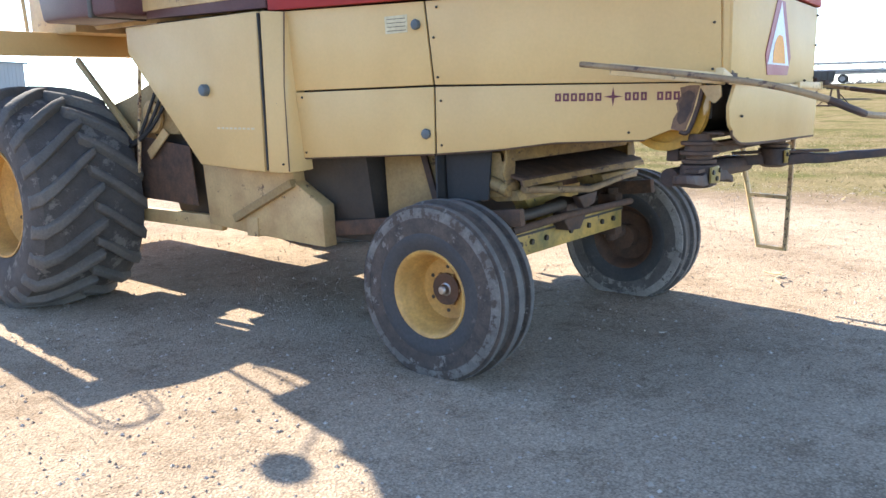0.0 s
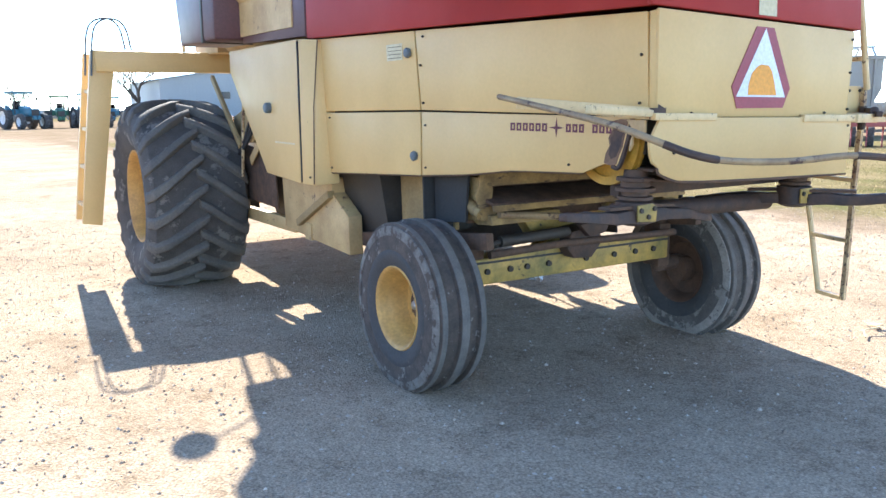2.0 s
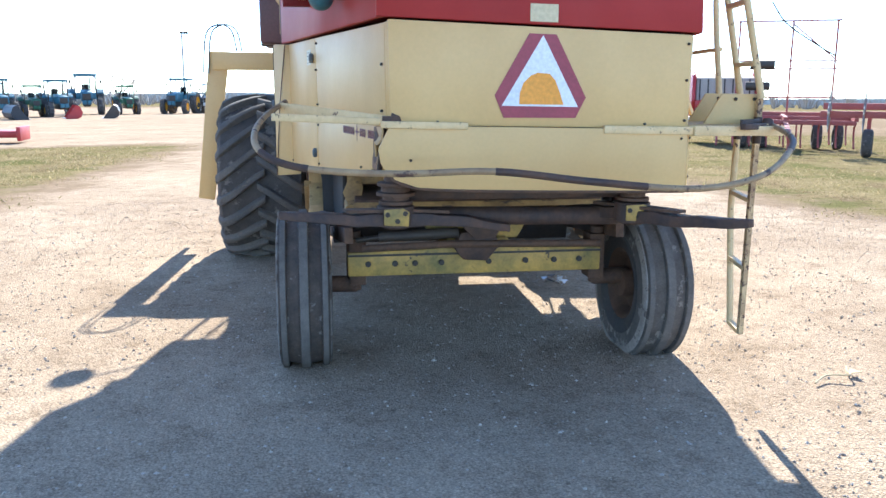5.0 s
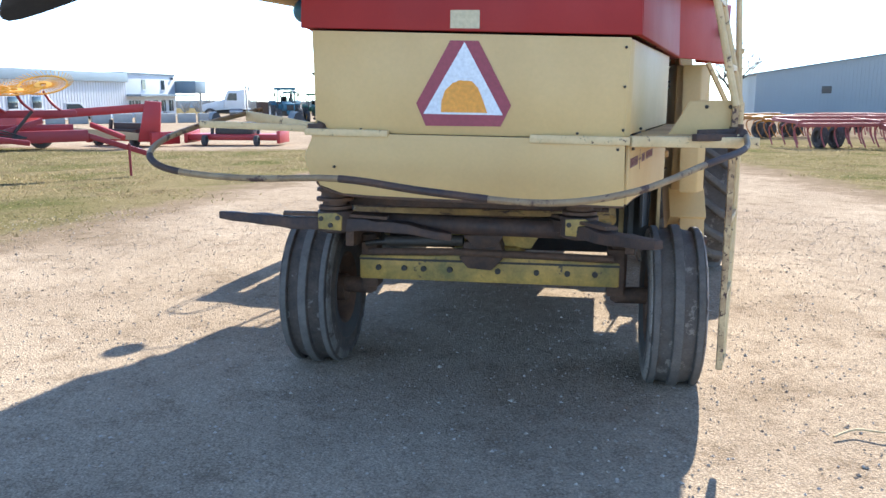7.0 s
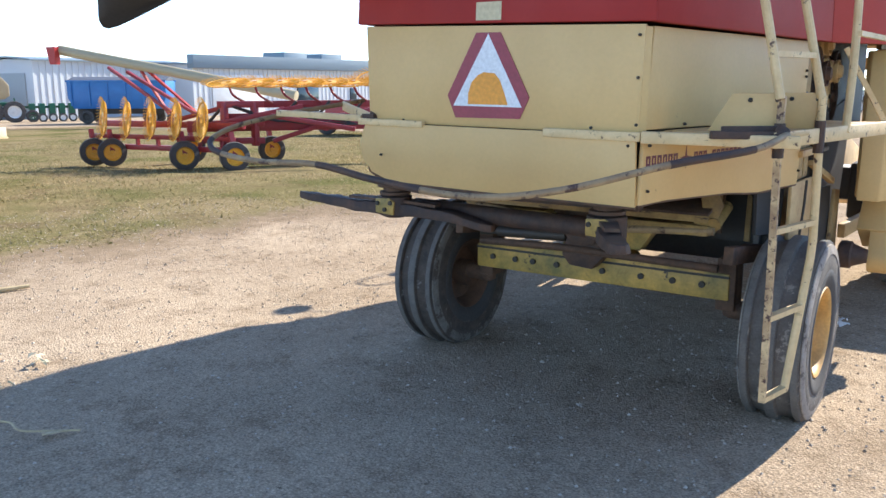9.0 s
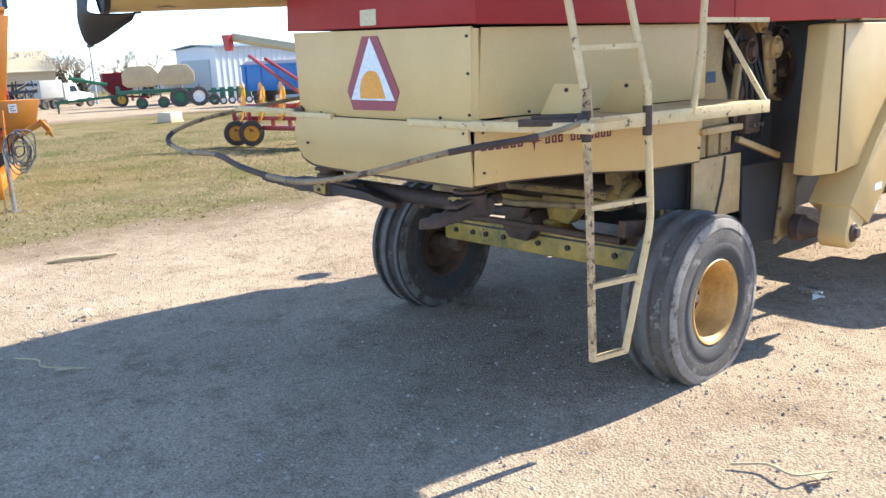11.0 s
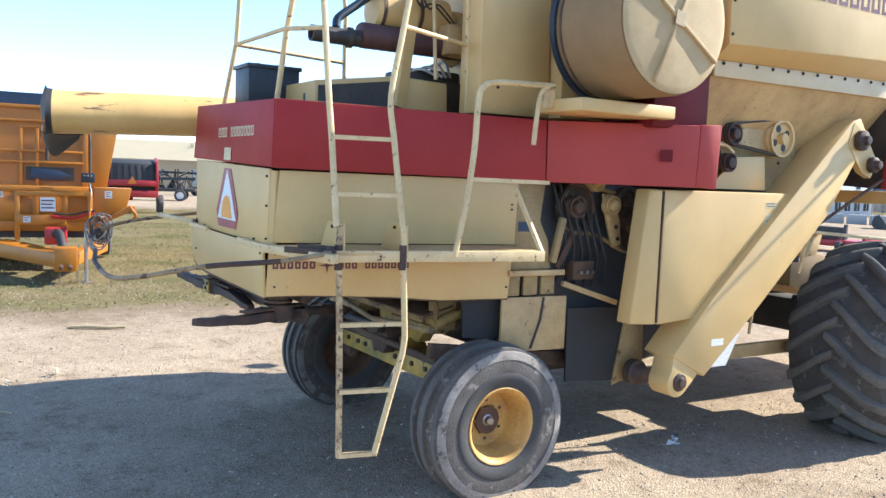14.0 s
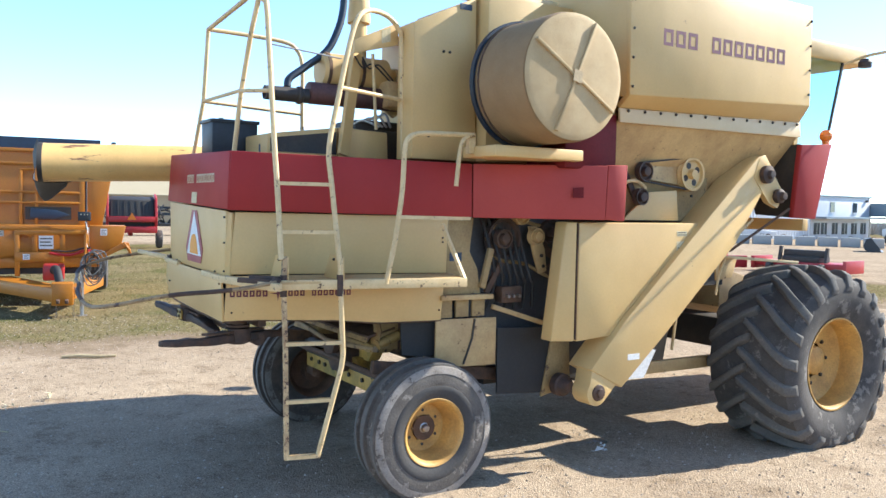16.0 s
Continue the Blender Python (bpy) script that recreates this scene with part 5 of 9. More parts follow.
    for y, z, r, x, mt in ((0.96, 1.705, 0.065, 0.965, CREAM_WORN), (0.70, 1.69, 0.15, 0.90, BURN), (1.20, 1.56, 0.17, 0.90, RUST), (0.66, 1.69, 0.07, 0.96, RUST), (0.84, 1.86, 0.07, 0.93, CREAM_WORN), (1.12, 1.74, 0.09, 0.93, BURN)):
        pulley(y, z, r, x, mt)
    part("belt", Build().tube(curve([(0.93, 0.55, 1.70), (0.93, 0.70, 1.85), (0.93, 0.96, 1.80), (0.93, 1.20, 1.74), (0.93, 1.37, 1.56), (0.93, 1.20, 1.39), (0.93, 0.90, 1.50), (0.93, 0.66, 1.54), (0.93, 0.55, 1.70)]), 0.014, 6), TAN, combine, "pale dusty drive belt")
    # step beam, guard and rod beyond the elevator
    part("cab_step_beam", Build().span((0.30, 4.06, 1.755), (1.10, 4.14, 1.865)), CREAM, combine, "cream cab step beam", 0.006)
    part("lift_rod", Build().tube([(1.28, 2.80, 1.59), (1.45, 3.34, 1.955)], 0.012, 8), RUST, combine, "thin rusty rod")
    part("wheel_guard_bar", Build().bar((1.20, 2.72, 1.545), (1.42, 3.52, 1.49), 0.05, 0.025), CREAM_RAIL, combine, "", 0.004)
    part("guard_bracket", Build().slab([(1.22, 2.70, 1.54), (1.22, 2.98, 1.525), (1.22, 2.92, 1.36), (1.22, 2.72, 1.34)], (-0.02, 0, 0)), CREAM_WORN, combine, "", 0.004)
    part("brake_line", Build().tube(curve([(1.24, 2.80, 1.53), (1.22, 2.76, 1.40), (1.20, 2.74, 1.22)], 3), 0.012, 6), CREAM_RAIL, combine)
    part("data_plate", Build().span((0.9862, 0.20, 1.535), (0.9885, 0.30, 1.595)), BLUE_BAND, combine, "small dark data plate")


flanks()


# grain tank, screen, engine cover and deck things
def upper_works():
    for s in (-1, 1):
        x = s * 1.60
        b = Build().slab([(x, 1.27, 2.72), (x, 3.34, 2.81), (x, 3.32, 3.62), (x, 1.25, 3.62)], (-s * 0.04, 0, 0))
        b.add([(x, 1.27, 2.72), (x, 3.34, 2.81), (x - s * 0.15, 3.43, 2.69), (x - s * 0.15, 1.32, 2.645), (x - s * 0.04, 1.27, 2.74), (x - s * 0.04, 3.34, 2.83), (x - s * 0.19, 3.43, 2.71), (x - s * 0.19, 1.32, 2.665)], [(0, 1, 2, 3), (4, 5, 6, 7), (0, 1, 5, 4), (2, 3, 7, 6), (0, 3, 7, 4), (1, 2, 6, 5)])
        t = part("tank_side", b, CREAM, combine, "pale cream grain tank side", 0.006)
        part("tank_flange", Build().slab([(x - s * 0.145, 1.32, 2.645), (x - s * 0.145, 3.43, 2.69), (x - s * 0.145, 3.45, 2.565), (x - s * 0.145, 1.33, 2.545)], (-s * 0.02, 0, 0)), FLANGE, combine, "bolted pale flange strip", 0.003)
        bolts(combine, [(x - s * 0.142, 1.40 + 0.165 * k, 2.63 + 0.0033 * k) for k in range(13)], (s, 0, 0), 0.012)
        part("tank_floor", Build().slab([(x - s * 0.165, 1.33, 2.56), (x - s * 0.165, 3.44, 2.58), (s * 1.0, 3.3, 1.95), (s * 1.0, 1.4, 1.95)], (-s * 0.03, 0, 0)), CREAM_WORN, combine)
        if s > 0:
            for k in range(11):
                if k != 3:
                    y0, wide, z0, high, q = 1.585 + 0.1295 * k, 0.098, 3.10 + 0.001 * k, 0.118, 0.024
                    for u0, u1, v0, v1 in ((y0, y0 + wide, z0, z0 + q), (y0, y0 + wide, z0 + high - q, z0 + high), (y0, y0 + q, z0 + q, z0 + high - q), (y0 + wide - q, y0 + wide, z0 + q, z0 + high - q)):
                        part("letter_bar", Build().slab([(x + 0.0005, u0, v0), (x + 0.0005, u1, v0), (x + 0.0005, u1, v1), (x + 0.0005, u0, v1)], (0.0015, 0, 0)), PURPLE, t)
            bolts(t, [(x, 1.29, 2.78 + 0.2 * k) for k in range(5)] + [(x, 3.31, 2.9 + 0.2 * k) for k in range(4)], (s, 0, 0), 0.01)
    part("tank_end", Build().slab([(-1.56, 1.28, 2.72), (1.56, 1.28, 2.72), (1.56, 1.26, 3.62), (-1.56, 1.26, 3.62)], (0, 0.03, 0)), CREAM, combine)
    part("tank_end", Build().slab([(-1.56, 3.33, 2.80), (1.56, 3.33, 2.80), (1.56, 3.31, 3.62), (-1.56, 3.31, 3.62)], (0, -0.03, 0)), CREAM, combine)
    part("tank_top", Build().span((-1.56, 1.3, 3.58), (1.56, 3.3, 3.61)), CREAM_WORN, combine)
    part("tank_core", Build().span((-1.2, 1.35, 2.0), (1.0, 3.3, 2.7)), CREAM_WORN, combine)
    # rotary dust screen
    cy, cz, r = 0.63, 2.76, 0.415
    drum = part("dust_screen", Build().lathe([(1.18, 0.3), (1.18, r + 0.01), (1.215, r + 0.012), (1.22, r), (1.70, r), (1.735, r - 0.01), (1.745, r - 0.03), (1.745, 0.001), (1.70, 0.001), (1.70, 0.3)], 64, (0, cy, cz), "x", True), SCREEN, combine, "dusty round rotary dust screen drum")
    face = Build().lathe([(1.7465, r - 0.012), (1.752, r - 0.03), (1.756, r - 0.05), (1.762, 0.10), (1.762, 0.001), (1.7465, 0.001)], 64, (0, cy, cz), "x")
    part("screen_face", face, DRUM_FACE, drum, "pale dusty perforated face")
    part("screen_strap", Build().lathe([(1.195, r + 0.013), (1.195, r + 0.022), (1.235, r + 0.022), (1.235, r + 0.006)], 64, (0, cy, cz), "x", True), HOSE, drum)
    part("screen_band", Build().lathe([(1.26, r), (1.26, r + 0.006), (1.275, r + 0.006), (1.275, r)], 64, (0, cy, cz), "x", True), RUST, drum)
    for a in (66, 148):
        d = Vector((0, math.cos(radians(a)), math.sin(radians(a)))) * (r - 0.03)
        c = Vector((1.762, cy, cz))
        part("cross_rib", Build().bar(c - d, c + d, 0.022, 0.03, (1, 0, 0)), DRUM_FACE, drum, "", 0.006)
    part("centre_plate", Build().slab([(1.778, cy - 0.04, cz - 0.03), (1.778, cy + 0.03, cz - 0.045), (1.778, cy + 0.04, cz + 0.03), (1.778, cy - 0.03, cz + 0.045)], (0.006, 0, 0)), POLY, drum)
    part("screen_sill", Build().span((1.12, 0.20, 2.245), (1.50, 0.95, 2.32)), CREAM, combine, "", 0.01)
    part("screen_skirt", Build().span((0.95, 0.85, 2.2), (1.42, 1.34, 2.60)), RED_DARK, combine, "", 0.02)
    # engine cover
    b = Build().slab([(0.9, -0.07, 2.24), (0.9, 0.46, 2.24), (0.9, 0.44, 3.40), (0.9, -0.07, 3.16)], (-0.22, 0, 0))
    b.span((0.0, 0.16, 2.24), (0.68, 0.46, 3.2))
    part("engine_cover", b, CREAM, combine, "cream sheet radiator cover", 0.01)
    part("cover_top", Build().slab([(0.69, -0.06, 3.12), (0.69, 0.44, 3.36), (0.12, 0.44, 3.36), (0.12, -0.06, 3.12)], (0, 0, 0.02)), CREAM, combine, "", 0.004)
    part("engine_cover", Build().span((0.0, 0.475, 2.24), (1.0, 1.26, 3.42)), CREAM, combine, "", 0.012)
    part("cover_louvre", Build().span((0.9, 0.30, 3.30), (0.905, 0.40, 3.34)), BLUE_BAND, combine)
    bolts(combine, [(0.9, 0.17, 2.99), (0.9, 0.22, 2.99), (0.9, 0.06, 2.40)], (1, 0, 0), 0.01)
    part("cover_roof_rail", Build().tube([(0.86, 0.25, 3.40), (0.86, 1.2, 3.46)], 0.03, 10), CREAM_RAIL, combine)
    # engine and what stands round it
    part("engine_block", Build().span((-0.15, -0.30, 2.24), (0.44, 0.14, 2.46)).span((0.05, -0.26, 2.44), (0.40, 0.12, 2.53)), DARK, combine, "dark oily engine block", 0.02)
    for k in range(4):
        part("injector_line", Build().tube(curve([(0.3 - 0.05 * k, -0.30 + 0.07 * k, 2.44), (0.42, -0.22 + 0.06 * k, 2.52 + 0.02 * k), (0.48, -0.1 + 0.03 * k, 2.48)]), 0.01, 6), STEEL, combine)
    part("air_cleaner", Build().lathe([(-0.50, 0.02), (-0.495, 0.105), (-0.47, 0.125), (-0.30, 0.125), (-0.29, 0.132), (-0.27, 0.132), (-0.26, 0.125), (0.02, 0.125), (0.04, 0.08), (0.12, 0.05), (0.13, 0.002)], 28, (0.30, 0, 2.87), "y"), CREAM, combine, "cream round air cleaner")
    part("intake_elbow", Build().tube(curve([(0.3, 0.03, 2.87), (0.3, 0.12, 2.89), (0.36, 0.14, 2.85), (0.4, 0.12, 2.72)]), 0.05, 12), CREAM_WORN, combine)
    part("muffler", Build().lathe([(-0.62, 0.03), (-0.615, 0.07), (-0.60, 0.078), (0.16, 0.078), (0.17, 0.03)], 24, (0.38, 0, 2.69), "y"), MUFFLER, combine, "brown heat-stained muffler")
    part("exhaust_tip", Build().lathe([(-0.93, 0.035), (-0.93, 0.048), (-0.80, 0.05), (-0.62, 0.05), (-0.62, 0.035)], 20, (0.38, 0, 2.665), "y", True).lathe([(-0.70, 0.05), (-0.69, 0.062), (-0.67, 0.062), (-0.66, 0.05)], 20, (0.38, 0, 2.665), "y"), DARK, combine, "black exhaust tip")
    part("hose", Build().tube(curve([(0.36, -0.76, 2.72), (0.35, -0.74, 2.78), (0.33, -0.62, 2.87), (0.3, -0.45, 3.0), (0.28, -0.36, 3.14), (0.26, -0.30, 3.32), (0.25, -0.28, 3.6)]), 0.026, 12), HOSE, combine, "dark blue flexible hose")
    part("intake_pipe", Build().tube([(0.2, -0.14, 2.9), (0.2, -0.14, 3.26)], 0.06, 18).tube([(0.2, -0.14, 3.26), (0.2, -0.14, 3.30), (0.2, -0.14, 3.62)], [0.085, 0.085, 0.06], 18), CREAM, combine, "cream air intake stack")
    b = Build().slab([(0.70, -0.414, 2.94), (0.70, -0.08, 3.035), (0.70, -0.08, 3.19), (0.70, -0.414, 3.03)], (-0.03, 0, 0))
    part("heat_shield", b, CREAM, combine, "", 0.004)
    part("warning_label", Build().slab([(0.7005, -0.21, 3.03), (0.7005, -0.14, 3.05), (0.7005, -0.14, 3.145), (0.7005, -0.21, 3.12)], (0.001, 0, 0)), LABEL, combine, "faded label with unreadable lines")
    for (p, q, r) in (((0.30, -0.12, 2.80), (0.30, 0.14, 2.62), 0.06), ((0.45, 0.0, 2.66), (0.45, 0.15, 2.66), 0.05)):
        part("manifold_pipe", Build().tube([p, q], r, 14), CREAM_WORN, combine, "dusty cream manifold pipe")
    part("manifold", Build().span((0.30, -0.06, 2.62), (0.52, 0.15, 2.82)), CREAM_WORN, combine, "", 0.03)
    for yy in (-0.46, -0.20):
        part("cleaner_band", Build().lathe([(yy - 0.012, 0.126), (yy - 0.012, 0.131), (yy + 0.012, 0.131), (yy + 0.012, 0.126)], 28, (0.30, 0, 2.87), "y", True), RUST, combine)
    for k in range(2):
        part("wire", Build().tube(curve([(0.55, -0.34 + 0.06 * k, 2.95), (0.52, -0.26 + 0.05 * k, 2.88), (0.48, -0.16 + 0.05 * k, 2.92), (0.5, -0.02 + 0.03 * k, 2.80)], 4), 0.006, 5), RUBBER_SHEET, combine)
    part("cover_strut", Build().bar((0.55, -0.42, 2.26), (0.5, -0.30, 2.98), 0.03, 0.09), CREAM, combine)
    part("throttle_rod", Build().tube([(0.5, -0.95, 2.97), (0.5, -0.42, 2.93)], 0.006, 6), STEEL, combine)
    part("control_rod", Build().tube([(0.55, -0.20, 2.98), (0.56, -0.17, 2.45)], 0.012, 6), CREAM_RAIL, combine)
    bat = part("battery_box", Build().span((-0.2, -1.19, 2.24), (0.06, -0.86, 2.49)), BATTERY, combine, "black plastic battery case", 0.012)
    part("battery_lid", Build().span((-0.21, -1.20, 2.47), (0.07, -0.85, 2.495)), BATTERY, bat, "", 0.004)
    for yy in (-1.1, -0.96):
        part("battery_clamp", Build().span((-0.09, yy, 2.495), (-0.07, yy + 0.03, 2.515)), BOLT, bat)
    tray = part("engine_hatch", Build().slab([(0.5, -0.95, 2.245), (0.5, -0.44, 2.245), (0.5, -0.44, 2.45), (0.5, -0.95, 2.38)], (-0.5, 0, 0)), CREAM, combine, "", 0.008)
    part("hatch_screen", Build().slab([(0.5005, -0.93, 2.262), (0.5005, -0.45, 2.262), (0.5005, -0.45, 2.418), (0.5005, -0.93, 2.352)], (0.004, 0, 0)), DARK, tray, "black screen")
    part("hatch_end", Build().slab([(0.5, -0.43, 2.245), (0.5, -0.036, 2.245), (0.5, -0.045, 2.44), (0.5, -0.425, 2.455)], (-0.3, 0, 0)), CREAM, combine, "", 0.01)
    jug = part("oil_bottle", Build().tube([(0.35, -0.92, 2.235), (0.35, -0.92, 2.31), (0.35, -0.92, 2.335), (0.35, -0.92, 2.36)], [0.035, 0.035, 0.018, 0.016], 12), HOSE, combine, "small dark bottle")
    # unloading auger folded back along the side
    a, e = Vector((-0.98, 1.9, 2.32)), Vector((-1.10, -2.14, 2.185))
    def slanted(b):
        """Cuts the tube's end at a slant."""
        b.v = [(x, y - 0.22 * (x - e.x), z) if y < -2.0 else (x, y, z) for x, y, z in b.v]
        return b
    aug = part("unloading_auger", slanted(Build().tube([a + (e - a) * t for t in (0, 0.3, 0.6, 0.9, 0.985, 1.0)], [0.145, 0.145, 0.145, 0.145, 0.145, 0.148], 36)), AUGER, combine, "cream unloading auger tube, rust scuffed")
    part("auger_mouth", slanted(Build().tube([e + Vector((0, 0.02, 0)), e + Vector((0, -0.006, 0))], [0.142, 0.141], 36)), DARK, aug)
    # rubber flap flaring outwards from the mouth's lower and outer side
    near = curve([(-1.13, -1.93, 2.04), (-1.17, -2.06, 2.035), (-1.20, -2.18, 2.045), (-1.225, -2.17, 2.12), (-1.23, -2.15, 2.22), (-1.20, -2.14, 2.31)], 5)
    far = curve([(-1.22, -1.95, 2.01), (-1.564, -2.055, 1.892), (-1.50, -2.135, 1.995), (-1.44, -2.15, 2.12), (-1.41, -2.165, 2.25), (-1.29, -2.15, 2.36)], 5)
    n, rows = len(near), 5
    verts, faces = [], []
    for thick in (0.0, 0.008):
        for j in range(rows):
            f = j / (rows - 1)
            for p, q in zip(near, far):
                verts.append(Vector(p).lerp(Vector(q), f) + Vector((-thick, 0, 0.02 * math.sin(math.pi * f) + thick)))
    m = rows * n
    for j in range(rows - 1):
        for k in range(n - 1):
            q = (j * n + k, j * n + k + 1, (j + 1) * n + k + 1, (j + 1) * n + k)
            faces += [q, tuple(m + v for v in reversed(q))]
    rim = [k for k in range(n)] + [j * n + n - 1 for j in range(1, rows)] + [(rows - 1) * n + k for k in range(n - 2, -1, -1)] + [j * n for j in range(rows - 2, 0, -1)]
    faces += [(a2, b2, m + b2, m + a2) for a2, b2 in zip(rim, rim[1:] + rim[:1])]
    part("mouth_collar", slanted(Build().lathe([(-0.018, 0.143), (-0.016, 0.152), (0.016, 0.151), (0.02, 0.146)], 36, e, "y", True)), RUBBER_SHEET, aug, "ragged black rubber collar")
    part("rubber_spout", Build().add(verts, faces), RUBBER_SHEET, aug, "black rubber spout flap")
    part("auger_elbow", Build().tube(curve([(-0.98, 1.8, 2.32), (-1.0, 2.1, 2.34), (-1.05, 2.3, 2.5), (-1.1, 2.4, 2.75)]), 0.165, 24), CREAM_WORN, combine)
    part("auger_cradle", Build().span((-1.14, 0.15, 2.08), (-0.78, 0.20, 2.15)).span((-0.84, 0.14, 1.95), (-0.78, 0.21, 2.3)), RED_DARK, combine, "", 0.005)
    part("marker_lamp", Build().lathe([(-0.54, 0.05), (-0.58, 0.062), (-0.61, 0.062), (-0.64, 0.045), (-0.655, 0.02), (-0.657, 0.002)], 18, (-0.93, 0, 2.055), "y"), TEAL, combine, "small green glass lamp")
    # cab
    cab = Build().span((-0.95, 4.05, 3.42), (0.95, 5.25, 3.60))
    part("cab_roof", cab, CREAM, combine, "cream cab roof", 0.03)
    part("cab_floor", Build().span((-1.0, 3.6, 1.95), (1.0, 4.30, 2.3)), CREAM_WORN, combine, "", 0.01)
    for sx in (-0.93, 0.93):
        part("cab_pillar", Build().bar((sx, 4.08, 2.3), (sx, 4.15, 3.42), 0.07, 0.06, (0, 1, 0)), CREAM, combine)
        part("cab_pillar", Build().bar((sx, 4.55, 2.3), (sx, 4.85, 3.42), 0.022, 0.022, (0, 1, 0)), DARK, combine)
        g = part("cab_window", Build().slab([(sx, 4.10, 2.32), (sx, 4.55, 2.32), (sx, 4.84, 3.42), (sx, 4.14, 3.42)], (0.006 * (1 if sx > 0 else -1), 0, 0)), GLASS, combine, "tinted cab side window")
        g.visible_shadow = False
    part("cab_base", Build().span((-0.95, 3.45, 2.2), (0.95, 4.12, 3.3)), CREAM_WORN, combine, "", 0.01)
    part("mirror_arm", Build().tube(curve([(0.95, 4.85, 3.40), (1.15, 4.95, 3.48), (1.6, 5.0, 3.5), (2.1, 5.0, 3.52)]), 0.015, 8), CREAM_RAIL, combine)
    part("work_lamp", Build().lathe([(0, 0.06), (0.05, 0.065), (0.08, 0.04), (0.085, 0.002)], 16, (1.12, 4.92, 3.36), "z"), DARK, combine, "black work lamp")
    # handrail mirror seen by its shadow
    m = part("mirror_head", Build().lathe([(-0.012, 0.10), (0.0, 0.108), (0.012, 0.10)], 24, (-1.68, 3.50, 2.58), "y"), DARK, combine, "round black mirror")
    part("mirror_stem", Build().tube(curve([(-1.68, 3.51, 2.60), (-1.55, 3.6, 2.62), (-1.2, 3.8, 2.6)]), 0.008, 8), CREAM_RAIL, combine)


upper_works()


# ladders, rails and the bent guard
def rails():
    # platform
    p = Build().slab([side(1, -1.14, 1.435, 0.02), side(1, 0.17, 1.435, 0.02), (1.40, 0.07, 1.435), (1.19, -1.16, 1.435)], (0, 0, 0.02))
    part("step_platform", p, CREAM_WORN, combine, "worn cream checker-plate step", 0.003)
    part("platform_edge", Build().bar((1.175, -1.17, 1.43), (1.40, 0.07, 1.43), 0.02, 0.06).bar((1.40, 0.06, 1.43), (1.0, 0.18, 1.43), 0.02, 0.05), CREAM_RAIL, combine, "", 0.003)
    part("rear_angle", Build().bar((0.30, -1.315, 1.442), (0.72, -1.315, 1.435), 0.03, 0.035).bar((0.72, -1.315, 1.435), (1.26, -1.15, 1.425), 0.05, 0.045), CREAM_RAIL, combine, "chipped angle bar", 0.003)
    part("rear_angle", Build().bar((-0.70, -1.315, 1.465), (-0.32, -1.315, 1.458), 0.03, 0.03), CREAM_RAIL, combine, "", 0.003)
    for y in (-1.09, -0.765):
        x = 1.175 + 0.245 * (y + 1.09)
        part("ladder_bracket", Build().slab([(x + 0.01, y + 0.02, 1.45), (x - 0.28, y + 0.02, 1.45), (x - 0.19, y + 0.02, 1.60), (x - 0.0, y + 0.02, 1.60)], (0, 0.012, 0)), CREAM, combine, "hinge gusset", 0.003)
        bolts(combine, [(x - 0.12, y + 0.02, 1.575), (x - 0.02, y + 0.02, 1.575)], (0, -1, 0), 0.009)
    # lower ladder
    lad = part("lower_ladder", Build().tube([(1.174, -1.085, 1.59), (1.172, -1.09, 1.45), (1.176, -1.075, 1.05), (1.18, -1.063, 0.375)], 0.018, 4), RUSTY_RAIL, combine, "chipped rusty cream hanging ladder")
    part("stile", Build().tube([(1.254, -0.762, 1.59), (1.253, -0.757, 1.45), (1.258, -0.735, 1.0), (1.256, -0.745, 0.92), (1.223, -0.88, 0.375)], 0.017, 10), CREAM_RAIL, lad)
    for z, ya, yb in ((1.075, -1.075, -0.737), (0.725, -1.07, -0.79), (0.385, -1.063, -0.88)):
        part("rung", Build().bar((1.434 + 0.24 * ya, ya, z), (1.434 + 0.24 * yb, yb, z), 0.03, 0.022), CREAM_RAIL, lad)
    for q in ((1.173, -1.09), (1.253, -0.76)):
        part("hinge_sleeve", Build().tube([(q[0], q[1], 1.36), (q[0], q[1], 1.49)], 0.021, 10), BURN, lad)
    # upper ladder: stiles become handrails
    up = part("upper_ladder", Build().tube([(1.172, -1.105, 1.58), (1.067, -1.095, 2.03), (1.022, -1.095, 2.227), (0.832, -1.08, 3.08), (0.81, -1.08, 3.16), (0.78, -1.11, 3.2)], 0.017, 10), CREAM_RAIL, combine, "chipped cream boarding ladder")
    part("stile", Build().tube(curve([(1.25, -0.765, 1.58), (1.142, -0.773, 2.043), (1.085, -0.768, 2.262), (1.03, -0.68, 2.6), (0.97, -0.58, 2.95), (0.93, -0.50, 3.13), (0.86, -0.38, 3.2), (0.79, -0.22, 3.20), (0.76, -0.12, 3.14), (0.75, -0.08, 3.05), (0.75, -0.07, 2.7), (0.75, -0.055, 2.26)], 4), 0.017, 10), CREAM_RAIL, up)
    for z, a, b in ((1.745, (1.134, -1.09), (1.208, -0.778)), (2.035, (1.066, -1.095), (1.143, -0.773))):
        part("rung", Build().bar((*a, z), (*b, z), 0.03, 0.022), CREAM_RAIL, up)
    part("mid_rail", Build().tube([(1.02, -0.66, 2.65), (0.75, -0.08, 2.65)], 0.014, 8), CREAM_RAIL, up)
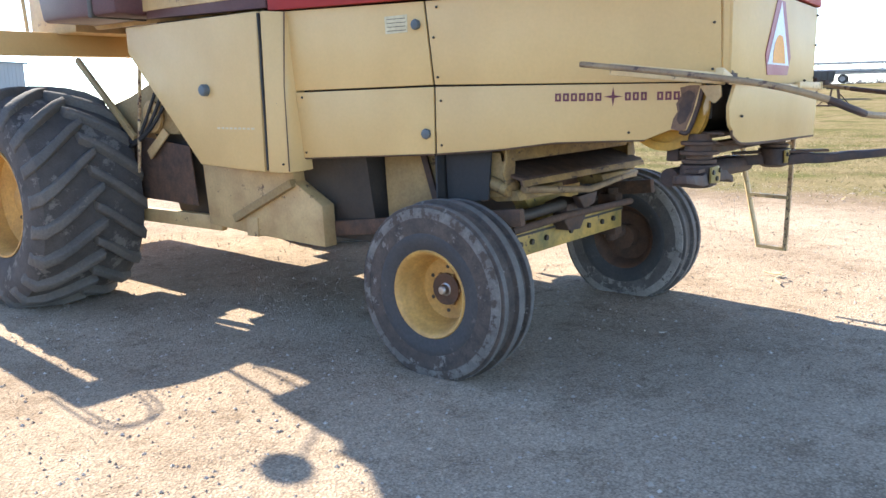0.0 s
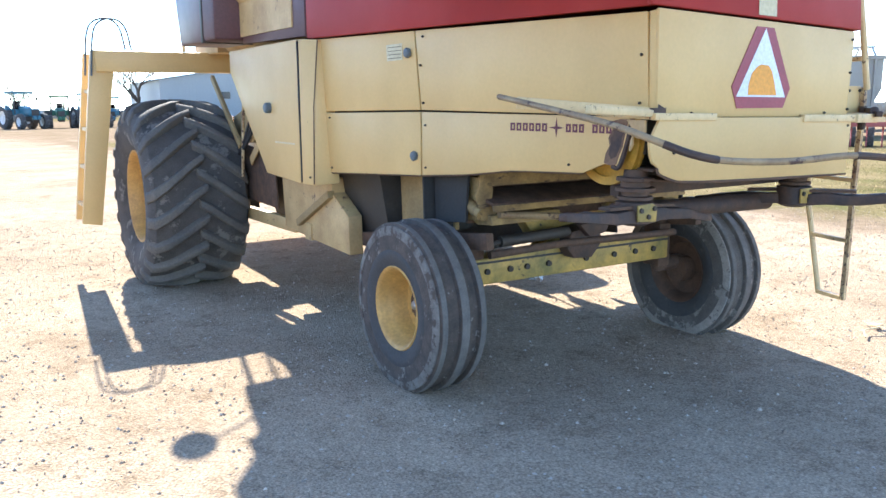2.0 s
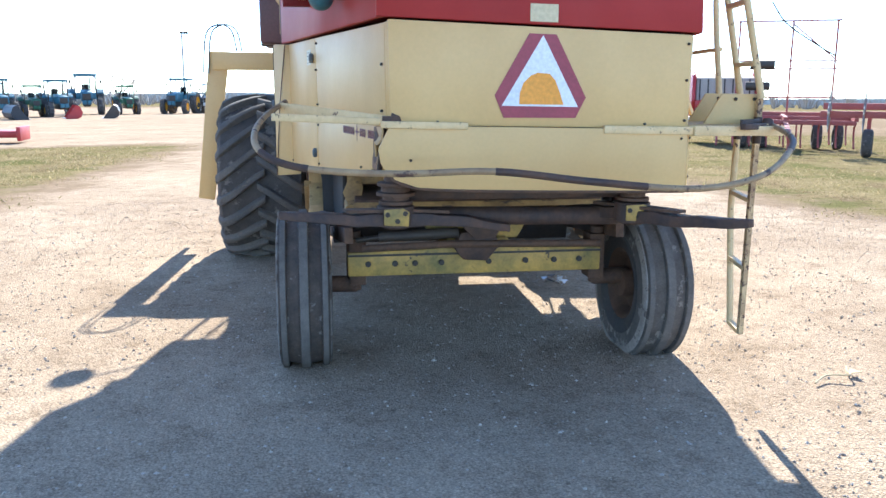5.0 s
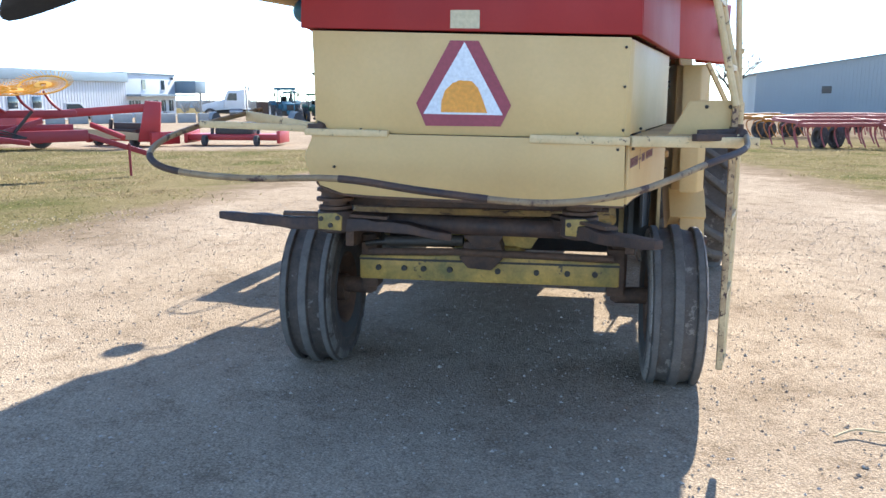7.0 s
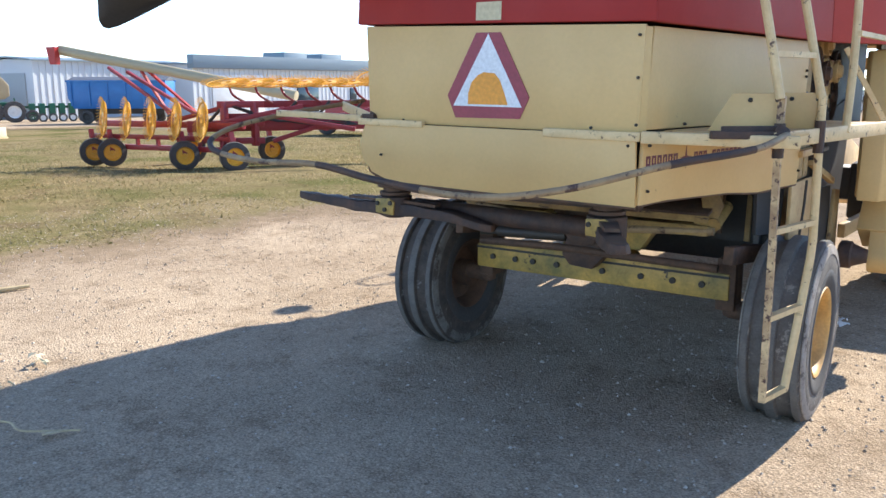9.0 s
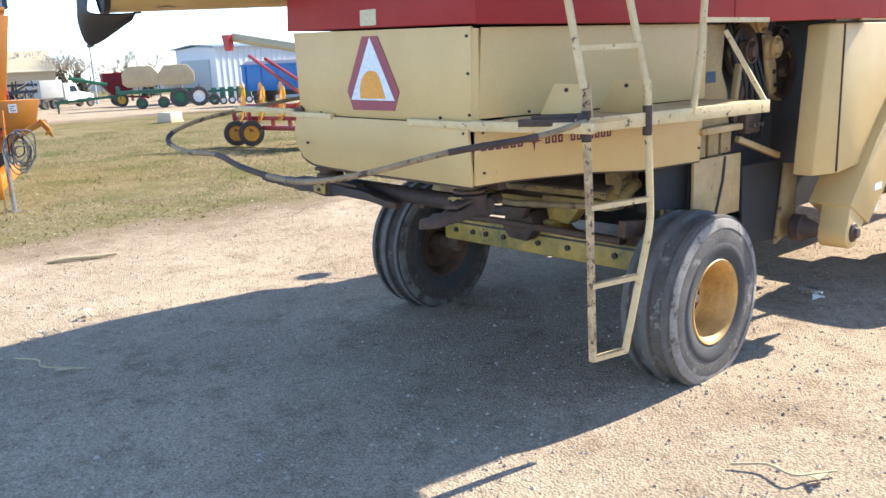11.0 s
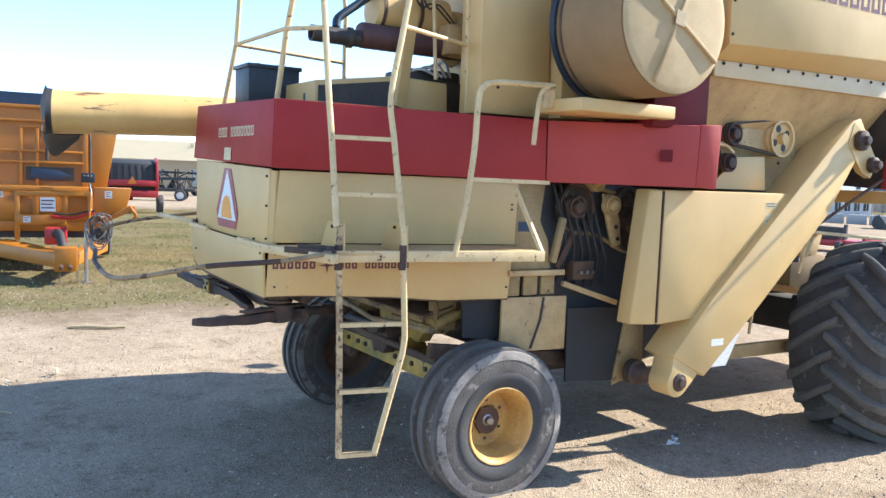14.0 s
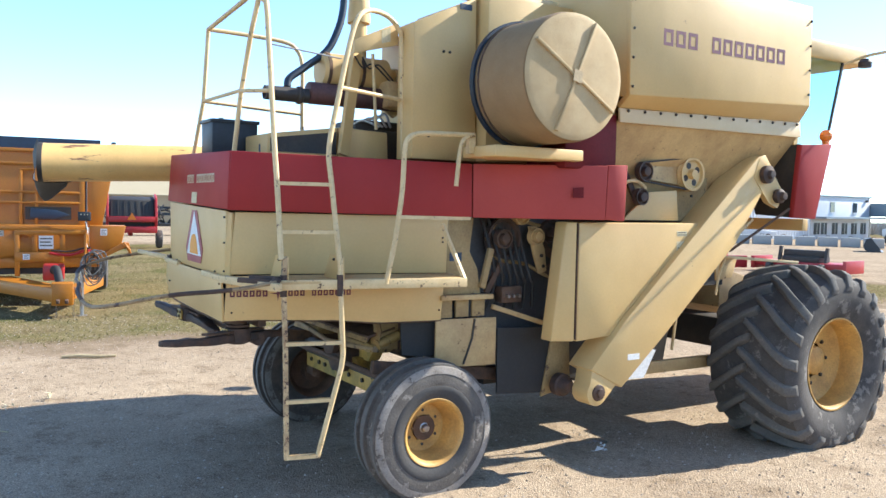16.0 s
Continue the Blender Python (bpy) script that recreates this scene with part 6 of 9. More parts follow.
    # hand hoop beside the platform
    hoop = part("hand_hoop", Build().tube(curve([(1.302, -0.47, 1.43), (1.30, -0.41, 1.70), (1.29, -0.36, 2.0), (1.28, -0.34, 2.26), (1.275, -0.31, 2.34), (1.27, -0.22, 2.375), (1.27, 0.0, 2.385), (1.27, 0.19, 2.39)], 4), 0.017, 10), CREAM_RAIL, combine, "cream hand hoop")
    part("hoop_leg", Build().tube(curve([(1.27, 0.17, 2.388), (1.275, 0.11, 2.36), (1.28, 0.075, 2.28), (1.28, 0.05, 2.05)], 4), 0.015, 10), CREAM_RAIL, hoop)
    part("hoop_foot", Build().span((1.22, 0.16, 2.27), (1.26, 0.21, 2.40)), CREAM_RAIL, hoop)
    part("hoop_bar", Build().bar((1.31, -0.40, 1.845), (1.36, 0.11, 1.84), 0.02, 0.022), CREAM_RAIL, hoop)
    part("hoop_brace", Build().bar((1.20, -0.0, 1.80), (1.395, 0.06, 1.44), 0.022, 0.022), CREAM_RAIL, hoop)
    # rails round the engine deck
    rail = part("deck_rail", Build().tube([(-0.52, -1.16, 2.25), (-0.40, -1.12, 2.66), (-0.42, -1.08, 3.2)], 0.016, 10), CREAM_RAIL, combine, "cream pipe rail round the deck")
    part("post", Build().tube([(0.48, -1.17, 2.24), (0.58, -1.16, 2.62), (0.72, -1.14, 3.0), (0.80, -1.12, 3.2)], 0.016, 10), CREAM_RAIL, rail)
    part("top_rail", Build().tube([(-0.42, -1.08, 3.2), (0.70, -1.13, 3.225), (0.76, -1.125, 3.22), (0.80, -1.10, 3.19)], 0.016, 10), CREAM_RAIL, rail)
    part("mid_rail", Build().tube([(-0.40, -1.12, 2.66), (0.58, -1.17, 2.63), (0.94, -1.10, 2.60)], 0.013, 8), CREAM_RAIL, rail)
    part("side_rail", Build().tube(curve([(-0.42, -1.08, 3.2), (-0.44, -0.8, 3.2), (-0.45, -0.5, 3.19), (-0.45, -0.38, 3.15), (-0.45, -0.32, 3.03), (-0.45, -0.315, 2.7), (-0.45, -0.31, 2.26)], 5), 0.016, 10), CREAM_RAIL, rail)
    part("side_mid_rail", Build().tube([(-0.40, -1.12, 2.66), (-0.45, -0.32, 2.63)], 0.013, 8), CREAM_RAIL, rail)
    # bent guard pipe
    path = curve([(-1.113, -0.80, 1.55), (-1.184, -1.25, 1.499), (-1.208, -1.606, 1.449), (-1.185, -1.80, 1.398), (-1.10, -1.885, 1.355), (-0.945, -1.915, 1.329), (-0.684, -1.959, 1.32), (-0.345, -1.99, 1.328), (0.004, -2.045, 1.293), (0.401, -2.04, 1.262), (0.706, -1.955, 1.297), (0.973, -1.702, 1.373), (1.164, -1.395, 1.412), (1.215, -1.15, 1.452)], 6)
    part("guard_pipe", Build().tube(path, 0.0125, 10), PIPE, combine, "bent guard pipe, chipped, with dark and shadowed stretches")
    # Dark stretches of the pipe; the middle one is a painted thin shadow.
    for i, j in ((19, 29), (42, 52), (66, 73)):
        part("dark_sleeve", Build().tube(path[i:j], 0.0138, 10), BURN, combine)
    part("scorched_clamp", Build().bar((0.98, -1.30, 1.452), (1.20, -1.13, 1.447), 0.03, 0.03).tube([(1.18, -1.16, 1.425), (1.20, -1.135, 1.475)], 0.026, 10).bar((1.0, -1.24, 1.462), (1.17, -1.11, 1.462), 0.012, 0.04), BURN, combine, "scorched pipe clamp", 0.004)
    part("guard_strap", Build().bar((-0.66, -1.27, 1.475), (-1.13, -0.95, 1.525), 0.012, 0.05), CREAM_RAIL, combine, "cream flat strap", 0.003)
    part("guard_strap", Build().bar((-0.70, -1.30, 1.478), (-1.15, -1.42, 1.50), 0.03, 0.03), CREAM_RAIL, combine, "", 0.003)
    part("scorched_joint", Build().span((-0.69, -1.31, 1.455), (-0.62, -1.285, 1.50)), BURN, combine)
    # cab ladder on the far flank
    y = 3.95
    arm = Build().span((-1.97, y - 0.06, 1.785), (-0.3, y + 0.06, 1.965))
    part("cab_platform", arm, CREAM, combine, "cream cab platform beam", 0.012)
    cl = part("cab_ladder", Build().slab([(-2.00, y - 0.03, 1.97), (-1.81, y - 0.03, 1.97), (-1.83, y - 0.03, 1.75), (-2.015, y - 0.03, 0.45), (-2.175, y - 0.03, 0.475)], (0, 0.06, 0)), CREAM, combine, "folded cream cab ladder", 0.006)
    part("stile", Build().bar((-1.98, y + 0.36, 1.95), (-2.15, y + 0.36, 0.47), 0.06, 0.05), CREAM, cl)
    for k in range(4):
        part("rung", Build().bar((-2.0 - 0.042 * k, y, 1.62 - 0.33 * k), (-2.0 - 0.042 * k, y + 0.36, 1.62 - 0.33 * k), 0.05, 0.03), CREAM_RAIL, cl)
    for dx in (0, 0.05):
        part("grab_loop", Build().tube(curve([(-2.06 + dx, y - 0.05, 1.75), (-2.03 + dx, y - 0.06, 2.08), (-1.97 + dx, y - 0.06, 2.2), (-1.85 + dx, y - 0.06, 2.23), (-1.76 + dx, y - 0.06, 2.16), (-1.72 + dx, y - 0.06, 1.97)], 4), 0.008, 8), KNOB, cl)
    for x in (-1.2,):
        part("cab_handrail", Build().tube([(x, y, 1.97), (x - 0.05, y, 3.0)], 0.016, 8), CREAM_RAIL, combine)


rails()


# ---- other machines in the yard ----
def wheel(parent, c, r, w, rim_mat, turn=0.0, lugs=0):
    """A tyre with a painted rim; the axle lies along local y before the turn."""
    at = pose(*c, 0, 0, turn)
    t = part("wheel", Build().lathe([(-w / 2, r * 0.6), (-w * 0.52, r * 0.8), (-w * 0.42, r * 0.96), (-w * 0.2, r), (w * 0.2, r), (w * 0.42, r * 0.96), (w * 0.52, r * 0.8), (w / 2, r * 0.6)], 28, (0, 0, 0), "y", True), TYRE, parent, at=at)
    part("rim", Build().lathe([(-w * 0.46, r * 0.61), (-w * 0.40, r * 0.57), (-w * 0.12, r * 0.5), (-w * 0.12, r * 0.18), (-w * 0.3, r * 0.15), (-w * 0.3, 0.002), (w * 0.3, 0.002), (w * 0.3, r * 0.15), (w * 0.12, r * 0.18), (w * 0.12, r * 0.5), (w * 0.40, r * 0.57), (w * 0.46, r * 0.61)], 24, (0, 0, 0), "y", True), rim_mat, t)
    if lugs:
        b = Build()
        for k in range(lugs):
            a = 2 * math.pi * k / lugs
            for s in (-1, 1):
                p = Vector((r * 1.0 * math.cos(a), s * w * 0.05, r * 1.0 * math.sin(a)))
                q = Vector((r * 0.99 * math.cos(a + 0.22), s * w * 0.46, r * 0.99 * math.sin(a + 0.22)))
                b.bar(p, q, 0.05, 0.05, p.normalized())
        part("tread", b, LUG, t)
    return t


def tractor(x, y, turn, mat, label, size=1.0, rim_mat=None, group="tractors in the yard"):
    """Faces local +x."""
    t = thing("tractor", label, "tractor", spot(x, y, turn) @ Matrix.Diagonal((size, size, size, 1)), group)
    rim_mat = rim_mat or WHITE
    part("hood", Build().slab([(0.3, -0.38, 1.0), (2.1, -0.34, 1.0), (2.25, -0.32, 1.2), (2.15, -0.34, 1.62), (0.3, -0.38, 1.8)], (0, 0.74, 0)), mat, t, "", 0.05)
    part("chassis", Build().span((-1.0, -0.25, 0.6), (2.2, 0.25, 1.02)), DARK, t, "", 0.03)
    part("grille", Build().span((2.15, -0.28, 1.08), (2.27, 0.28, 1.52)), DARK, t)
    part("cab_roof", Build().span((-1.05, -0.8, 2.75), (0.55, 0.8, 2.95)), mat, t, "", 0.06)
    for px, py in ((-0.95, -0.72), (-0.95, 0.72), (0.42, -0.72), (0.42, 0.72)):
        part("cab_post", Build().bar((px, py, 1.2), (px, py, 2.76), 0.07, 0.07, (0, 1, 0)), DARK, t)
    for s in (-1, 1):
        part("cab_window", Build().span((-0.92, s * 0.72 - 0.01, 1.55), (0.40, s * 0.72 + 0.01, 2.74)), CLEAR, t)
        part("fender", Build().slab([(-1.4, s * 0.75, 1.35), (-1.15, s * 0.75, 1.75), (-0.6, s * 0.75, 1.86), (0.0, s * 0.75, 1.6), (0.05, s * 0.75, 1.5), (-0.6, s * 0.75, 1.76), (-1.1, s * 0.75, 1.65)], (0, s * 0.5, 0)), mat, t)
        wheel(t, (-0.65, s * 1.0, 0.9), 0.9, 0.5, rim_mat, 0, 18)
        wheel(t, (1.65, s * 0.9, 0.6), 0.6, 0.38, rim_mat, 0, 14)
    for px in (-0.95, 0.42):
        part("cab_window", Build().span((px - 0.01, -0.7, 1.5), (px + 0.01, 0.7, 2.74)), CLEAR, t)
    part("cab_floor", Build().span((-1.0, -0.75, 1.1), (0.45, 0.75, 1.56)), mat, t, "", 0.03)
    part("exhaust", Build().tube([(0.75, 0.3, 1.7), (0.75, 0.3, 2.7)], 0.05, 10), DARK, t)
    part("driver_seat", Build().span((-0.7, -0.28, 1.5), (-0.25, 0.28, 1.7)).slab([(-0.72, -0.26, 1.68), (-0.60, -0.26, 1.68), (-0.68, -0.26, 2.2), (-0.78, -0.26, 2.2)], (0, 0.52, 0)), DARK, t, "", 0.03)
    part("steering_wheel", Build().lathe([(-0.012, 0.17), (-0.012, 0.20), (0.012, 0.20), (0.012, 0.17)], 16, (0.12, 0, 1.9), "x", True).tube([(0.12, 0, 1.9), (0.35, 0, 1.5)], 0.03, 8), DARK, t)
    for s in (-1, 1):
        part("work_lamp", Build().span((0.5, s * 0.6 - 0.08, 2.62), (0.6, s * 0.6 + 0.08, 2.74)), SIGN_WHITE, t)
        part("mirror", Build().span((0.52, s * 1.02 - 0.07, 2.2), (0.56, s * 1.02 + 0.07, 2.5)).bar((0.45, s * 0.75, 2.6), (0.54, s * 1.0, 2.45), 0.03, 0.03), DARK, t)
        part("front_weight", Build().span((2.25, s * 0.16 - 0.14, 0.75), (2.5, s * 0.16 + 0.14, 1.05)), mat, t, "", 0.03)
    return t


tractor(-24.5, 62.5, -60, TEAL, "teal tractor with a cab and white rims")
tractor(-22.9, 65.5, -65, GREEN, "green tractor with a cab parked in a row", 0.85, YELLOW)
tractor(-21.2, 66.0, -62, TEAL, "teal tractor with a cab and white rims")
tractor(-21.5, 76.0, -75, TEAL, "tall teal tractor with a cab", 1.25)
tractor(-18.0, 76.0, -70, GREEN, "green tractor with yellow rims", 0.9, YELLOW)
tractor(-40.0, 106.0, -80, TEAL, "teal tractor with a cab beside the road", 1.15)
tractor(-13.5, 79.0, -100, TEAL, "teal tractor with a dark cab", 1.15, YELLOW)
tractor(-11.0, 82.0, -95, WHITE_WALL, "pale grey tractor with a dark cab", 1.0)
for px, py, tt, mt, sz in ((4.2, 80.5, -70, TEAL, 1.15), (7.6, 82.0, -95, GREEN, 1.05), (10.0, 80.0, -80, TEAL, 1.1), (12.4, 83.0, -100, TEAL, 1.0)):
    tractor(px, py, tt, mt, "dull teal tractor with a tall glazed cab" if mt is TEAL else "green tractor with yellow rims and glazed cab", sz, YELLOW if mt is GREEN else None)


def truck(x, y, turn, label, box=False, size=1.0):
    """A conventional road tractor facing local +x."""
    t = thing("road_truck", label, "truck", spot(x, y, turn) @ Matrix.Diagonal((size, size, size, 1)))
    part("hood", Build().slab([(1.2, -0.85, 0.9), (3.3, -0.75, 0.7), (3.35, -0.72, 1.35), (1.2, -0.85, 1.85)], (0, 1.65, 0)), WHITE, t, "", 0.08)
    cab = part("cab", Build().slab([(-0.6, -1.05, 0.9), (1.25, -1.05, 0.9), (1.25, -1.05, 1.85), (0.95, -1.05, 2.65), (-0.6, -1.05, 2.75)], (0, 2.1, 0)), WHITE, t, "", 0.06)
    for s in (-1, 1):
        part("window", Build().slab([(0.1, s * 1.056, 1.75), (1.05, s * 1.056, 1.75), (0.8, s * 1.056, 2.4), (0.1, s * 1.056, 2.4)], (0, s * 0.008, 0)), WINDOW, cab)
        for px in (2.6, -2.0, -3.2):
            wheel(t, (px, s * 0.95, 0.52), 0.52, 0.3 if px > 0 else 0.5, STEEL)
        part("stack", Build().tube([(-0.75, s * 0.9, 1.0), (-0.75, s * 0.9, 3.1)], 0.07, 10), STEEL, t)
        part("fuel_tank", Build().lathe([(-0.4, 0.02), (-0.4, 0.3), (0.8, 0.3), (0.8, 0.02)], 16, (0, s * 0.95, 0.7), "x"), STEEL, t)
    part("windscreen", Build().slab([(1.262, -0.9, 1.88), (1.262, 0.9, 1.88), (1.0, 0.85, 2.6), (1.0, -0.85, 2.6)], (0.01, 0, 0.004)), WINDOW, cab)
    part("frame", Build().span((-4.0, -0.45, 0.55), (3.0, 0.45, 0.9)), DARK, t, "", 0.03)
    if box:
        part("cargo_box", Build().span((-3.6, -1.2, 1.2), (-0.9, 1.2, 3.1)), CONCRETE, t, "dull silver box body", 0.04)
    return t


truck(-36.2, 80.0, 195, "white road tractor parked by other machines", False, 1.15)
truck(-73.6, 21.8, 108, "white road truck with a silver box body", True, 0.8)


def car(x, y, turn):
    t = thing("pickup_truck", "white pickup truck parked by the white building", "pickup", spot(x, y, turn))
    part("body", Build().slab([(-2.7, -0.95, 0.45), (2.6, -0.95, 0.45), (2.65, -0.95, 0.95), (1.2, -0.95, 1.1), (0.6, -0.95, 1.8), (-0.9, -0.95, 1.8), (-1.0, -0.95, 1.15), (-2.7, -0.95, 1.12)], (0, 1.9, 0)), WHITE, t, "", 0.06)
    for s in (-1, 1):
        part("window", Build().slab([(-0.8, s * 0.956, 1.18), (0.95, s * 0.956, 1.18), (0.5, s * 0.956, 1.7), (-0.8, s * 0.956, 1.7)], (0, s * 0.008, 0)), WINDOW, t)
        for px in (-1.7, 1.75):
            wheel(t, (px, s * 0.85, 0.38), 0.38, 0.26, STEEL)


car(-52.0, 74.0, 40)
car(-63.0, 140.0, 20)


def baler(x, y, turn, label):
    """A round baler; its rear faces local +x."""
    t = thing("round_baler", label, "baler", spot(x, y, turn))
    cover = WEATHERED if x > 0 else RUBBER_SHEET
    part("side_shield", Build().slab([(-1.4, -1.1, 0.7), (1.0, -1.1, 0.75), (1.25, -1.1, 1.5), (1.0, -1.1, 2.35), (0.0, -1.1, 2.55), (-1.0, -1.1, 2.2), (-1.5, -1.1, 1.4)], (0, 0.12, 0)), MACHINE_RED, t, "", 0.03)
    part("side_shield", Build().slab([(-1.4, 0.98, 0.7), (1.0, 0.98, 0.75), (1.25, 0.98, 1.5), (1.0, 0.98, 2.35), (0.0, 0.98, 2.55), (-1.0, 0.98, 2.2), (-1.5, 0.98, 1.4)], (0, 0.12, 0)), MACHINE_RED, t, "", 0.03)
    part("bale_belt", Build().slab([(-1.2, -0.95, 0.8), (0.9, -0.95, 0.8), (1.12, -0.95, 1.5), (0.9, -0.95, 2.25), (0.0, -0.95, 2.42), (-1.0, -0.95, 2.1)], (0, 1.9, 0)), cover, t, "grey sheet cover" if x > 0 else "black bale belts", 0.02)
    for k in range(7):
        part("belt_edge", Build().slab([(1.125, -0.86 + 0.27 * k, 1.5), (1.125, -0.82 + 0.27 * k, 1.5), (0.925, -0.82 + 0.27 * k, 2.22), (0.925, -0.86 + 0.27 * k, 2.22)], (0.012, 0, 0.004)), DARK, t)
    part("gate_bar", Build().span((1.05, -1.0, 1.25), (1.3, 1.0, 1.5)), MACHINE_RED, t, "", 0.02)
    part("gate_bar", Build().span((0.9, -1.05, 0.75), (1.2, 1.05, 1.05)), MACHINE_RED, t, "", 0.02)
    part("warning_triangle", Build().slab([(1.31, -0.2, 1.35), (1.31, 0.2, 1.35), (1.31, 0.0, 1.68)], (0.01, 0, 0)), AMBER, t, "orange warning triangle")
    for s in (-1, 1):
        wheel(t, (-0.2, s * 1.25, 0.42), 0.42, 0.3, WHITE)
    part("drawbar", Build().bar((-1.2, 0, 0.6), (-3.2, 0, 0.5), 0.2, 0.15), MACHINE_RED, t)
    return t


baler(-34.2, 5.2, -10, "red round baler with black belts on grass")
baler(13.4, 22.6, -112, "red round baler with a grey sheet cover")


def wheel_rake():
    t = thing("wheel_rake", "red folding hay rake with yellow finger wheels on grass", "hay rake", spot(-13.84, 6.76) @ Matrix.Diagonal((0.93, 0.93, 0.93, 1)))
    P = lambda x, y, z: (x + 15.0, y - 7.6, z)
    for y, z, w in ((6.75, 0.45, 0.12), (6.70, 0.70, 0.10), (7.0, 0.98, 0.14)):
        part("lower_bar", Build().bar(P(-16.4, y + 0.33, z), P(-12.2, y + 1.15, z), w, w), RAKE_RED, t, "", 0.01)
    for k in range(7):
        part("bar_tie", Build().bar(P(-16.2 + 0.6 * k, 7.12 + 0.12 * k, 0.42), P(-16.2 + 0.6 * k, 7.12 + 0.12 * k, 0.74), 0.06, 0.08, (0, 1, 0)), RAKE_RED, t)
    part("upper_bar", Build().bar(P(-13.8, 8.75, 1.42), P(-10.9, 12.2, 1.42), 0.16, 0.16), RAKE_RED, t, "", 0.01)
    part("upper_bar", Build().bar(P(-13.4, 8.5, 1.15), P(-10.8, 11.9, 1.12), 0.12, 0.14), RAKE_RED, t, "", 0.01)
    part("centre_beam", Build().bar(P(-13.6, 7.7, 0.95), P(-10.4, 11.8, 0.95), 0.22, 0.25), RAKE_RED, t, "", 0.01)
    for dx, dy in ((0, 0), (0.45, 0.5)):
        part("tower_post", Build().bar(P(-12.9 + dx, 8.2 + dy, 0.5), P(-12.9 + dx, 8.2 + dy, 1.5), 0.14, 0.14, (0, 1, 0)), RAKE_RED, t, "", 0.01)
    for z in (0.62, 1.02, 1.44):
        part("tower_link", Build().bar(P(-13.0, 8.1, z), P(-12.3, 8.85, z), 0.1, 0.14), RAKE_RED, t, "", 0.01)
    for a, c in (((-13.0, 7.9, 1.0), (-11.6, 9.4, 1.4)), ((-13.2, 7.8, 0.6), (-12.0, 9.2, 1.35)), ((-14.6, 7.6, 0.95), (-12.9, 8.3, 1.4)), ((-12.2, 9.0, 0.6), (-10.9, 11.0, 1.3)), ((-11.8, 8.6, 1.2), (-10.2, 9.6, 0.9))):
        part("frame_brace", Build().bar(P(*a), P(*c), 0.08, 0.1), RAKE_RED, t, "", 0.008)
    for k in range(5):
        part("lift_cylinder", Build().tube([P(-13.2 + 0.5 * k, 8.0 + 0.62 * k, 1.05), P(-12.9 + 0.5 * k, 8.3 + 0.6 * k, 1.5)], 0.035, 8), DARK, t)
    part("brace", Build().bar(P(-16.3, 7.6, 2.3), P(-14.2, 8.0, 1.1), 0.07, 0.07).bar(P(-16.0, 7.9, 2.2), P(-13.6, 8.2, 1.1), 0.07, 0.07), RAKE_RED, t)

    def finger_wheel(c, tilt, turn, r=0.62):
        b = Build()
        w = part("finger_wheel", Build().lathe([(-0.012, r * 0.74), (-0.012, r * 0.80), (0.012, r * 0.80), (0.012, r * 0.74)], 32, (0, 0, 0), "z", True), YELLOW, t, "yellow finger wheel", at=pose(*P(*c)) @ pose(0, 0, 0, 0, 0, turn) @ pose(0, 0, 0, tilt, 0, 0))
        for k in range(40):
            a = 2 * math.pi * k / 40
            q = a + 0.12
            b.tube([(r * 0.27 * math.cos(a - 0.05), r * 0.27 * math.sin(a - 0.05), 0), (r * 0.8 * math.cos(a), r * 0.8 * math.sin(a), 0.01), (r * math.cos(q), r * math.sin(q), 0.07)], 0.007, 4)
        tagged(part("tine_ring", b, YELLOW, w), kind="stuff")
        part("hub_plate", Build().lathe([(-0.02, r * 0.12), (-0.02, r * 0.30), (0.012, r * 0.28), (0.02, r * 0.12)], 24, (0, 0, 0), "z", True), YELLOW, w)
        return w
    for k in range(5):
        finger_wheel((-12.75 - 0.71 * k, 7.45 - 0.14 * k, 1.12), 84, -22, 0.5)
    for k in range(7):
        f = k / 6
        x, y = -13.4 + 2.1 * f, 8.8 + 2.9 * f
        finger_wheel((x, y, 1.93 + (0.12 if k == 6 else 0)), 12 if k < 6 else 24, 20, 0.64)
        part("wheel_arm", Build().tube(curve([P(x, y, 1.9), P(x + 0.25, y - 0.1, 1.65), P(x + 0.2, y + 0.35, 1.45)], 4), 0.03, 8), RAKE_RED, t)
    for c in ((-16.0, 6.85), (-15.5, 7.0), (-13.3, 7.35), (-12.1, 7.75), (-14.6, 8.6), (-13.0, 9.7)):
        wheel(t, P(c[0], c[1], 0.33), 0.33, 0.22, YELLOW, 60)
        part("wheel_leg", Build().bar(P(c[0], c[1], 0.35), P(c[0] - 0.15, c[1] + 0.05, 0.85), 0.1, 0.1), RAKE_RED, t)
    for k in range(4):
        part("hydraulic_hose", Build().tube(curve([P(-12.8 + 0.05 * k, 8.3, 1.4), P(-12.0, 9.0 + 0.1 * k, 1.05), P(-11.4, 9.8, 1.2 - 0.08 * k), P(-11.0, 10.6, 0.95)], 4), 0.015, 5), RUBBER_SHEET, t)
    part("drawbar", Build().bar(P(-10.4, 11.8, 0.95), P(-9.4, 12.6, 0.5), 0.1, 0.12), RAKE_RED, t, "", 0.01)
    part("hitch_jack", Build().tube([P(-9.7, 12.3, 0.75), P(-9.7, 12.3, 0.0)], 0.03, 8), RAKE_RED, t)


wheel_rake()


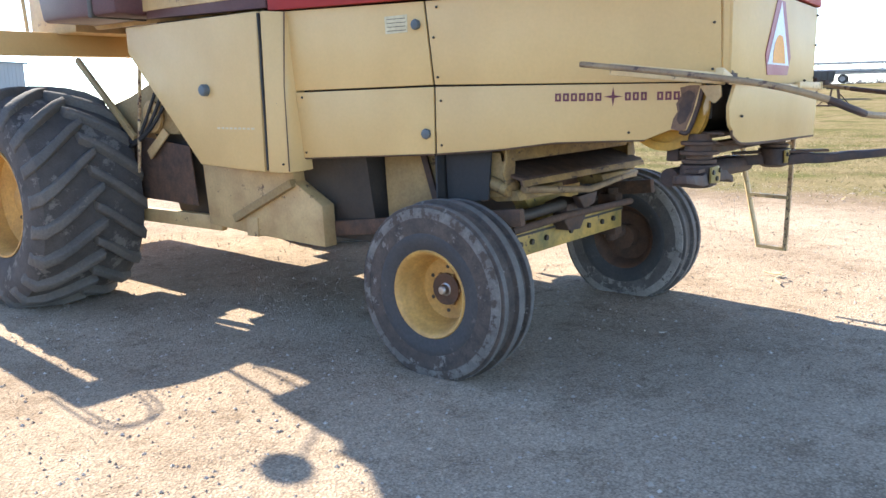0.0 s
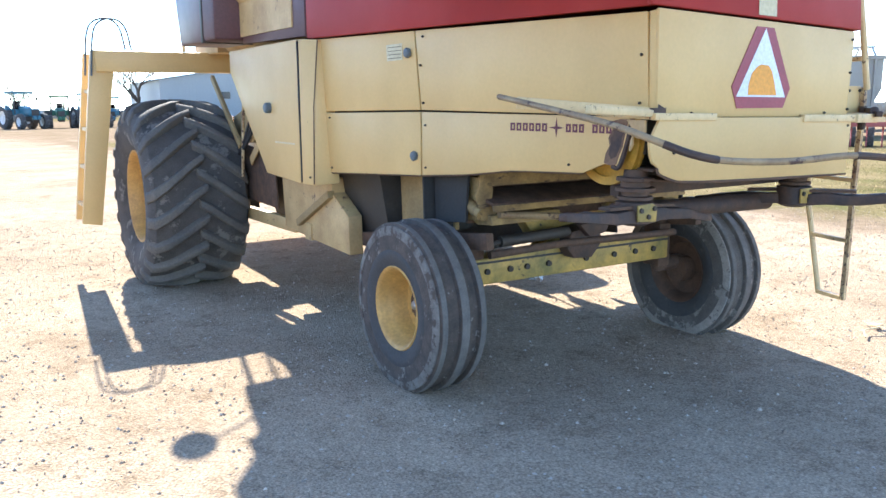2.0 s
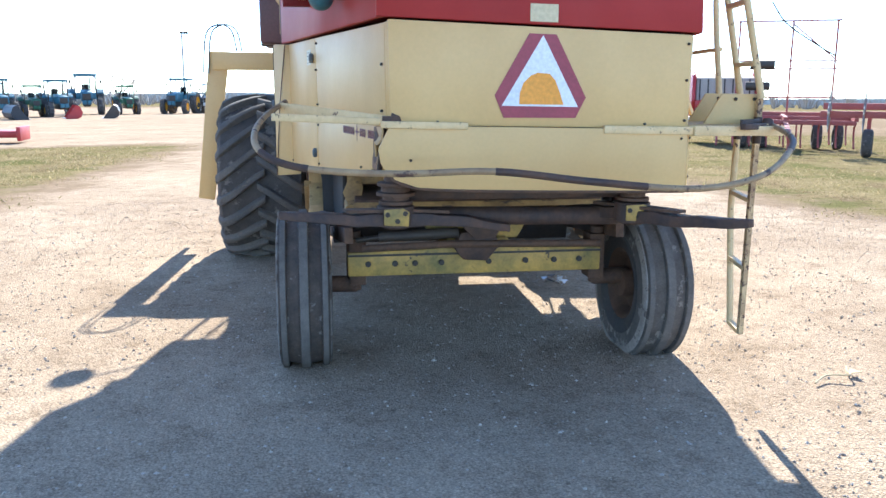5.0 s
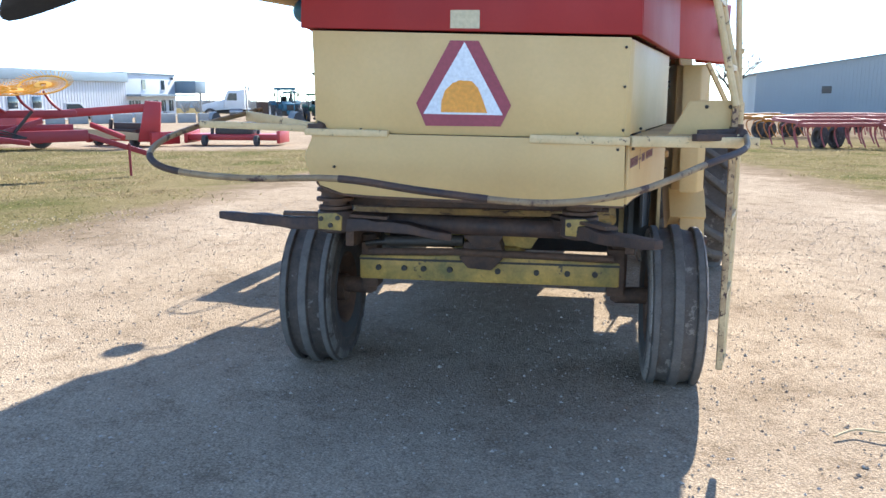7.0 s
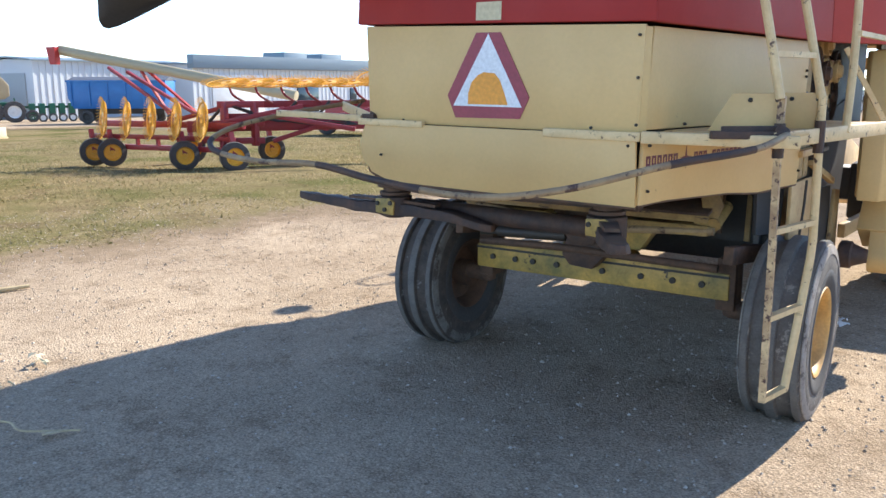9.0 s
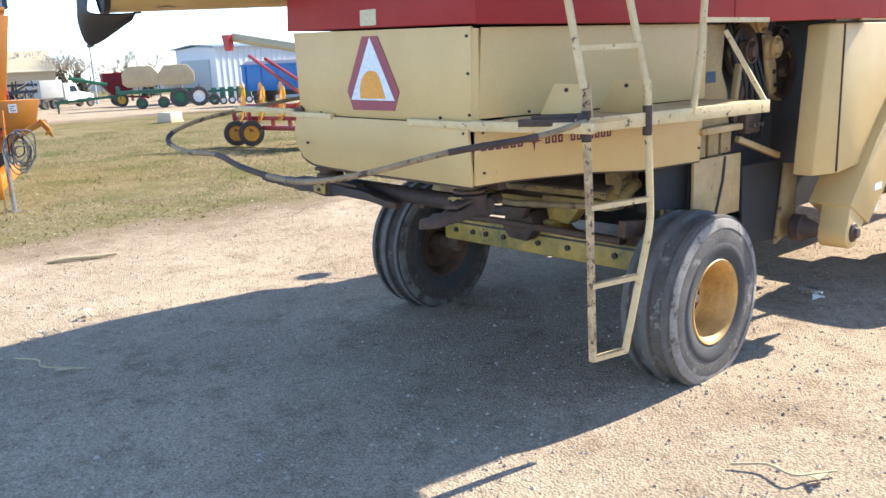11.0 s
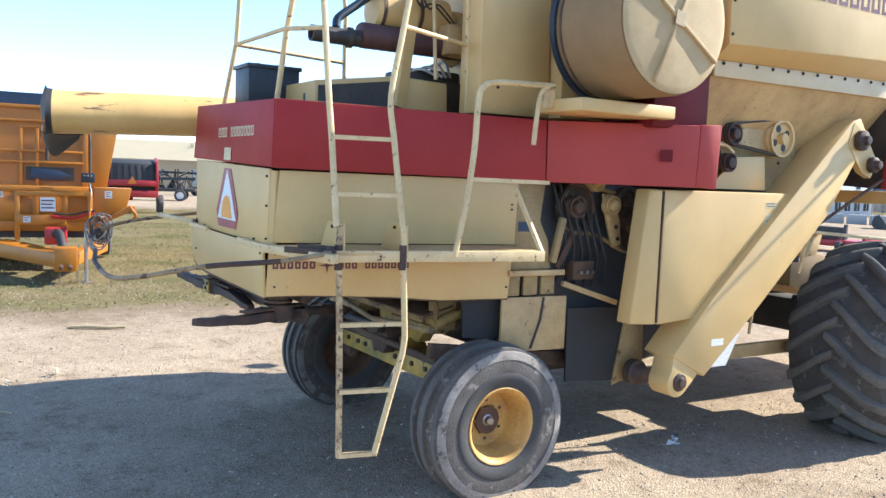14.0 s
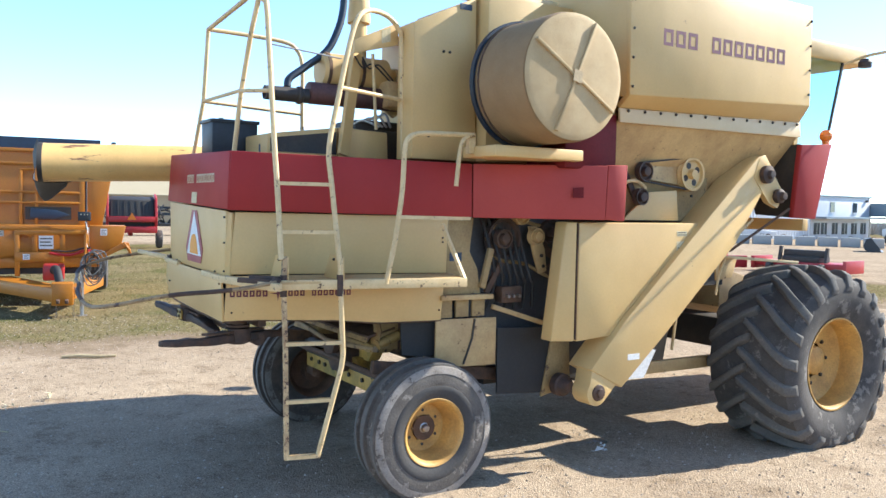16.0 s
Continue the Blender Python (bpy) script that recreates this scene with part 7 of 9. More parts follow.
def disc_mower():
    t = thing("disc_mower", "red pull-type mower with a long swing tongue", "mower", spot(-16.3, 22.0))
    part("tongue", Build().bar((-3.6, -1.6, 1.0), (1.6, 0.6, 1.42), 0.26, 0.28), MACHINE_RED, t, "long red swing tongue", 0.02)
    part("tongue_head", Build().slab([(1.2, 0.2, 0.2), (1.9, 0.5, 0.2), (2.0, 0.55, 1.6), (1.5, 0.33, 1.65)], (-0.15, 0.3, 0)), MACHINE_RED, t, "", 0.03)
    part("header", Build().span((-4.2, -2.4, 0.3), (-1.6, -1.0, 1.3)), MACHINE_RED, t, "", 0.05)
    part("curtain", Build().slab([(-1.5, -0.9, 0.45), (1.2, 0.3, 0.25), (1.2, 0.3, 0.50), (-1.5, -0.9, 0.80)], (0, 0.05, 0)), POLY, t, "tan deflector bar")
    part("drawbar", Build().bar((0.2, -1.0, 0.85), (1.7, -1.5, 0.45), 0.12, 0.16), MACHINE_RED, t, "", 0.01)
    for c in ((-3.9, -2.6), (-1.9, -0.8)):
        wheel(t, (*c, 0.4), 0.4, 0.3, MACHINE_RED, 20)


disc_mower()


def mower_deck(x, y, turn, label):
    t = thing("flail_mower", label, "mower", spot(x, y, turn))
    part("deck", Build().slab([(-1.7, -0.55, 0.2), (1.7, -0.55, 0.2), (1.7, -0.55, 0.42), (-1.7, -0.55, 0.42)], (0, 1.1, 0)), MACHINE_RED, t, "", 0.03)
    part("end_plate", Build().span((-1.8, -0.65, 0.1), (-1.68, 0.65, 0.55)), MACHINE_RED, t, "", 0.01)
    part("end_plate", Build().span((1.68, -0.65, 0.1), (1.8, 0.65, 0.55)), MACHINE_RED, t, "", 0.01)
    part("gear_frame", Build().span((-0.7, -0.4, 0.42), (0.7, 0.4, 0.62)).span((-0.75, -0.2, 0.6), (0.8, 0.15, 0.85)), DARK, t, "", 0.02)
    for px in (-0.85, 0.9):
        part("mast", Build().bar((px, -0.3, 0.4), (px, -0.2, 0.95), 0.1, 0.1, (0, 1, 0)), DARK, t)
    for px in (-1.0, 0.95):
        wheel(t, (px, -0.7, 0.2), 0.2, 0.16, DARK, 90)


mower_deck(-12.2, 24.2, 5, "low red mower deck standing on gravel")
mower_deck(-16.0, 23.4, -20, "low red mower deck beside grass")


def planter():
    t = thing("tank_planter", "green planter cart with two tan tanks", "planter", spot(-53.3, 21.6, 66) @ Matrix.Diagonal((0.8, 0.8, 0.8, 1)))
    for px in (-1.5, 1.5):
        tank = Build().slab([(px - 1.1, -1.1, 1.85), (px + 1.1, -1.1, 1.85), (px + 1.5, -1.1, 2.15), (px + 1.5, -1.1, 3.0), (px + 0.95, -1.1, 3.65), (px - 0.95, -1.1, 3.65), (px - 1.5, -1.1, 3.0), (px - 1.5, -1.1, 2.15)], (0, 2.2, 0))
        k = part("tank", tank, POLY, t, "tan poly tank", 0.06)
        for dx in (-0.5, 0.1, 0.7):
            part("tank_rib", Build().bar((px + dx, -1.115, 2.5), (px + dx, -1.115, 3.15), 0.12, 0.05, (0, 1, 0)), POLY, k)
        part("tank_cap", Build().lathe([(3.58, 0.25), (3.68, 0.25), (3.7, 0.1)], 16, (px, 0, 0), "z"), DARK, k)
    part("frame", Build().span((-3.6, -0.9, 1.3), (3.6, 0.9, 1.6)).span((-3.6, -0.9, 1.6), (-3.4, 0.9, 2.0)), GREEN, t, "", 0.02)
    for px in (-3.3, -1.75, 0, 1.75, 3.3):
        part("frame_leg", Build().bar((px, -0.8, 1.95), (px, -0.8, 0.9), 0.1, 0.14, (0, 1, 0)), GREEN, t)
    part("tongue", Build().bar((-3.5, -0.3, 1.2), (-8.5, -1.0, 0.9), 0.2, 0.22), GREEN, t, "", 0.02)
    part("tongue_stand", Build().bar((-8.3, -1.0, 0.9), (-8.3, -1.0, 0.0), 0.14, 0.14, (0, 1, 0)), GREEN, t)
    part("fill_auger", Build().tube([(-4.2, -1.2, 2.2), (-7.2, -1.4, 2.9)], 0.16, 12), GREEN, t)
    wheel(t, (3.2, -1.3, 0.85), 0.85, 0.45, WHITE, 0, 16)
    wheel(t, (1.6, -1.3, 0.85), 0.85, 0.45, GREEN, 0, 16)
    for px in (-1.6, 0.2, 4.5):
        wheel(t, (px, -1.4, 0.5), 0.5, 0.3, GREEN)
    for k in range(7):
        part("row_unit", Build().span((4.3 + 0.75 * k, -1.2, 0.4), (4.75 + 0.75 * k, -0.2, 1.5)), GREEN, t, "", 0.03)
        wheel(t, (4.5 + 0.75 * k, -1.4, 0.35), 0.35, 0.14, WHITE)
    part("tool_bar", Build().bar((4.0, -0.5, 1.2), (10.0, -0.5, 1.2), 0.2, 0.2), GREEN, t)


planter()


def grain_wagon(x, y, turn, mat, label, n=6, size=1.0):
    t = thing("grain_wagon", label, "wagon", spot(x, y, turn) @ Matrix.Diagonal((size, size, size, 1)))
    part("box", Build().slab([(-3.6, -1.2, 1.9), (-3.2, -1.2, 1.1), (3.2, -1.2, 1.1), (3.6, -1.2, 1.9), (3.6, -1.2, 3.1), (-3.6, -1.2, 3.1)], (0, 2.4, 0)), mat, t, "", 0.03)
    for k in range(n):
        px = -3.3 + 6.6 * k / (n - 1)
        for s in (-1, 1):
            part("stake", Build().span((px - 0.05, s * 1.2, 1.3), (px + 0.05, s * 1.27, 3.1)), mat, t)
    part("top_rail", Build().span((-3.65, -1.28, 3.02), (3.65, -1.18, 3.16)).span((-3.65, 1.18, 3.02), (3.65, 1.28, 3.16)), mat, t)
    if mat is WEATHERED:
        for k in range(n):
            px = -3.3 + 6.6 * k / (n - 1)
            part("roof_hoop", Build().tube([(px, -1.2, 3.1), (px, -0.7, 3.5), (px, 0.7, 3.5), (px, 1.2, 3.1)], 0.045, 6), CONCRETE, t)
        part("hoop_rail", Build().bar((-3.4, -0.7, 3.5), (3.4, -0.7, 3.5), 0.07, 0.07), CONCRETE, t)
        part("hoop_rail", Build().bar((-3.4, 0.7, 3.5), (3.4, 0.7, 3.5), 0.07, 0.07), CONCRETE, t)
    else:
        part("tarp", Build().slab([(-3.6, -1.15, 3.12), (-3.6, 0, 3.42), (-3.6, 1.15, 3.12)], (7.2, 0, 0)), DULL_GREY, t, "dark tarp")
    part("running_gear", Build().span((-3.2, -0.5, 0.7), (3.2, 0.5, 1.1)), DARK, t)
    for px in (-2.3, 2.3):
        for s in (-1, 1):
            wheel(t, (px, s * 1.1, 0.5), 0.5, 0.35, DARK)
    return t


grain_wagon(-42.3, 25.4, 36, BLUE, "blue grain wagon with a dark tarp", 6, 0.8)
grain_wagon(31.5, 21.6, -40, WEATHERED, "weathered grey grain wagon with bare roof hoops", 6, 1.2)
grain_wagon(40.0, 27.5, -50, WEATHERED, "weathered grey grain wagon with bare roof hoops", 6, 1.15)
grain_wagon(48.9, 20.8, -66, HAZED_RED, "haze-paled red grain wagon on dry grass", 6, 1.12)
grain_wagon(56.0, 16.5, -72, TAN_WALL, "tan grain wagon on dry grass", 6, 0.92)
grain_wagon(80.0, 18.6, -40, DARK, "small dark wagon far across the yard", 6, 0.48)


def pipe_trailer(x, y, turn):
    """A long low trailer stacked with pale pipe."""
    t = thing("pipe_trailer", "long low grey trailer stacked with pale pipes", "trailer", spot(x, y, turn))
    part("bed", Build().span((-7.5, -1.1, 0.9), (7.5, 1.1, 1.1)), WEATHERED, t, "", 0.02)
    for k in range(6):
        part("pipe", Build().tube([(-7.3 + 0.2 * (k % 2), -0.85 + 0.34 * k, 1.28), (7.4, -0.85 + 0.34 * k, 1.28)], 0.16, 10), CONCRETE, t)
    for k in range(8):
        part("stake", Build().span((-7.1 + 2.0 * k, -1.15, 1.0), (-7.0 + 2.0 * k, -1.08, 2.1)), WEATHERED, t)
    part("top_pipe", Build().tube([(-7.4, -0.3, 2.05), (7.4, -0.3, 2.05)], 0.14, 10), CONCRETE, t)
    for px in (-5.2, -4.0, 4.4):
        for s in (-1, 1):
            wheel(t, (px, s * 0.95, 0.45), 0.45, 0.28, STEEL)


pipe_trailer(89.0, 13.6, 98)


def mixer():
    """The orange feed mixer; its tongue points along local +x."""
    t = thing("feed_mixer", "orange pull-type feed mixer wagon with a hitch tongue", "feed mixer", spot(-10.84, -0.9, -8) @ Matrix.Diagonal((0.9, 0.9, 0.9, 1)))
    # hopper with its rubber rim
    hop = Build().add([(0.0, -2.6, 3.12), (0.0, 1.16, 3.12), (0.1, 0.60, 1.5), (0.1, -2.4, 1.5), (-5.0, -2.6, 3.12), (-5.0, 1.16, 3.12), (-4.9, 0.60, 1.5), (-4.9, -2.4, 1.5)], [(0, 1, 2, 3), (4, 5, 6, 7), (1, 5, 6, 2), (0, 4, 7, 3), (3, 2, 6, 7)])
    part("hopper", hop, ORANGE, t, "orange sheet hopper")
    part("hopper_extension", Build().span((-5.05, -2.7, 3.12), (0.03, -2.6, 3.36)).span((-5.05, 1.12, 3.12), (0.03, 1.2, 3.34)).span((-0.04, -2.7, 3.12), (0.06, 0.9, 3.36)), BLUE_BAND, t, "dark blue rubber rim")
    part("rim_rail", Build().bar((0.03, -2.65, 3.10), (0.03, 1.14, 3.10), 0.08, 0.07), ORANGE, t, "", 0.01)
    part("discharge_side", Build().slab([(0.13, 0.62, 1.55), (0.13, 0.92, 1.55), (0.10, 1.18, 3.0), (0.10, 0.62, 3.0)], (-0.2, 0.0, 0)), ORANGE, t, "flared orange discharge side", 0.008)
    part("corner_post", Build().bar((0.16, 0.54, 1.55), (0.12, 0.54, 3.08), 0.07, 0.10, (0, 1, 0)), ORANGE, t, "", 0.008)
    for z in (2.83, 2.26, 2.05):
        part("front_rib", Build().bar((0.12 + (3.0 - z) * 0.05, -2.4, z), (0.12 + (3.0 - z) * 0.05, 0.50, z), 0.06, 0.045), ORANGE, t, "", 0.008)
    for y in (-0.58, -0.30, -1.5):
        part("front_post", Build().bar((0.16, y, 1.56), (0.13, y, 2.72), 0.05, 0.06, (0, 1, 0)), ORANGE, t, "", 0.008)
    part("grab_bar", Build().tube([(0.22, -0.58, 2.70), (0.24, -0.2, 2.72), (0.22, -0.10, 2.66), (0.2, -0.10, 2.27)], 0.018, 8), ORANGE, t)
    part("access_slot", Build().span((0.16, -0.50, 1.70), (0.18, 0.34, 1.96)), DARK, t, "dark access slot")
    part("rotor_blade", Build().slab([(0.185, -0.42, 1.74), (0.185, 0.02, 1.72), (0.185, 0.32, 1.80), (0.185, 0.06, 1.90), (0.185, -0.40, 1.93)], (0.03, 0, 0)), BLUE_BAND, t, "dark blue rubber flap", 0.008)
    part("lift_cylinder", Build().tube([(0.30, -0.12, 3.20), (0.30, -0.12, 2.55)], 0.05, 12).tube([(0.30, -0.12, 2.55), (0.30, -0.13, 2.08)], 0.03, 10), RUBBER_SHEET, t, "black hydraulic lift cylinder")
    # deck, guard frame and wing box
    part("front_deck", Build().span((0.05, -2.6, 1.50), (0.58, 0.64, 1.60)), ORANGE, t, "", 0.01)
    part("deck_skirt", Build().span((0.42, -2.6, 0.92), (0.50, 0.66, 1.52)), ORANGE, t, "", 0.012)
    for y in (-1.4, -0.32, 0.18):
        part("skirt_rib", Build().span((0.50, y - 0.05, 0.95), (0.57, y + 0.05, 1.52)), ORANGE, t, "", 0.006)
    part("guard_top", Build().bar((0.68, -0.66, 1.46), (0.68, 0.66, 1.48), 0.08, 0.09), ORANGE, t, "", 0.008)
    part("guard_foot", Build().bar((0.68, -0.66, 0.98), (0.68, 0.20, 0.98), 0.08, 0.19), ORANGE, t, "", 0.008)
    for y in (-0.62, 0.62):
        part("guard_post", Build().bar((0.68, y, 0.60 if y < 0 else 1.02), (0.68, y, 1.44), 0.07, 0.09, (0, 1, 0)), ORANGE, t, "", 0.008)
    for y in (-0.64, 0.60):
        part("guard_arm", Build().bar((0.50, y, 1.40), (0.68, y, 1.44), 0.06, 0.06), ORANGE, t, "", 0.006)
    part("wing_box", Build().slab([(0.60, 0.68, 1.0), (0.60, 1.27, 1.18), (0.60, 1.37, 1.60), (0.60, 0.68, 1.60)], (-0.55, 0, 0)), ORANGE, t, "", 0.012)
    part("wing_lip", Build().slab([(0.64, 0.76, 0.94), (0.64, 0.88, 0.92), (0.64, 1.36, 1.16), (0.64, 1.50, 0.94), (0.64, 1.42, 1.26), (0.64, 1.26, 1.24)], (-0.3, 0, 0)), ORANGE, t, "bent orange lip", 0.008)
    part("wing_hook", Build().tube(curve([(0.66, 1.32, 1.26), (0.70, 1.38, 1.18), (0.68, 1.44, 1.08), (0.66, 1.38, 1.0)], 4), 0.025, 8), ORANGE, t)
    part("hydraulic_hose", Build().tube(curve([(0.74, -0.05, 1.06), (0.76, 0.3, 1.02), (0.9, 0.55, 1.1), (1.4, 0.66, 1.15)], 5), 0.03, 8), MACHINE_RED, t, "red hydraulic hose")
    part("hydraulic_hose", Build().tube(curve([(0.74, -0.02, 1.11), (0.78, 0.3, 1.09), (0.95, 0.55, 1.16), (1.5, 0.68, 1.2)], 5), 0.018, 8), RUBBER_SHEET, t, "black hydraulic hose")
    # Added black block: paints the shade in the gap below the deck.
    part("under_deck_shade", Build().span((0.20, -2.3, 0.62), (0.40, 0.6, 0.95)), DARK, t, "dark block painting the shaded gap under the deck")
    box = part("control_box", Build().span((0.70, 0.46, 1.70), (0.84, 0.70, 1.88)), BATTERY, t, "black control box", 0.012)
    for y in (0.52, 0.58, 0.64):
        part("box_lamp", Build().span((0.84, y - 0.012, 1.82), (0.846, y + 0.012, 1.84)), LABEL, box)
    part("control_post", Build().tube([(0.70, 0.62, 1.5), (0.70, 0.62, 2.5), (0.3, 0.62, 2.9)], 0.018, 8), DARK, t)
    part("control_wire", Build().tube(curve([(0.72, 0.60, 1.72), (0.74, 0.64, 1.5), (0.76, 0.61, 1.3), (0.9, 0.66, 1.1)], 5), 0.010, 6), WHITE, t, "pale control wire")
    for x, y0, y1, z0, z1 in ((0.722, -0.24, 0.02, 1.14, 1.40), (0.602, 0.88, 1.01, 1.40, 1.54), (0.722, -0.52, -0.40, 0.93, 1.04), (0.502, -1.02, -0.86, 1.38, 1.54), (0.502, -1.9, -1.7, 1.2, 1.36)):
        lab = part("warning_label", Build().span((x, y0, z0), (x + 0.004, y1, z1)), WHITE, t, "white label with unreadable print")
        for k in range(3):
            zz = z0 + (z1 - z0) * (0.2 + 0.26 * k)
            part("label_line", Build().span((x + 0.004, y0 + 0.02, zz), (x + 0.0052, y1 - 0.02 - 0.03 * (k % 2), zz + (z1 - z0) * 0.1)), INK, lab)
    # chassis and tongue
    part("chassis", Build().span((-4.8, -1.9, 0.75), (0.5, 0.9, 1.0)), ORANGE, t, "", 0.02)
    part("tongue", Build().slab([(0.3, -1.35, 0.33), (0.3, -0.75, 0.33), (2.5, 0.40, 0.28), (2.5, 0.06, 0.28)], (0, 0, 0.25)), ORANGE, t, "orange hitch tongue", 0.015)
    part("tongue", Build().slab([(0.3, 0.75, 0.35), (0.3, 0.95, 0.35), (2.5, 0.34, 0.30), (2.5, 0.16, 0.30)], (0, 0, 0.22)), ORANGE, t, "orange hitch tongue", 0.015)
    part("hitch_block", Build().span((2.35, 0.02, 0.24), (2.7, 0.38, 0.64)), ORANGE, t, "", 0.02)
    part("clevis", Build().span((2.68, 0.10, 0.30), (2.95, 0.16, 0.36)).span((2.68, 0.24, 0.30), (2.95, 0.30, 0.36)), RUST, t, "", 0.01)
    part("gearbox", Build().span((0.75, -0.16, 0.55), (1.2, 0.22, 0.86)), MACHINE_RED, t, "red gearbox", 0.04)
    part("spec_plate", Build().slab([(1.70, -0.22, 0.38), (1.88, -0.12, 0.38), (1.88, -0.12, 0.50), (1.70, -0.22, 0.50)], (0.004, -0.008, 0)), WHITE, t, "small white plate")
    part("drive_shaft", Build().tube(curve([(1.15, 0.03, 0.74), (1.45, 0.06, 0.80), (1.75, 0.10, 0.78), (1.95, 0.14, 0.62), (2.05, 0.17, 0.44)], 4), 0.075, 14), RUBBER_SHEET, t, "black drive shaft guard")
    part("jack", Build().tube([(2.35, 0.52, 0.95), (2.35, 0.52, 0.0)], 0.035, 10).tube([(2.35, 0.52, 0.02), (2.35, 0.52, 0.0)], 0.1, 12), STEEL, t, "steel parking jack")
    rnd = random.Random(21)
    for k in range(9):
        rr, tall = rnd.uniform(0.10, 0.19), rnd.uniform(1.3, 2.0)
        cy, cz, ph = 0.73 + rnd.uniform(-0.05, 0.06), 0.90 + rnd.uniform(-0.10, 0.08), rnd.uniform(0, 6.28)
        ring = [(2.28 + 0.012 * k + 0.06 * math.cos(q + ph), cy + rr * math.cos(q) + 0.02 * math.sin(3 * q + ph), cz + rr * tall * math.sin(q)) for q in [2 * math.pi * i / 24 for i in range(25)]]
        # Two loops in three are grey, painting the highlights on the coil.
        part("coiled_hose", Build().tube(ring, 0.011, 5), HOSE_LIT if k % 3 else RUBBER_SHEET, t, "coiled hydraulic hose, highlights put into its grey" if k % 3 else "coiled black hydraulic hose")
    part("hose_hook", Build().tube([(2.1, 0.55, 0.6), (2.1, 0.6, 1.5)], 0.02, 8), ORANGE, t)
    for c in ((2.55, 0.38), (2.6, 0.1)):
        for k in range(7):
            part("chain_link", Build().tube([(c[0] + 0.015 * math.cos(q), c[1] + (0.018 * math.sin(q) if k % 2 else 0.0), 0.30 - 0.045 * k + 0.028 * math.cos(q) + (0 if k % 2 else 0.01 * math.sin(q))) for q in [2 * math.pi * i / 8 for i in range(9)]], 0.006, 4), STEEL, t)
    for s, py in ((-1, -1.9), (1, 0.9)):
        for px in (-2.2, -3.4):
            wheel(t, (px, py, 0.55), 0.55, 0.4, ORANGE)


mixer()


# the trailer implement behind
def seeder_trailer():
    t = thing("trailed_implement", "dark folded implement on a low trailer", "implement", spot(-55.9, 10.1, 70))
    part("bed", Build().span((-4.0, -1.0, 0.7), (4.0, 1.0, 0.9)), DARK, t, "", 0.02)
    for px in (-3.2, 3.0):
        for s in (-1, 1):
            wheel(t, (px, s * 1.0, 0.42), 0.42, 0.28, WHITE)
    rnd = random.Random(4)
    for k in range(64):
        px = -3.8 + 0.12 * k
        part("folded_shank", Build().tube(curve([(px, rnd.uniform(-0.8, 0.8), 0.9), (px + rnd.uniform(-0.5, 0.5), rnd.uniform(-0.9, 0.9), 1.6), (px + rnd.uniform(-0.6, 0.6), rnd.uniform(-0.8, 0.8), rnd.uniform(1.5, 2.3))], 3), 0.05, 6), DARK if k % 6 else BATTERY, t)
    part("tool_bar", Build().bar((-4, -0.6, 1.5), (4, -0.6, 1.6), 0.2, 0.2).bar((-4, 0.5, 2.1), (4, 0.5, 2.0), 0.16, 0.16), BATTERY, t)


seeder_trailer()


def grain_cart(x, y, turn):
    t = thing("grain_cart", "red grain cart with a tapered hopper and yellow wheels", "grain cart", spot(x, y, turn))
    part("hopper", Build().slab([(-0.5, -1.0, 0.9), (0.5, -1.0, 0.9), (1.2, -1.0, 1.7), (1.2, -1.0, 2.7), (-1.2, -1.0, 2.7), (-1.2, -1.0, 1.7)], (0, 2.0, 0)), RED_DARK, t, "", 0.04)
    part("rim_bar", Build().bar((-1.25, -1.04, 2.7), (1.25, -1.04, 2.7), 0.08, 0.1), RED, t)
    part("axle", Build().span((-0.12, -1.2, 0.45), (0.12, 1.2, 0.9)), DARK, t, "", 0.02)
    part("drawbar", Build().bar((0.4, 0, 0.8), (2.4, 0, 0.6), 0.14, 0.16), RED, t)
    for s in (-1, 1):
        wheel(t, (0, s * 1.25, 0.55), 0.55, 0.36, YELLOW)


grain_cart(-65.0, 23.3, 75)


# buckets, blades and crates standing before the tractors
def loader_bucket(x, y, turn, width, mat, label):
    t = thing("loader_bucket", label, "bucket", spot(x, y, turn), "buckets across the yard")
    L = width / 2
    shell = Build()
    prof = [(0.75, 0.05), (0.1, 0.0), (-0.25, 0.18), (-0.35, 0.5), (-0.2, 0.9), (0.05, 1.0)]
    for (a, b), (c, d) in zip(prof, prof[1:]):
        shell.slab([(-L, a, b), (L, a, b), (L, c, d), (-L, c, d)], (0, -0.03, -0.03))
    part("shell", shell, mat, t)
    for px in (-L, L - 0.03):
        part("cheek", Build().slab([(px, *q) for q in prof], (0.03, 0, 0)), mat, t)
    part("cutting_edge", Build().span((-L, 0.7, 0.02), (L, 0.86, 0.06)), STEEL, t)


loader_bucket(-27.0, 54.0, -60, 3.2, BATTERY, "dark blue-black loader bucket on the gravel")
loader_bucket(-21.5, 56.5, -62, 3.4, BATTERY, "dark blue-black loader bucket on the gravel")
loader_bucket(-18.0, 59.0, 110, 2.2, MACHINE_RED, "red loader bucket on the gravel")
loader_bucket(-15.5, 60.0, 100, 2.4, DARK, "black loader bucket on the gravel")
for cx, cy, w, hh, m, lab in ((-29.0, 70.0, 2.0, 1.8, RUST, "rusty steel bin beside the truck"),):
    c = thing("crate", lab, "crate", spot(cx, cy, -55))
    part("crate_body", Build().span((-w / 2, -0.9, 0.1), (w / 2, 0.9, hh)), m, c, "", 0.04)
    for px in (-w * 0.4, 0, w * 0.4):
        part("batten", Build().span((px - 0.06, -0.95, 0.1), (px + 0.06, -0.9, hh)), m, c)


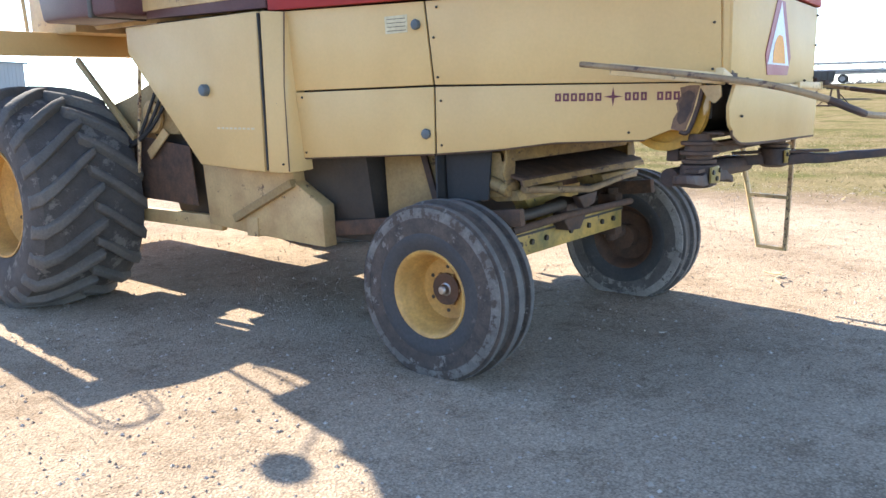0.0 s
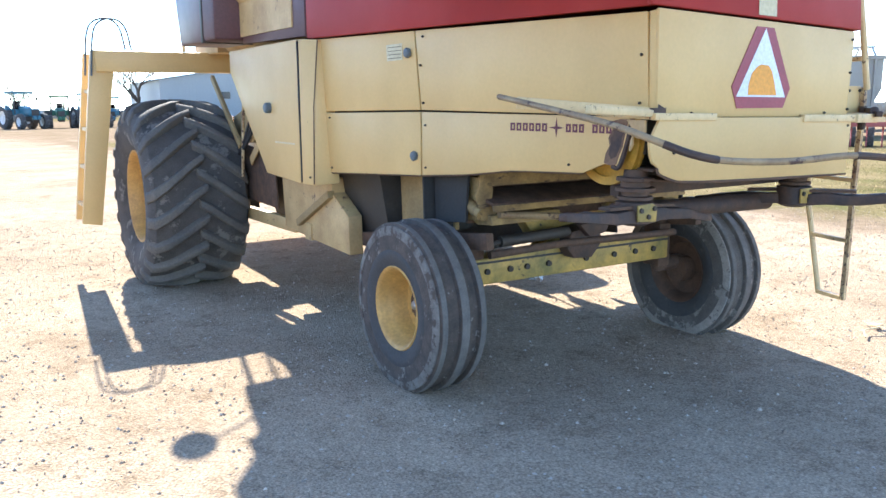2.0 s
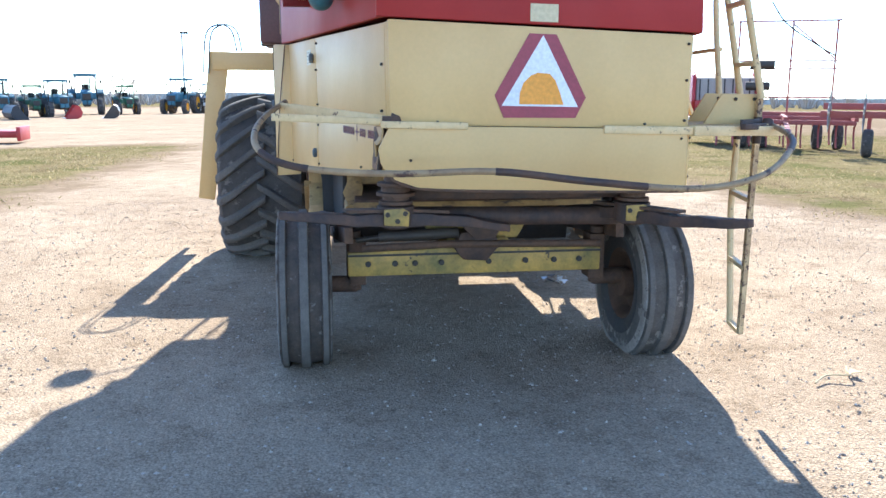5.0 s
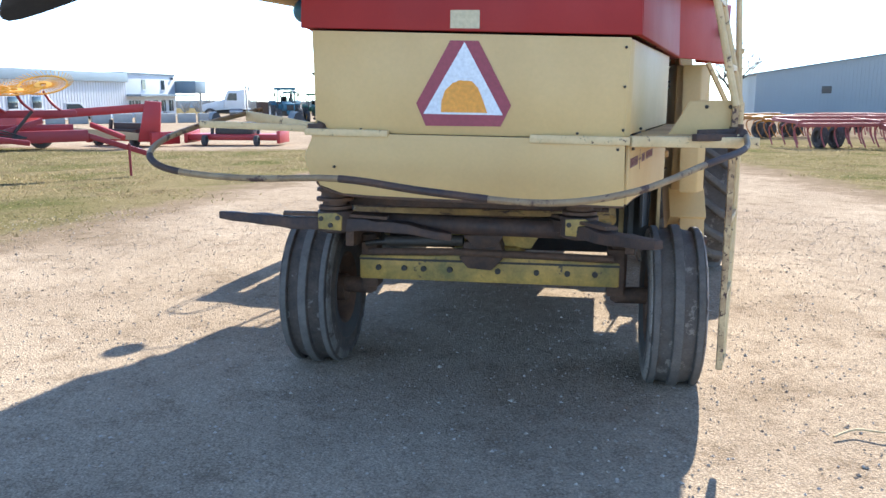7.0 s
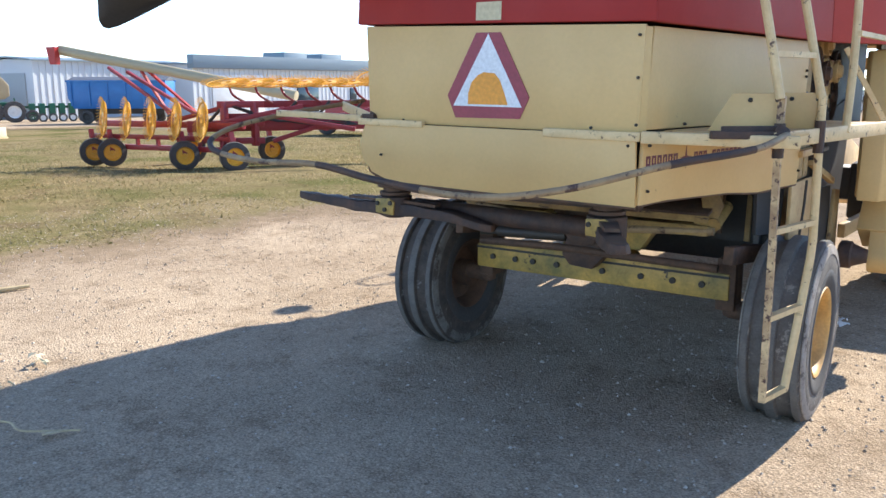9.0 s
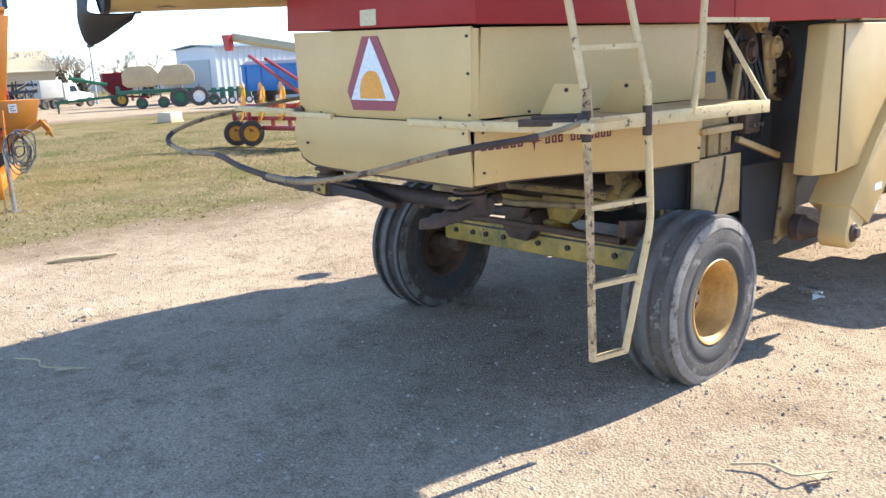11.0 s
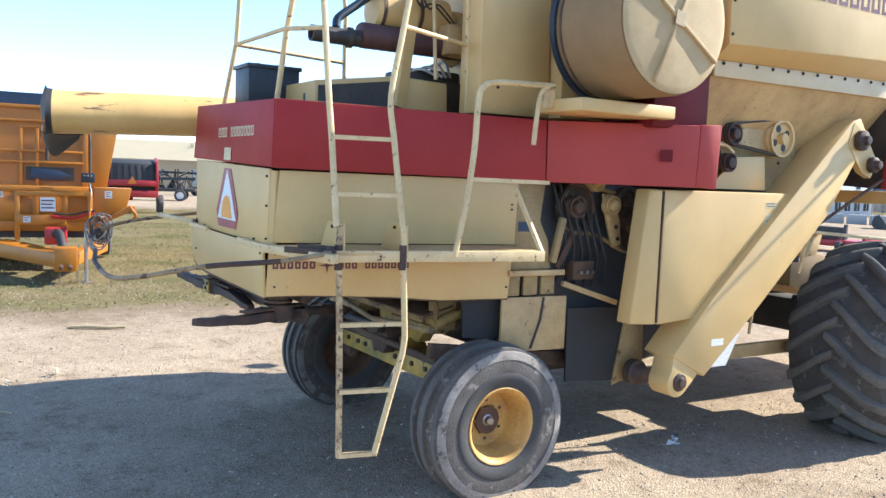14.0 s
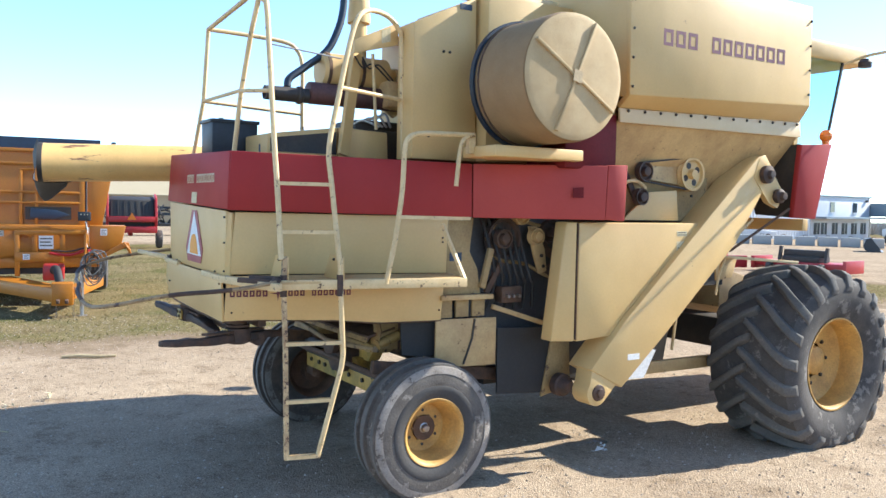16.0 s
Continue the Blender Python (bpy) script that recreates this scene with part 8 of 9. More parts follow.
# implements beyond the other verge
def rotary_hoe(x, y, turn, label, n=8):
    t = thing("rotary_hoe", label, "implement", spot(x, y, turn), "implements beyond the verge")
    part("tool_bar", Build().bar((-n * 0.45, 0, 1.15), (n * 0.45, 0, 1.15), 0.18, 0.18), HAZED_RED, t, "", 0.01)
    part("tool_bar", Build().bar((-n * 0.45, 0.9, 1.35), (n * 0.45, 0.9, 1.35), 0.18, 0.18), HAZED_RED, t, "", 0.01)
    for k in range(n):
        px = -n * 0.42 + 0.84 * k * n / (n - 0.0) * 1.0
        w = part("spike_wheel", Build().lathe([(-0.02, 0.36), (-0.02, 0.42), (0.02, 0.42), (0.02, 0.36)], 28, (px, -0.3, 1.25), "x", True), STEEL, t)
        b = Build()
        for j in range(22):
            a = 2 * math.pi * j / 22
            b.tube([(px, -0.3 + 0.4 * math.cos(a), 1.25 + 0.4 * math.sin(a)), (px, -0.3 + 0.58 * math.cos(a + 0.15), 1.25 + 0.58 * math.sin(a + 0.15))], [0.022, 0.01], 4)
        for j in range(5):
            a = 2 * math.pi * j / 5
            b.tube([(px, -0.3, 1.25), (px, -0.3 + 0.38 * math.cos(a), 1.25 + 0.38 * math.sin(a))], 0.02, 4)
        part("spike_ring", b, STEEL, w)
        part("shank", Build().bar((px, 0, 1.15), (px, -0.3, 1.25), 0.06, 0.08), HAZED_RED, t)
    for px in (-n * 0.3, -n * 0.3 + 0.7, n * 0.3):
        wheel(t, (px, 0.3, 0.38), 0.38, 0.26, STEEL, 90)
        part("wheel_leg", Build().bar((px, 0.3, 0.4), (px, 0.6, 1.2), 0.1, 0.1), HAZED_RED, t)
    return t


rotary_hoe(15.6, 13.6, -38, "haze-paled red rotary hoe with steel spike wheels", 8)
rotary_hoe(19.8, 18.0, -50, "haze-paled red rotary hoe with steel spike wheels", 6)


def field_cultivator(x, y, turn, label, mat, width=5.0, tall=False):
    t = thing("field_cultivator", label, "implement", spot(x, y, turn), "implements beyond the verge")
    for j, py in enumerate((-0.9, 0.0, 0.9)):
        part("frame_bar", Build().bar((-width / 2, py, 0.85 + 0.1 * j), (width / 2, py, 0.85 + 0.1 * j), 0.14, 0.14), mat, t, "", 0.01)
    for k in range(int(width / 0.5) + 1):
        px = -width / 2 + 0.5 * k
        for j, py in enumerate((-0.9, 0.9)):
            part("shank", Build().tube(curve([(px, py, 0.85), (px, py + 0.3, 0.7), (px, py + 0.25, 0.4), (px, py, 0.08)], 3), 0.03, 5), mat, t)
    for px in (-width / 2, 0, width / 2):
        part("link_bar", Build().bar((px, -0.95, 0.95), (px, 0.95, 1.0), 0.12, 0.12), mat, t)
    for px in (-width * 0.3, -width * 0.3 + 0.6, width * 0.25, width * 0.25 + 0.6):
        wheel(t, (px, -0.2, 0.4), 0.4, 0.26, DARK, 90)
    part("tongue", Build().bar((0, -0.9, 0.8), (0, -3.2, 0.5), 0.14, 0.16), mat, t)
    part("tongue_stand", Build().bar((0, -3.0, 0.55), (0, -3.0, 0.0), 0.08, 0.08, (0, 1, 0)), mat, t)
    if tall:
        for px in (-1.5, 0.1, 1.4):
            part("folded_wing", Build().bar((px, 0.4, 0.9), (px, 0.5, 4.0), 0.06, 0.06, (0, 1, 0)), mat, t)
        for z in (1.6, 2.5, 2.75, 4.0):
            part("wing_bar", Build().bar((-1.55, 0.45, z), (1.5, 0.45, z), 0.05, 0.05), mat, t)
        part("wing_chain", Build().tube(curve([(-0.6, 0.4, 4.6), (-0.1, 0.4, 3.9), (0.9, 0.4, 3.2), (1.4, 0.4, 2.9)], 5), 0.025, 5), DARK, t)
        part("wing_stay", Build().bar((0.1, 0.45, 3.9), (1.4, 0.45, 2.8), 0.04, 0.04), mat, t)
        for px, z in ((-0.75, 2.62), (-0.85, 1.95)):
            part("gauge_roller", Build().lathe([(-0.38, 0.02), (-0.36, 0.14), (0.36, 0.14), (0.38, 0.02)], 14, (px, 0.2, z), "x"), DARK, t)
    return t


field_cultivator(14.0, 19.6, -28, "haze-paled red cultivator with a tall folded wing", HAZED_RED, 4.0, True)
field_cultivator(10.6, 27.0, 15, "haze-paled red field cultivator on dry grass", HAZED_RED, 6.0)
field_cultivator(14.5, 38.0, 5, "haze-paled red field cultivator on dry grass", HAZED_RED, 7.0)
field_cultivator(9.3, 36.0, 40, "orange field cultivator on dry grass", ORANGE, 3.5)
field_cultivator(18.0, 46.0, 0, "rusty field cultivator on dry grass", HAZED_RED, 8.0)
field_cultivator(24.5, 15.0, -60, "haze-paled red cultivator beside grey wagons", HAZED_RED, 6.0)
field_cultivator(30.0, 22.0, -60, "rusty red cultivator beside grey wagons", HAZED_RED, 6.0)


def header_stand():
    t = thing("loader_stand", "rusty upright loader frame standing on dry grass", "implement", spot(46.0, 8.9, 100) @ Matrix.Diagonal((0.5, 0.5, 0.42, 1)))
    part("mast", Build().bar((-0.5, 0, 0), (-0.1, 0, 2.9), 0.3, 0.3, (0, 1, 0)), RUST, t, "", 0.02)
    part("mast", Build().bar((0.7, 0, 0), (0.4, 0, 2.8), 0.2, 0.2, (0, 1, 0)), RUST, t, "", 0.02)
    part("head", Build().span((-0.1, -0.3, 2.3), (1.0, 0.3, 3.0)), DARK, t, "", 0.03)
    part("base", Build().bar((-1.6, 0, 0.15), (2.0, 0, 0.15), 0.3, 0.2), RUST, t, "", 0.02)
    part("brace", Build().bar((-1.5, 0, 0.2), (-0.3, 0, 1.8), 0.12, 0.12, (0, 1, 0)).bar((1.8, 0, 0.2), (0.6, 0, 1.4), 0.12, 0.12, (0, 1, 0)), RUST, t)


header_stand()
field_cultivator(70.0, 22.0, -70, "rusty cultivator far across the yard", HAZED_RED, 9.0)


# ---- buildings ----
def ribs(b, a, c, z0, z1, n, out, size=0.06):
    a, c, out = Vector(a), Vector(c), Vector(out)
    for k in range(n + 1):
        p = a + (c - a) * (k / n)
        b.slab([(p.x, p.y, z0), (p.x + (c - a).normalized().x * size, p.y + (c - a).normalized().y * size, z0), (p.x + (c - a).normalized().x * size, p.y + (c - a).normalized().y * size, z1), (p.x, p.y, z1)], out * 0.05)


def shed(name, x, y, turn, length, depth, eave, ridge, wall_mat, roof_mat, label, doors=(), rib_n=60):
    """A gabled sheet building; its long front faces local -y."""
    t = thing(name, label, "building", spot(x, y, turn))
    L, D = length / 2, depth
    wall = Build().slab([(-L, 0, -0.5), (-L, D, -0.5), (-L, D, eave), (-L, D / 2, ridge), (-L, 0, eave)], (length, 0, 0))
    w = part("wall", wall, wall_mat, t)
    b = Build()
    ribs(b, (-L, 0, 0), (L, 0, 0), 0, eave, rib_n, (0, -1, 0), 0.18)
    part("wall_rib", b, wall_mat, t)["kind"] = "stuff"
    r = Build().slab([(-L - 0.3, -0.35, eave - 0.02), (L + 0.3, -0.35, eave - 0.02), (L + 0.3, D / 2, ridge + 0.1), (-L - 0.3, D / 2, ridge + 0.1)], (0, 0, 0.12))
    r.slab([(-L - 0.3, D + 0.35, eave - 0.02), (L + 0.3, D + 0.35, eave - 0.02), (L + 0.3, D / 2, ridge + 0.1), (-L - 0.3, D / 2, ridge + 0.1)], (0, 0, 0.12))
    part("roof", r, roof_mat, t)
    for x0, x1, z0, z1, mt, nm in doors:
        part(nm, Build().span((x0, -0.12, z0), (x1, 0.05, z1)), mt, t, "", 0.02)
        if nm == "window":
            part("sill", Build().span((x0 - 0.1, -0.2, z0 - 0.12), (x1 + 0.1, 0.0, z0)), wall_mat, t)
    return t


shed("storage_shed", -95.8, 10.6, 76, 34, 16, 3.6, 5.9, TAN_WALL, TAN_ROOF, "tan ribbed metal shed with a pale roof", ((-10, -5, 0, 3.6, WHITE, "door"),), 70)
machine_shed = shed("machine_shed", -57.8, 35.3, 93, 14, 6.2, 4.3, 4.45, WHITE_WALL, BLUE_ROOF, "white ribbed machine shed with a dark roof edge", ((1, 1.3, 3.4, 3.9, GREY_WALL, "lamp_box"),), 26)
part("door", Build().span((-7.08, 0.9, 0.0), (-6.95, 5.4, 3.4)), GREY_WALL, machine_shed, "large pale sliding door", 0.02)
showroom = shed("showroom", -55.0, 65.5, 93, 52, 26, 4.4, 4.6, WHITE_WALL, BLUE_ROOF, "long white dealer building with a blue-grey roof", ((-13.5, -10.5, 0.2, 2.9, WINDOW, "door"), (-5.5, -4.5, 1.2, 2.4, WINDOW, "window"), (2.5, 4, 1.2, 2.4, WINDOW, "window"), (6.5, 8, 1.2, 2.4, WINDOW, "window"), (-24, -18, 0, 3.6, WHITE, "door")), 90)
part("fascia", Build().span((-26.2, -0.45, 4.1), (26.0, 0.3, 5.2)), BLUE_ROOF, showroom, "blue-grey sheet fascia", 0.02)
for k in (-7.5, -1.5):
    part("roof_unit", Build().span((k, 7, 4.4), (k + 3.6, 10, 6.1)), BLUE_ROOF, showroom, "", 0.05)
office = thing("office_block", "white two-storey office with small windows", "building", spot(-56.95, 98.9, 93))
part("wall", Build().span((-7.35, 0, -0.5), (7.4, 14, 5.6)), WHITE_WALL, office, "", 0.03)
part("roof", Build().span((-7.5, -0.2, 5.6), (7.6, 14.2, 5.78)), BLUE_ROOF, office)
part("canopy", Build().span((-7.3, -2.2, 2.75), (9.6, 0.0, 3.0)), BLUE_ROOF, office)
for k, px in enumerate((-2.6, 3.0)):
    w = part("window", Build().span((px, -0.06, 3.6), (px + 1.0, 0.04, 4.9)), WINDOW, office)
    part("sill", Build().span((px - 0.1, -0.14, 3.48), (px + 1.1, 0.0, 3.6)), WHITE_WALL, w)
for px in (-6.3, -4.6, -2.0, 0.4, 2.8, 5.2):
    w = part("window", Build().span((px, -0.06, 0.7), (px + 1.3, 0.04, 2.2)), WINDOW, office)
    part("mullion", Build().span((px + 0.61, -0.08, 0.7), (px + 0.69, -0.05, 2.2)), WHITE_WALL, w)
part("sign_canopy", Build().span((7.6, -3.0, 3.1), (11.4, 2, 4.9)), BLUE_ROOF, office, "", 0.03)
for py in (-2.4, 1.6):
    part("canopy_post", Build().tube([(10.6, py, 0), (10.6, py, 3.2)], 0.16, 10), GREY_WALL, office)
part("wall_lamp", Build().span((6.2, -0.25, 5.0), (6.6, 0.0, 5.3)), DARK, office)
grey_shed = thing("grey_shed", "large grey-green metal shed with a lean-to roof", "building", spot(20.0, 95.0, -6))
part("wall", Build().slab([(0, 0, -0.6), (20.6, 0, -0.6), (20.6, 0, 6.75), (13.3, 0, 7.1), (0, 0, 5.1)], (0, 34, 0)), GREY_WALL, grey_shed)
part("roof", Build().slab([(-0.4, -0.3, 5.02), (13.3, -0.3, 7.1), (13.3, -0.3, 7.25), (-0.4, -0.3, 5.17)], (0, 34.6, 0)).slab([(13.3, -0.3, 7.1), (21.0, -0.3, 6.72), (21.0, -0.3, 6.87), (13.3, -0.3, 7.25)], (0, 34.6, 0)), BLUE_ROOF, grey_shed)
rib = Build()
for k in range(52):
    top = 5.05 + min(k * 0.4, 13.3) * 2.0 / 13.3 - max(0.0, k * 0.4 - 13.3) * 0.048
    rib.span((0.1 + 0.4 * k, -0.04, -0.3), (0.18 + 0.4 * k, 0.0, top - 0.05))
tagged(part("wall_rib", rib, GREY_WALL, grey_shed), kind="stuff")
part("wall_vent", Build().span((7.0, -0.12, 2.9), (8.0, 0.02, 3.7)), WINDOW, grey_shed, "dark wall vent")
part("door", Build().span((15.0, -0.09, -0.2), (18.5, 0.02, 4.0)), GREY_WALL, grey_shed, "", 0.02)


# blocks, poles, boxes
block = thing("concrete_block", "grey concrete retaining block", "concrete block", spot(-42.6, 57.2, 34), "row of concrete blocks")
part("block", Build().span((-0.75, -0.4, 0.0), (0.75, 0.4, 0.8)), CONCRETE, block, "", 0.05)
part("lifting_lug", Build().tube(curve([(-0.15, 0, 0.8), (-0.1, 0, 0.9), (0.1, 0, 0.9), (0.15, 0, 0.8)], 3), 0.02, 6), RUST, block)
for k in range(1, 8):
    copy_thing(block, spot(-42.6 + 1.45 * k, 57.2 + 0.98 * k, 34 + 5 * (k % 3)))


def pole(x, y, h, label, lamp=True):
    t = thing("light_pole", label, "pole", spot(x, y))
    part("shaft", Build().tube([(0, 0, 0), (0, 0, h)], [0.14, 0.09], 10), GREY_WALL, t)
    if lamp:
        part("lamp_head", Build().span((-0.2, -0.2, h), (0.7, 0.2, h + 0.25)), DARK, t, "", 0.03)


pole(-82.4, 27.9, 5.6, "grey yard light pole")
pole(-15.0, 92.0, 8.5, "grey yard light pole")
pole(92.0, 14.0, 9.0, "wooden utility pole far off", False)
pole(64.0, 62.0, 8.0, "wooden utility pole far off", False)
pole(21.0, 112.0, 9.0, "wooden utility pole far off", False)
box = thing("carton", "pale cardboard carton on a wooden pallet", "box", spot(-30.0, 11.4, 20) @ Matrix.Diagonal((0.68, 0.68, 0.68, 1)))
part("carton_body", Build().span((-0.55, -0.5, 0.12), (0.55, 0.5, 0.62)), CARD, box, "", 0.015)
part("pallet", Build().span((-0.6, -0.55, 0.0), (0.6, 0.55, 0.11)), DRY, box, "", 0.01)


# an auger arm rising behind the hood
def grain_auger():
    t = thing("grain_auger", "long pale grain auger raised on wheels", "auger", spot(-38.0, 14.0, 0))
    part("tube", Build().tube([(-2.3, 6.5, 3.95), (4.0, 9.0, 2.75), (10.2, 11.4, 1.55)], 0.27, 14), TAN_ROOF, t)
    part("spout", Build().slab([(-2.6, 6.2, 4.1), (-2.1, 6.4, 4.1), (-2.2, 6.4, 3.2), (-2.5, 6.3, 3.2)], (0.1, -0.35, 0)), MACHINE_RED, t, "red spout")
    part("leg", Build().bar((4.0, 8.6, 0.4), (2.0, 8.2, 3.1), 0.12, 0.12, (0, 1, 0)), MACHINE_RED, t)
    part("leg", Build().bar((5.2, 9.6, 0.4), (2.2, 8.3, 3.1), 0.12, 0.12, (0, 1, 0)), MACHINE_RED, t)
    for c in ((4.0, 8.6), (5.2, 9.6)):
        wheel(t, (*c, 0.35), 0.35, 0.2, MACHINE_RED)


grain_auger()


# ---- trees and brush ----
def bare_tree(x, y, h, seed, label):
    rnd = random.Random(seed)
    t = thing("bare_tree", label, "tree", spot(x, y))
    trunk, limbs, twigs = Build(), Build(), Build()

    def grow(p, d, length, r, depth):
        q = p + d * length
        m = p + d * length * 0.5 + Vector((rnd.uniform(-1, 1), rnd.uniform(-1, 1), 0)) * length * 0.08
        r = max(r, 0.02)
        (trunk if depth == 0 else limbs if depth < 3 else twigs).tube([p, m, q], [r, r * 0.85, max(r * 0.7, 0.015)], 7 if depth < 2 else 3)
        if depth >= 5:
            return
        for k in range(4 if depth == 0 else 3):
            a = rnd.uniform(0, 6.283)
            spread = Vector((math.cos(a), math.sin(a), rnd.uniform(-0.1, 0.55))) * rnd.uniform(0.6, 1.1)
            grow(m.lerp(q, rnd.uniform(0.5, 1)), (d + spread).normalized(), length * rnd.uniform(0.62, 0.85), r * 0.62, depth + 1)
    grow(Vector((0, 0, -0.2)), Vector((0.05, 0.03, 1)).normalized(), h * 0.27, h * 0.022, 0)
    part("trunk", trunk, BARK, t)
    part("limb", limbs, BARK, t)
    tagged(part("twig", twigs, BRUSH, t), kind="stuff")


bare_tree(19.6, 105.0, 13.0, 3, "leafless spreading tree by the grey shed")
bare_tree(9.0, 150.0, 10.0, 5, "leafless tree on the skyline")
bare_tree(-88.0, 34.0, 7.5, 7, "leafless tree beside the tan shed")
bare_tree(-98.0, 40.0, 8.0, 8, "leafless tree between the sheds")
for k, (tx, ty, th) in enumerate(((-93.7, 29.4, 8.6), (-97.0, 28.4, 8.4), (-95.0, 31.6, 7.6), (-99.5, 27.2, 9.0), (-96.0, 30.2, 8.0))):
    bare_tree(tx, ty, th, 30 + k, "grey leafless thicket tree beside the tan shed")
bare_tree(-30.0, 128.0, 8.0, 9, "leafless tree behind the tractors")
bare_tree(1.0, 120.0, 8.0, 10, "leafless tree on the skyline")


def conifer(x, y, h, seed):
    rnd = random.Random(seed)
    t = thing("conifer", "dark pointed conifer on the skyline", "tree", spot(x, y))
    part("trunk", Build().tube([(0, 0, 0), (0, 0, h * 0.95)], [h * 0.03, 0.02], 8), BARK, t)
    b = Build()
    for k in range(420):
        f = rnd.random() ** 1.4
        z = h * (0.12 + 0.86 * f)
        r = h * 0.24 * (1 - f) * rnd.uniform(0.35, 1.1)
        a = rnd.uniform(0, 6.283)
        p = Vector((r * math.cos(a), r * math.sin(a), z - 0.25 * r))
        s = h * rnd.uniform(0.03, 0.07) * (1.2 - 0.6 * f)
        u = Vector((math.cos(a), math.sin(a), -0.35)) * s * 1.8
        v = Vector((-math.sin(a), math.cos(a), rnd.uniform(-0.3, 0.3))) * s
        w = Vector((0, 0, s * 0.5))
        b.add([p - v, p + u, p + v, p + w], [(0, 1, 3), (1, 2, 3), (2, 0, 3), (0, 2, 1)])
    part("crown", b, NEEDLES, t)


conifer(108.0, 42.0, 11.0, 2)
conifer(112.0, 47.0, 8.0, 6)
for k, (cx, cy, ch) in enumerate(((-98.0, 30.0, 4.2), (-104.0, 34.0, 4.8), (-101.0, 37.5, 3.8), (-106.0, 44.0, 4.4))):
    conifer(cx, cy, ch, 20 + k)


def brush_belt():
    """Leafless brush and far hedges along the skyline, all round."""
    rnd = random.Random(11)
    b = Build()
    for k in range(2600):
        a = rnd.uniform(0, 2 * math.pi)
        d = rnd.uniform(190, 260)
        tall = 2.0 + 2.6 * max(0.0, noise.noise(Vector((math.cos(a) * 6, math.sin(a) * 6, 0)))) + rnd.uniform(0, 1.4)
        x, y = d * math.cos(a), d * math.sin(a)
        z = fall(x, y)
        for j in range(5):
            q = rnd.uniform(-1, 1), rnd.uniform(-1, 1)
            b.tube([(x, y, z - 0.3), (x + q[0] * 1.2, y + q[1] * 1.2, z + tall * 0.6), (x + q[0] * 2.0, y + q[1] * 2.0, z + tall)], [0.17, 0.11, 0.02], 3, False)
    tagged(part("brush", b, BRUSH), "leafless grey brown brush along the skyline", "brush", kind="stuff")
    # Far hedges: the haze over them is put into their pale colour.
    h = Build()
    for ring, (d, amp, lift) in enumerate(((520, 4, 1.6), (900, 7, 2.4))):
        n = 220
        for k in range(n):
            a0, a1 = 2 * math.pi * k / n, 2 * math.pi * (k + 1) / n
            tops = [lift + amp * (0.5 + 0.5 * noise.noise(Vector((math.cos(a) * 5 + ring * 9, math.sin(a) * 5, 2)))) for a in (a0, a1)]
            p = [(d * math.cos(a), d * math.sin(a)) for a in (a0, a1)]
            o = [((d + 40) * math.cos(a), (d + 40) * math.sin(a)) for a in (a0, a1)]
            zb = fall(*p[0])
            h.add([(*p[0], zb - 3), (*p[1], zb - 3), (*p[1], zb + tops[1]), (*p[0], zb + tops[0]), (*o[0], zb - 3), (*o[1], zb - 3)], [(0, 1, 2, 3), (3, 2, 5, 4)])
    tagged(part("far_woods", h, FIELD_HAZE), "far hedgerows on the horizon, haze put into their pale colour", "woods", kind="stuff")


brush_belt()


# ---- loose things on the ground ----
def litter():
    rnd = random.Random(5)
    stick = thing("stick", "pale dry stick lying on gravel", "stick", pose(-4.75, -1.25, 0.012, 0, 0, 65), "loose litter")
    part("stalk", Build().tube([(-0.3, 0, 0), (-0.1, 0.01, 0.012), (0.12, -0.008, 0.006), (0.32, 0.01, 0.01)], [0.018, 0.022, 0.021, 0.014], 7), DRY, stick)
    for (x, y, a, l) in ((1.95, -0.82, 20, 0.2), (2.75, -2.45, 60, 0.28), (-1.9, -2.5, 15, 0.3)):
        s = thing("straw_stalk", "dry broken stalk lying on gravel", "stalk", pose(x, y, 0.008, 0, 0, a), "loose litter")
        part("stalk", Build().tube(curve([(-l, 0, 0), (-l * 0.3, 0.03, 0.012), (l * 0.2, -0.04, 0.02), (l * 0.6, 0.03, 0.006), (l, 0.09, 0.004)], 4), 0.006, 5), DRY, s)
        part("husk", Build().slab([(l * 0.5, 0, 0.004), (l * 0.85, 0.05, 0.006), (l * 0.7, -0.05, 0.02)], (0, 0, 0.004)), DRY, s)
    for x, y, mat, label in ((0.98, 1.66, STEEL, "crumpled foil scrap on gravel"), (1.08, 1.60, WHITE, "crumpled pale plastic scrap on gravel"), (-2.5, -2.3, LABEL, "dry curled husk on gravel"), (-2.75, -1.9, LABEL, "dry curled husk on gravel")):
        b = Build()
        for k in range(9):
            p = Vector((rnd.uniform(-0.07, 0.07), rnd.uniform(-0.05, 0.05), rnd.uniform(0.005, 0.05)))
            q = [p + Vector((rnd.uniform(-0.05, 0.05), rnd.uniform(-0.05, 0.05), rnd.uniform(-0.01, 0.03))) for _ in range(3)]
            b.add(q, [(0, 1, 2)])
        s = thing("scrap", label, "litter", pose(x, y, 0.0), "loose litter")
        part("crumple", b, mat, s)


litter()


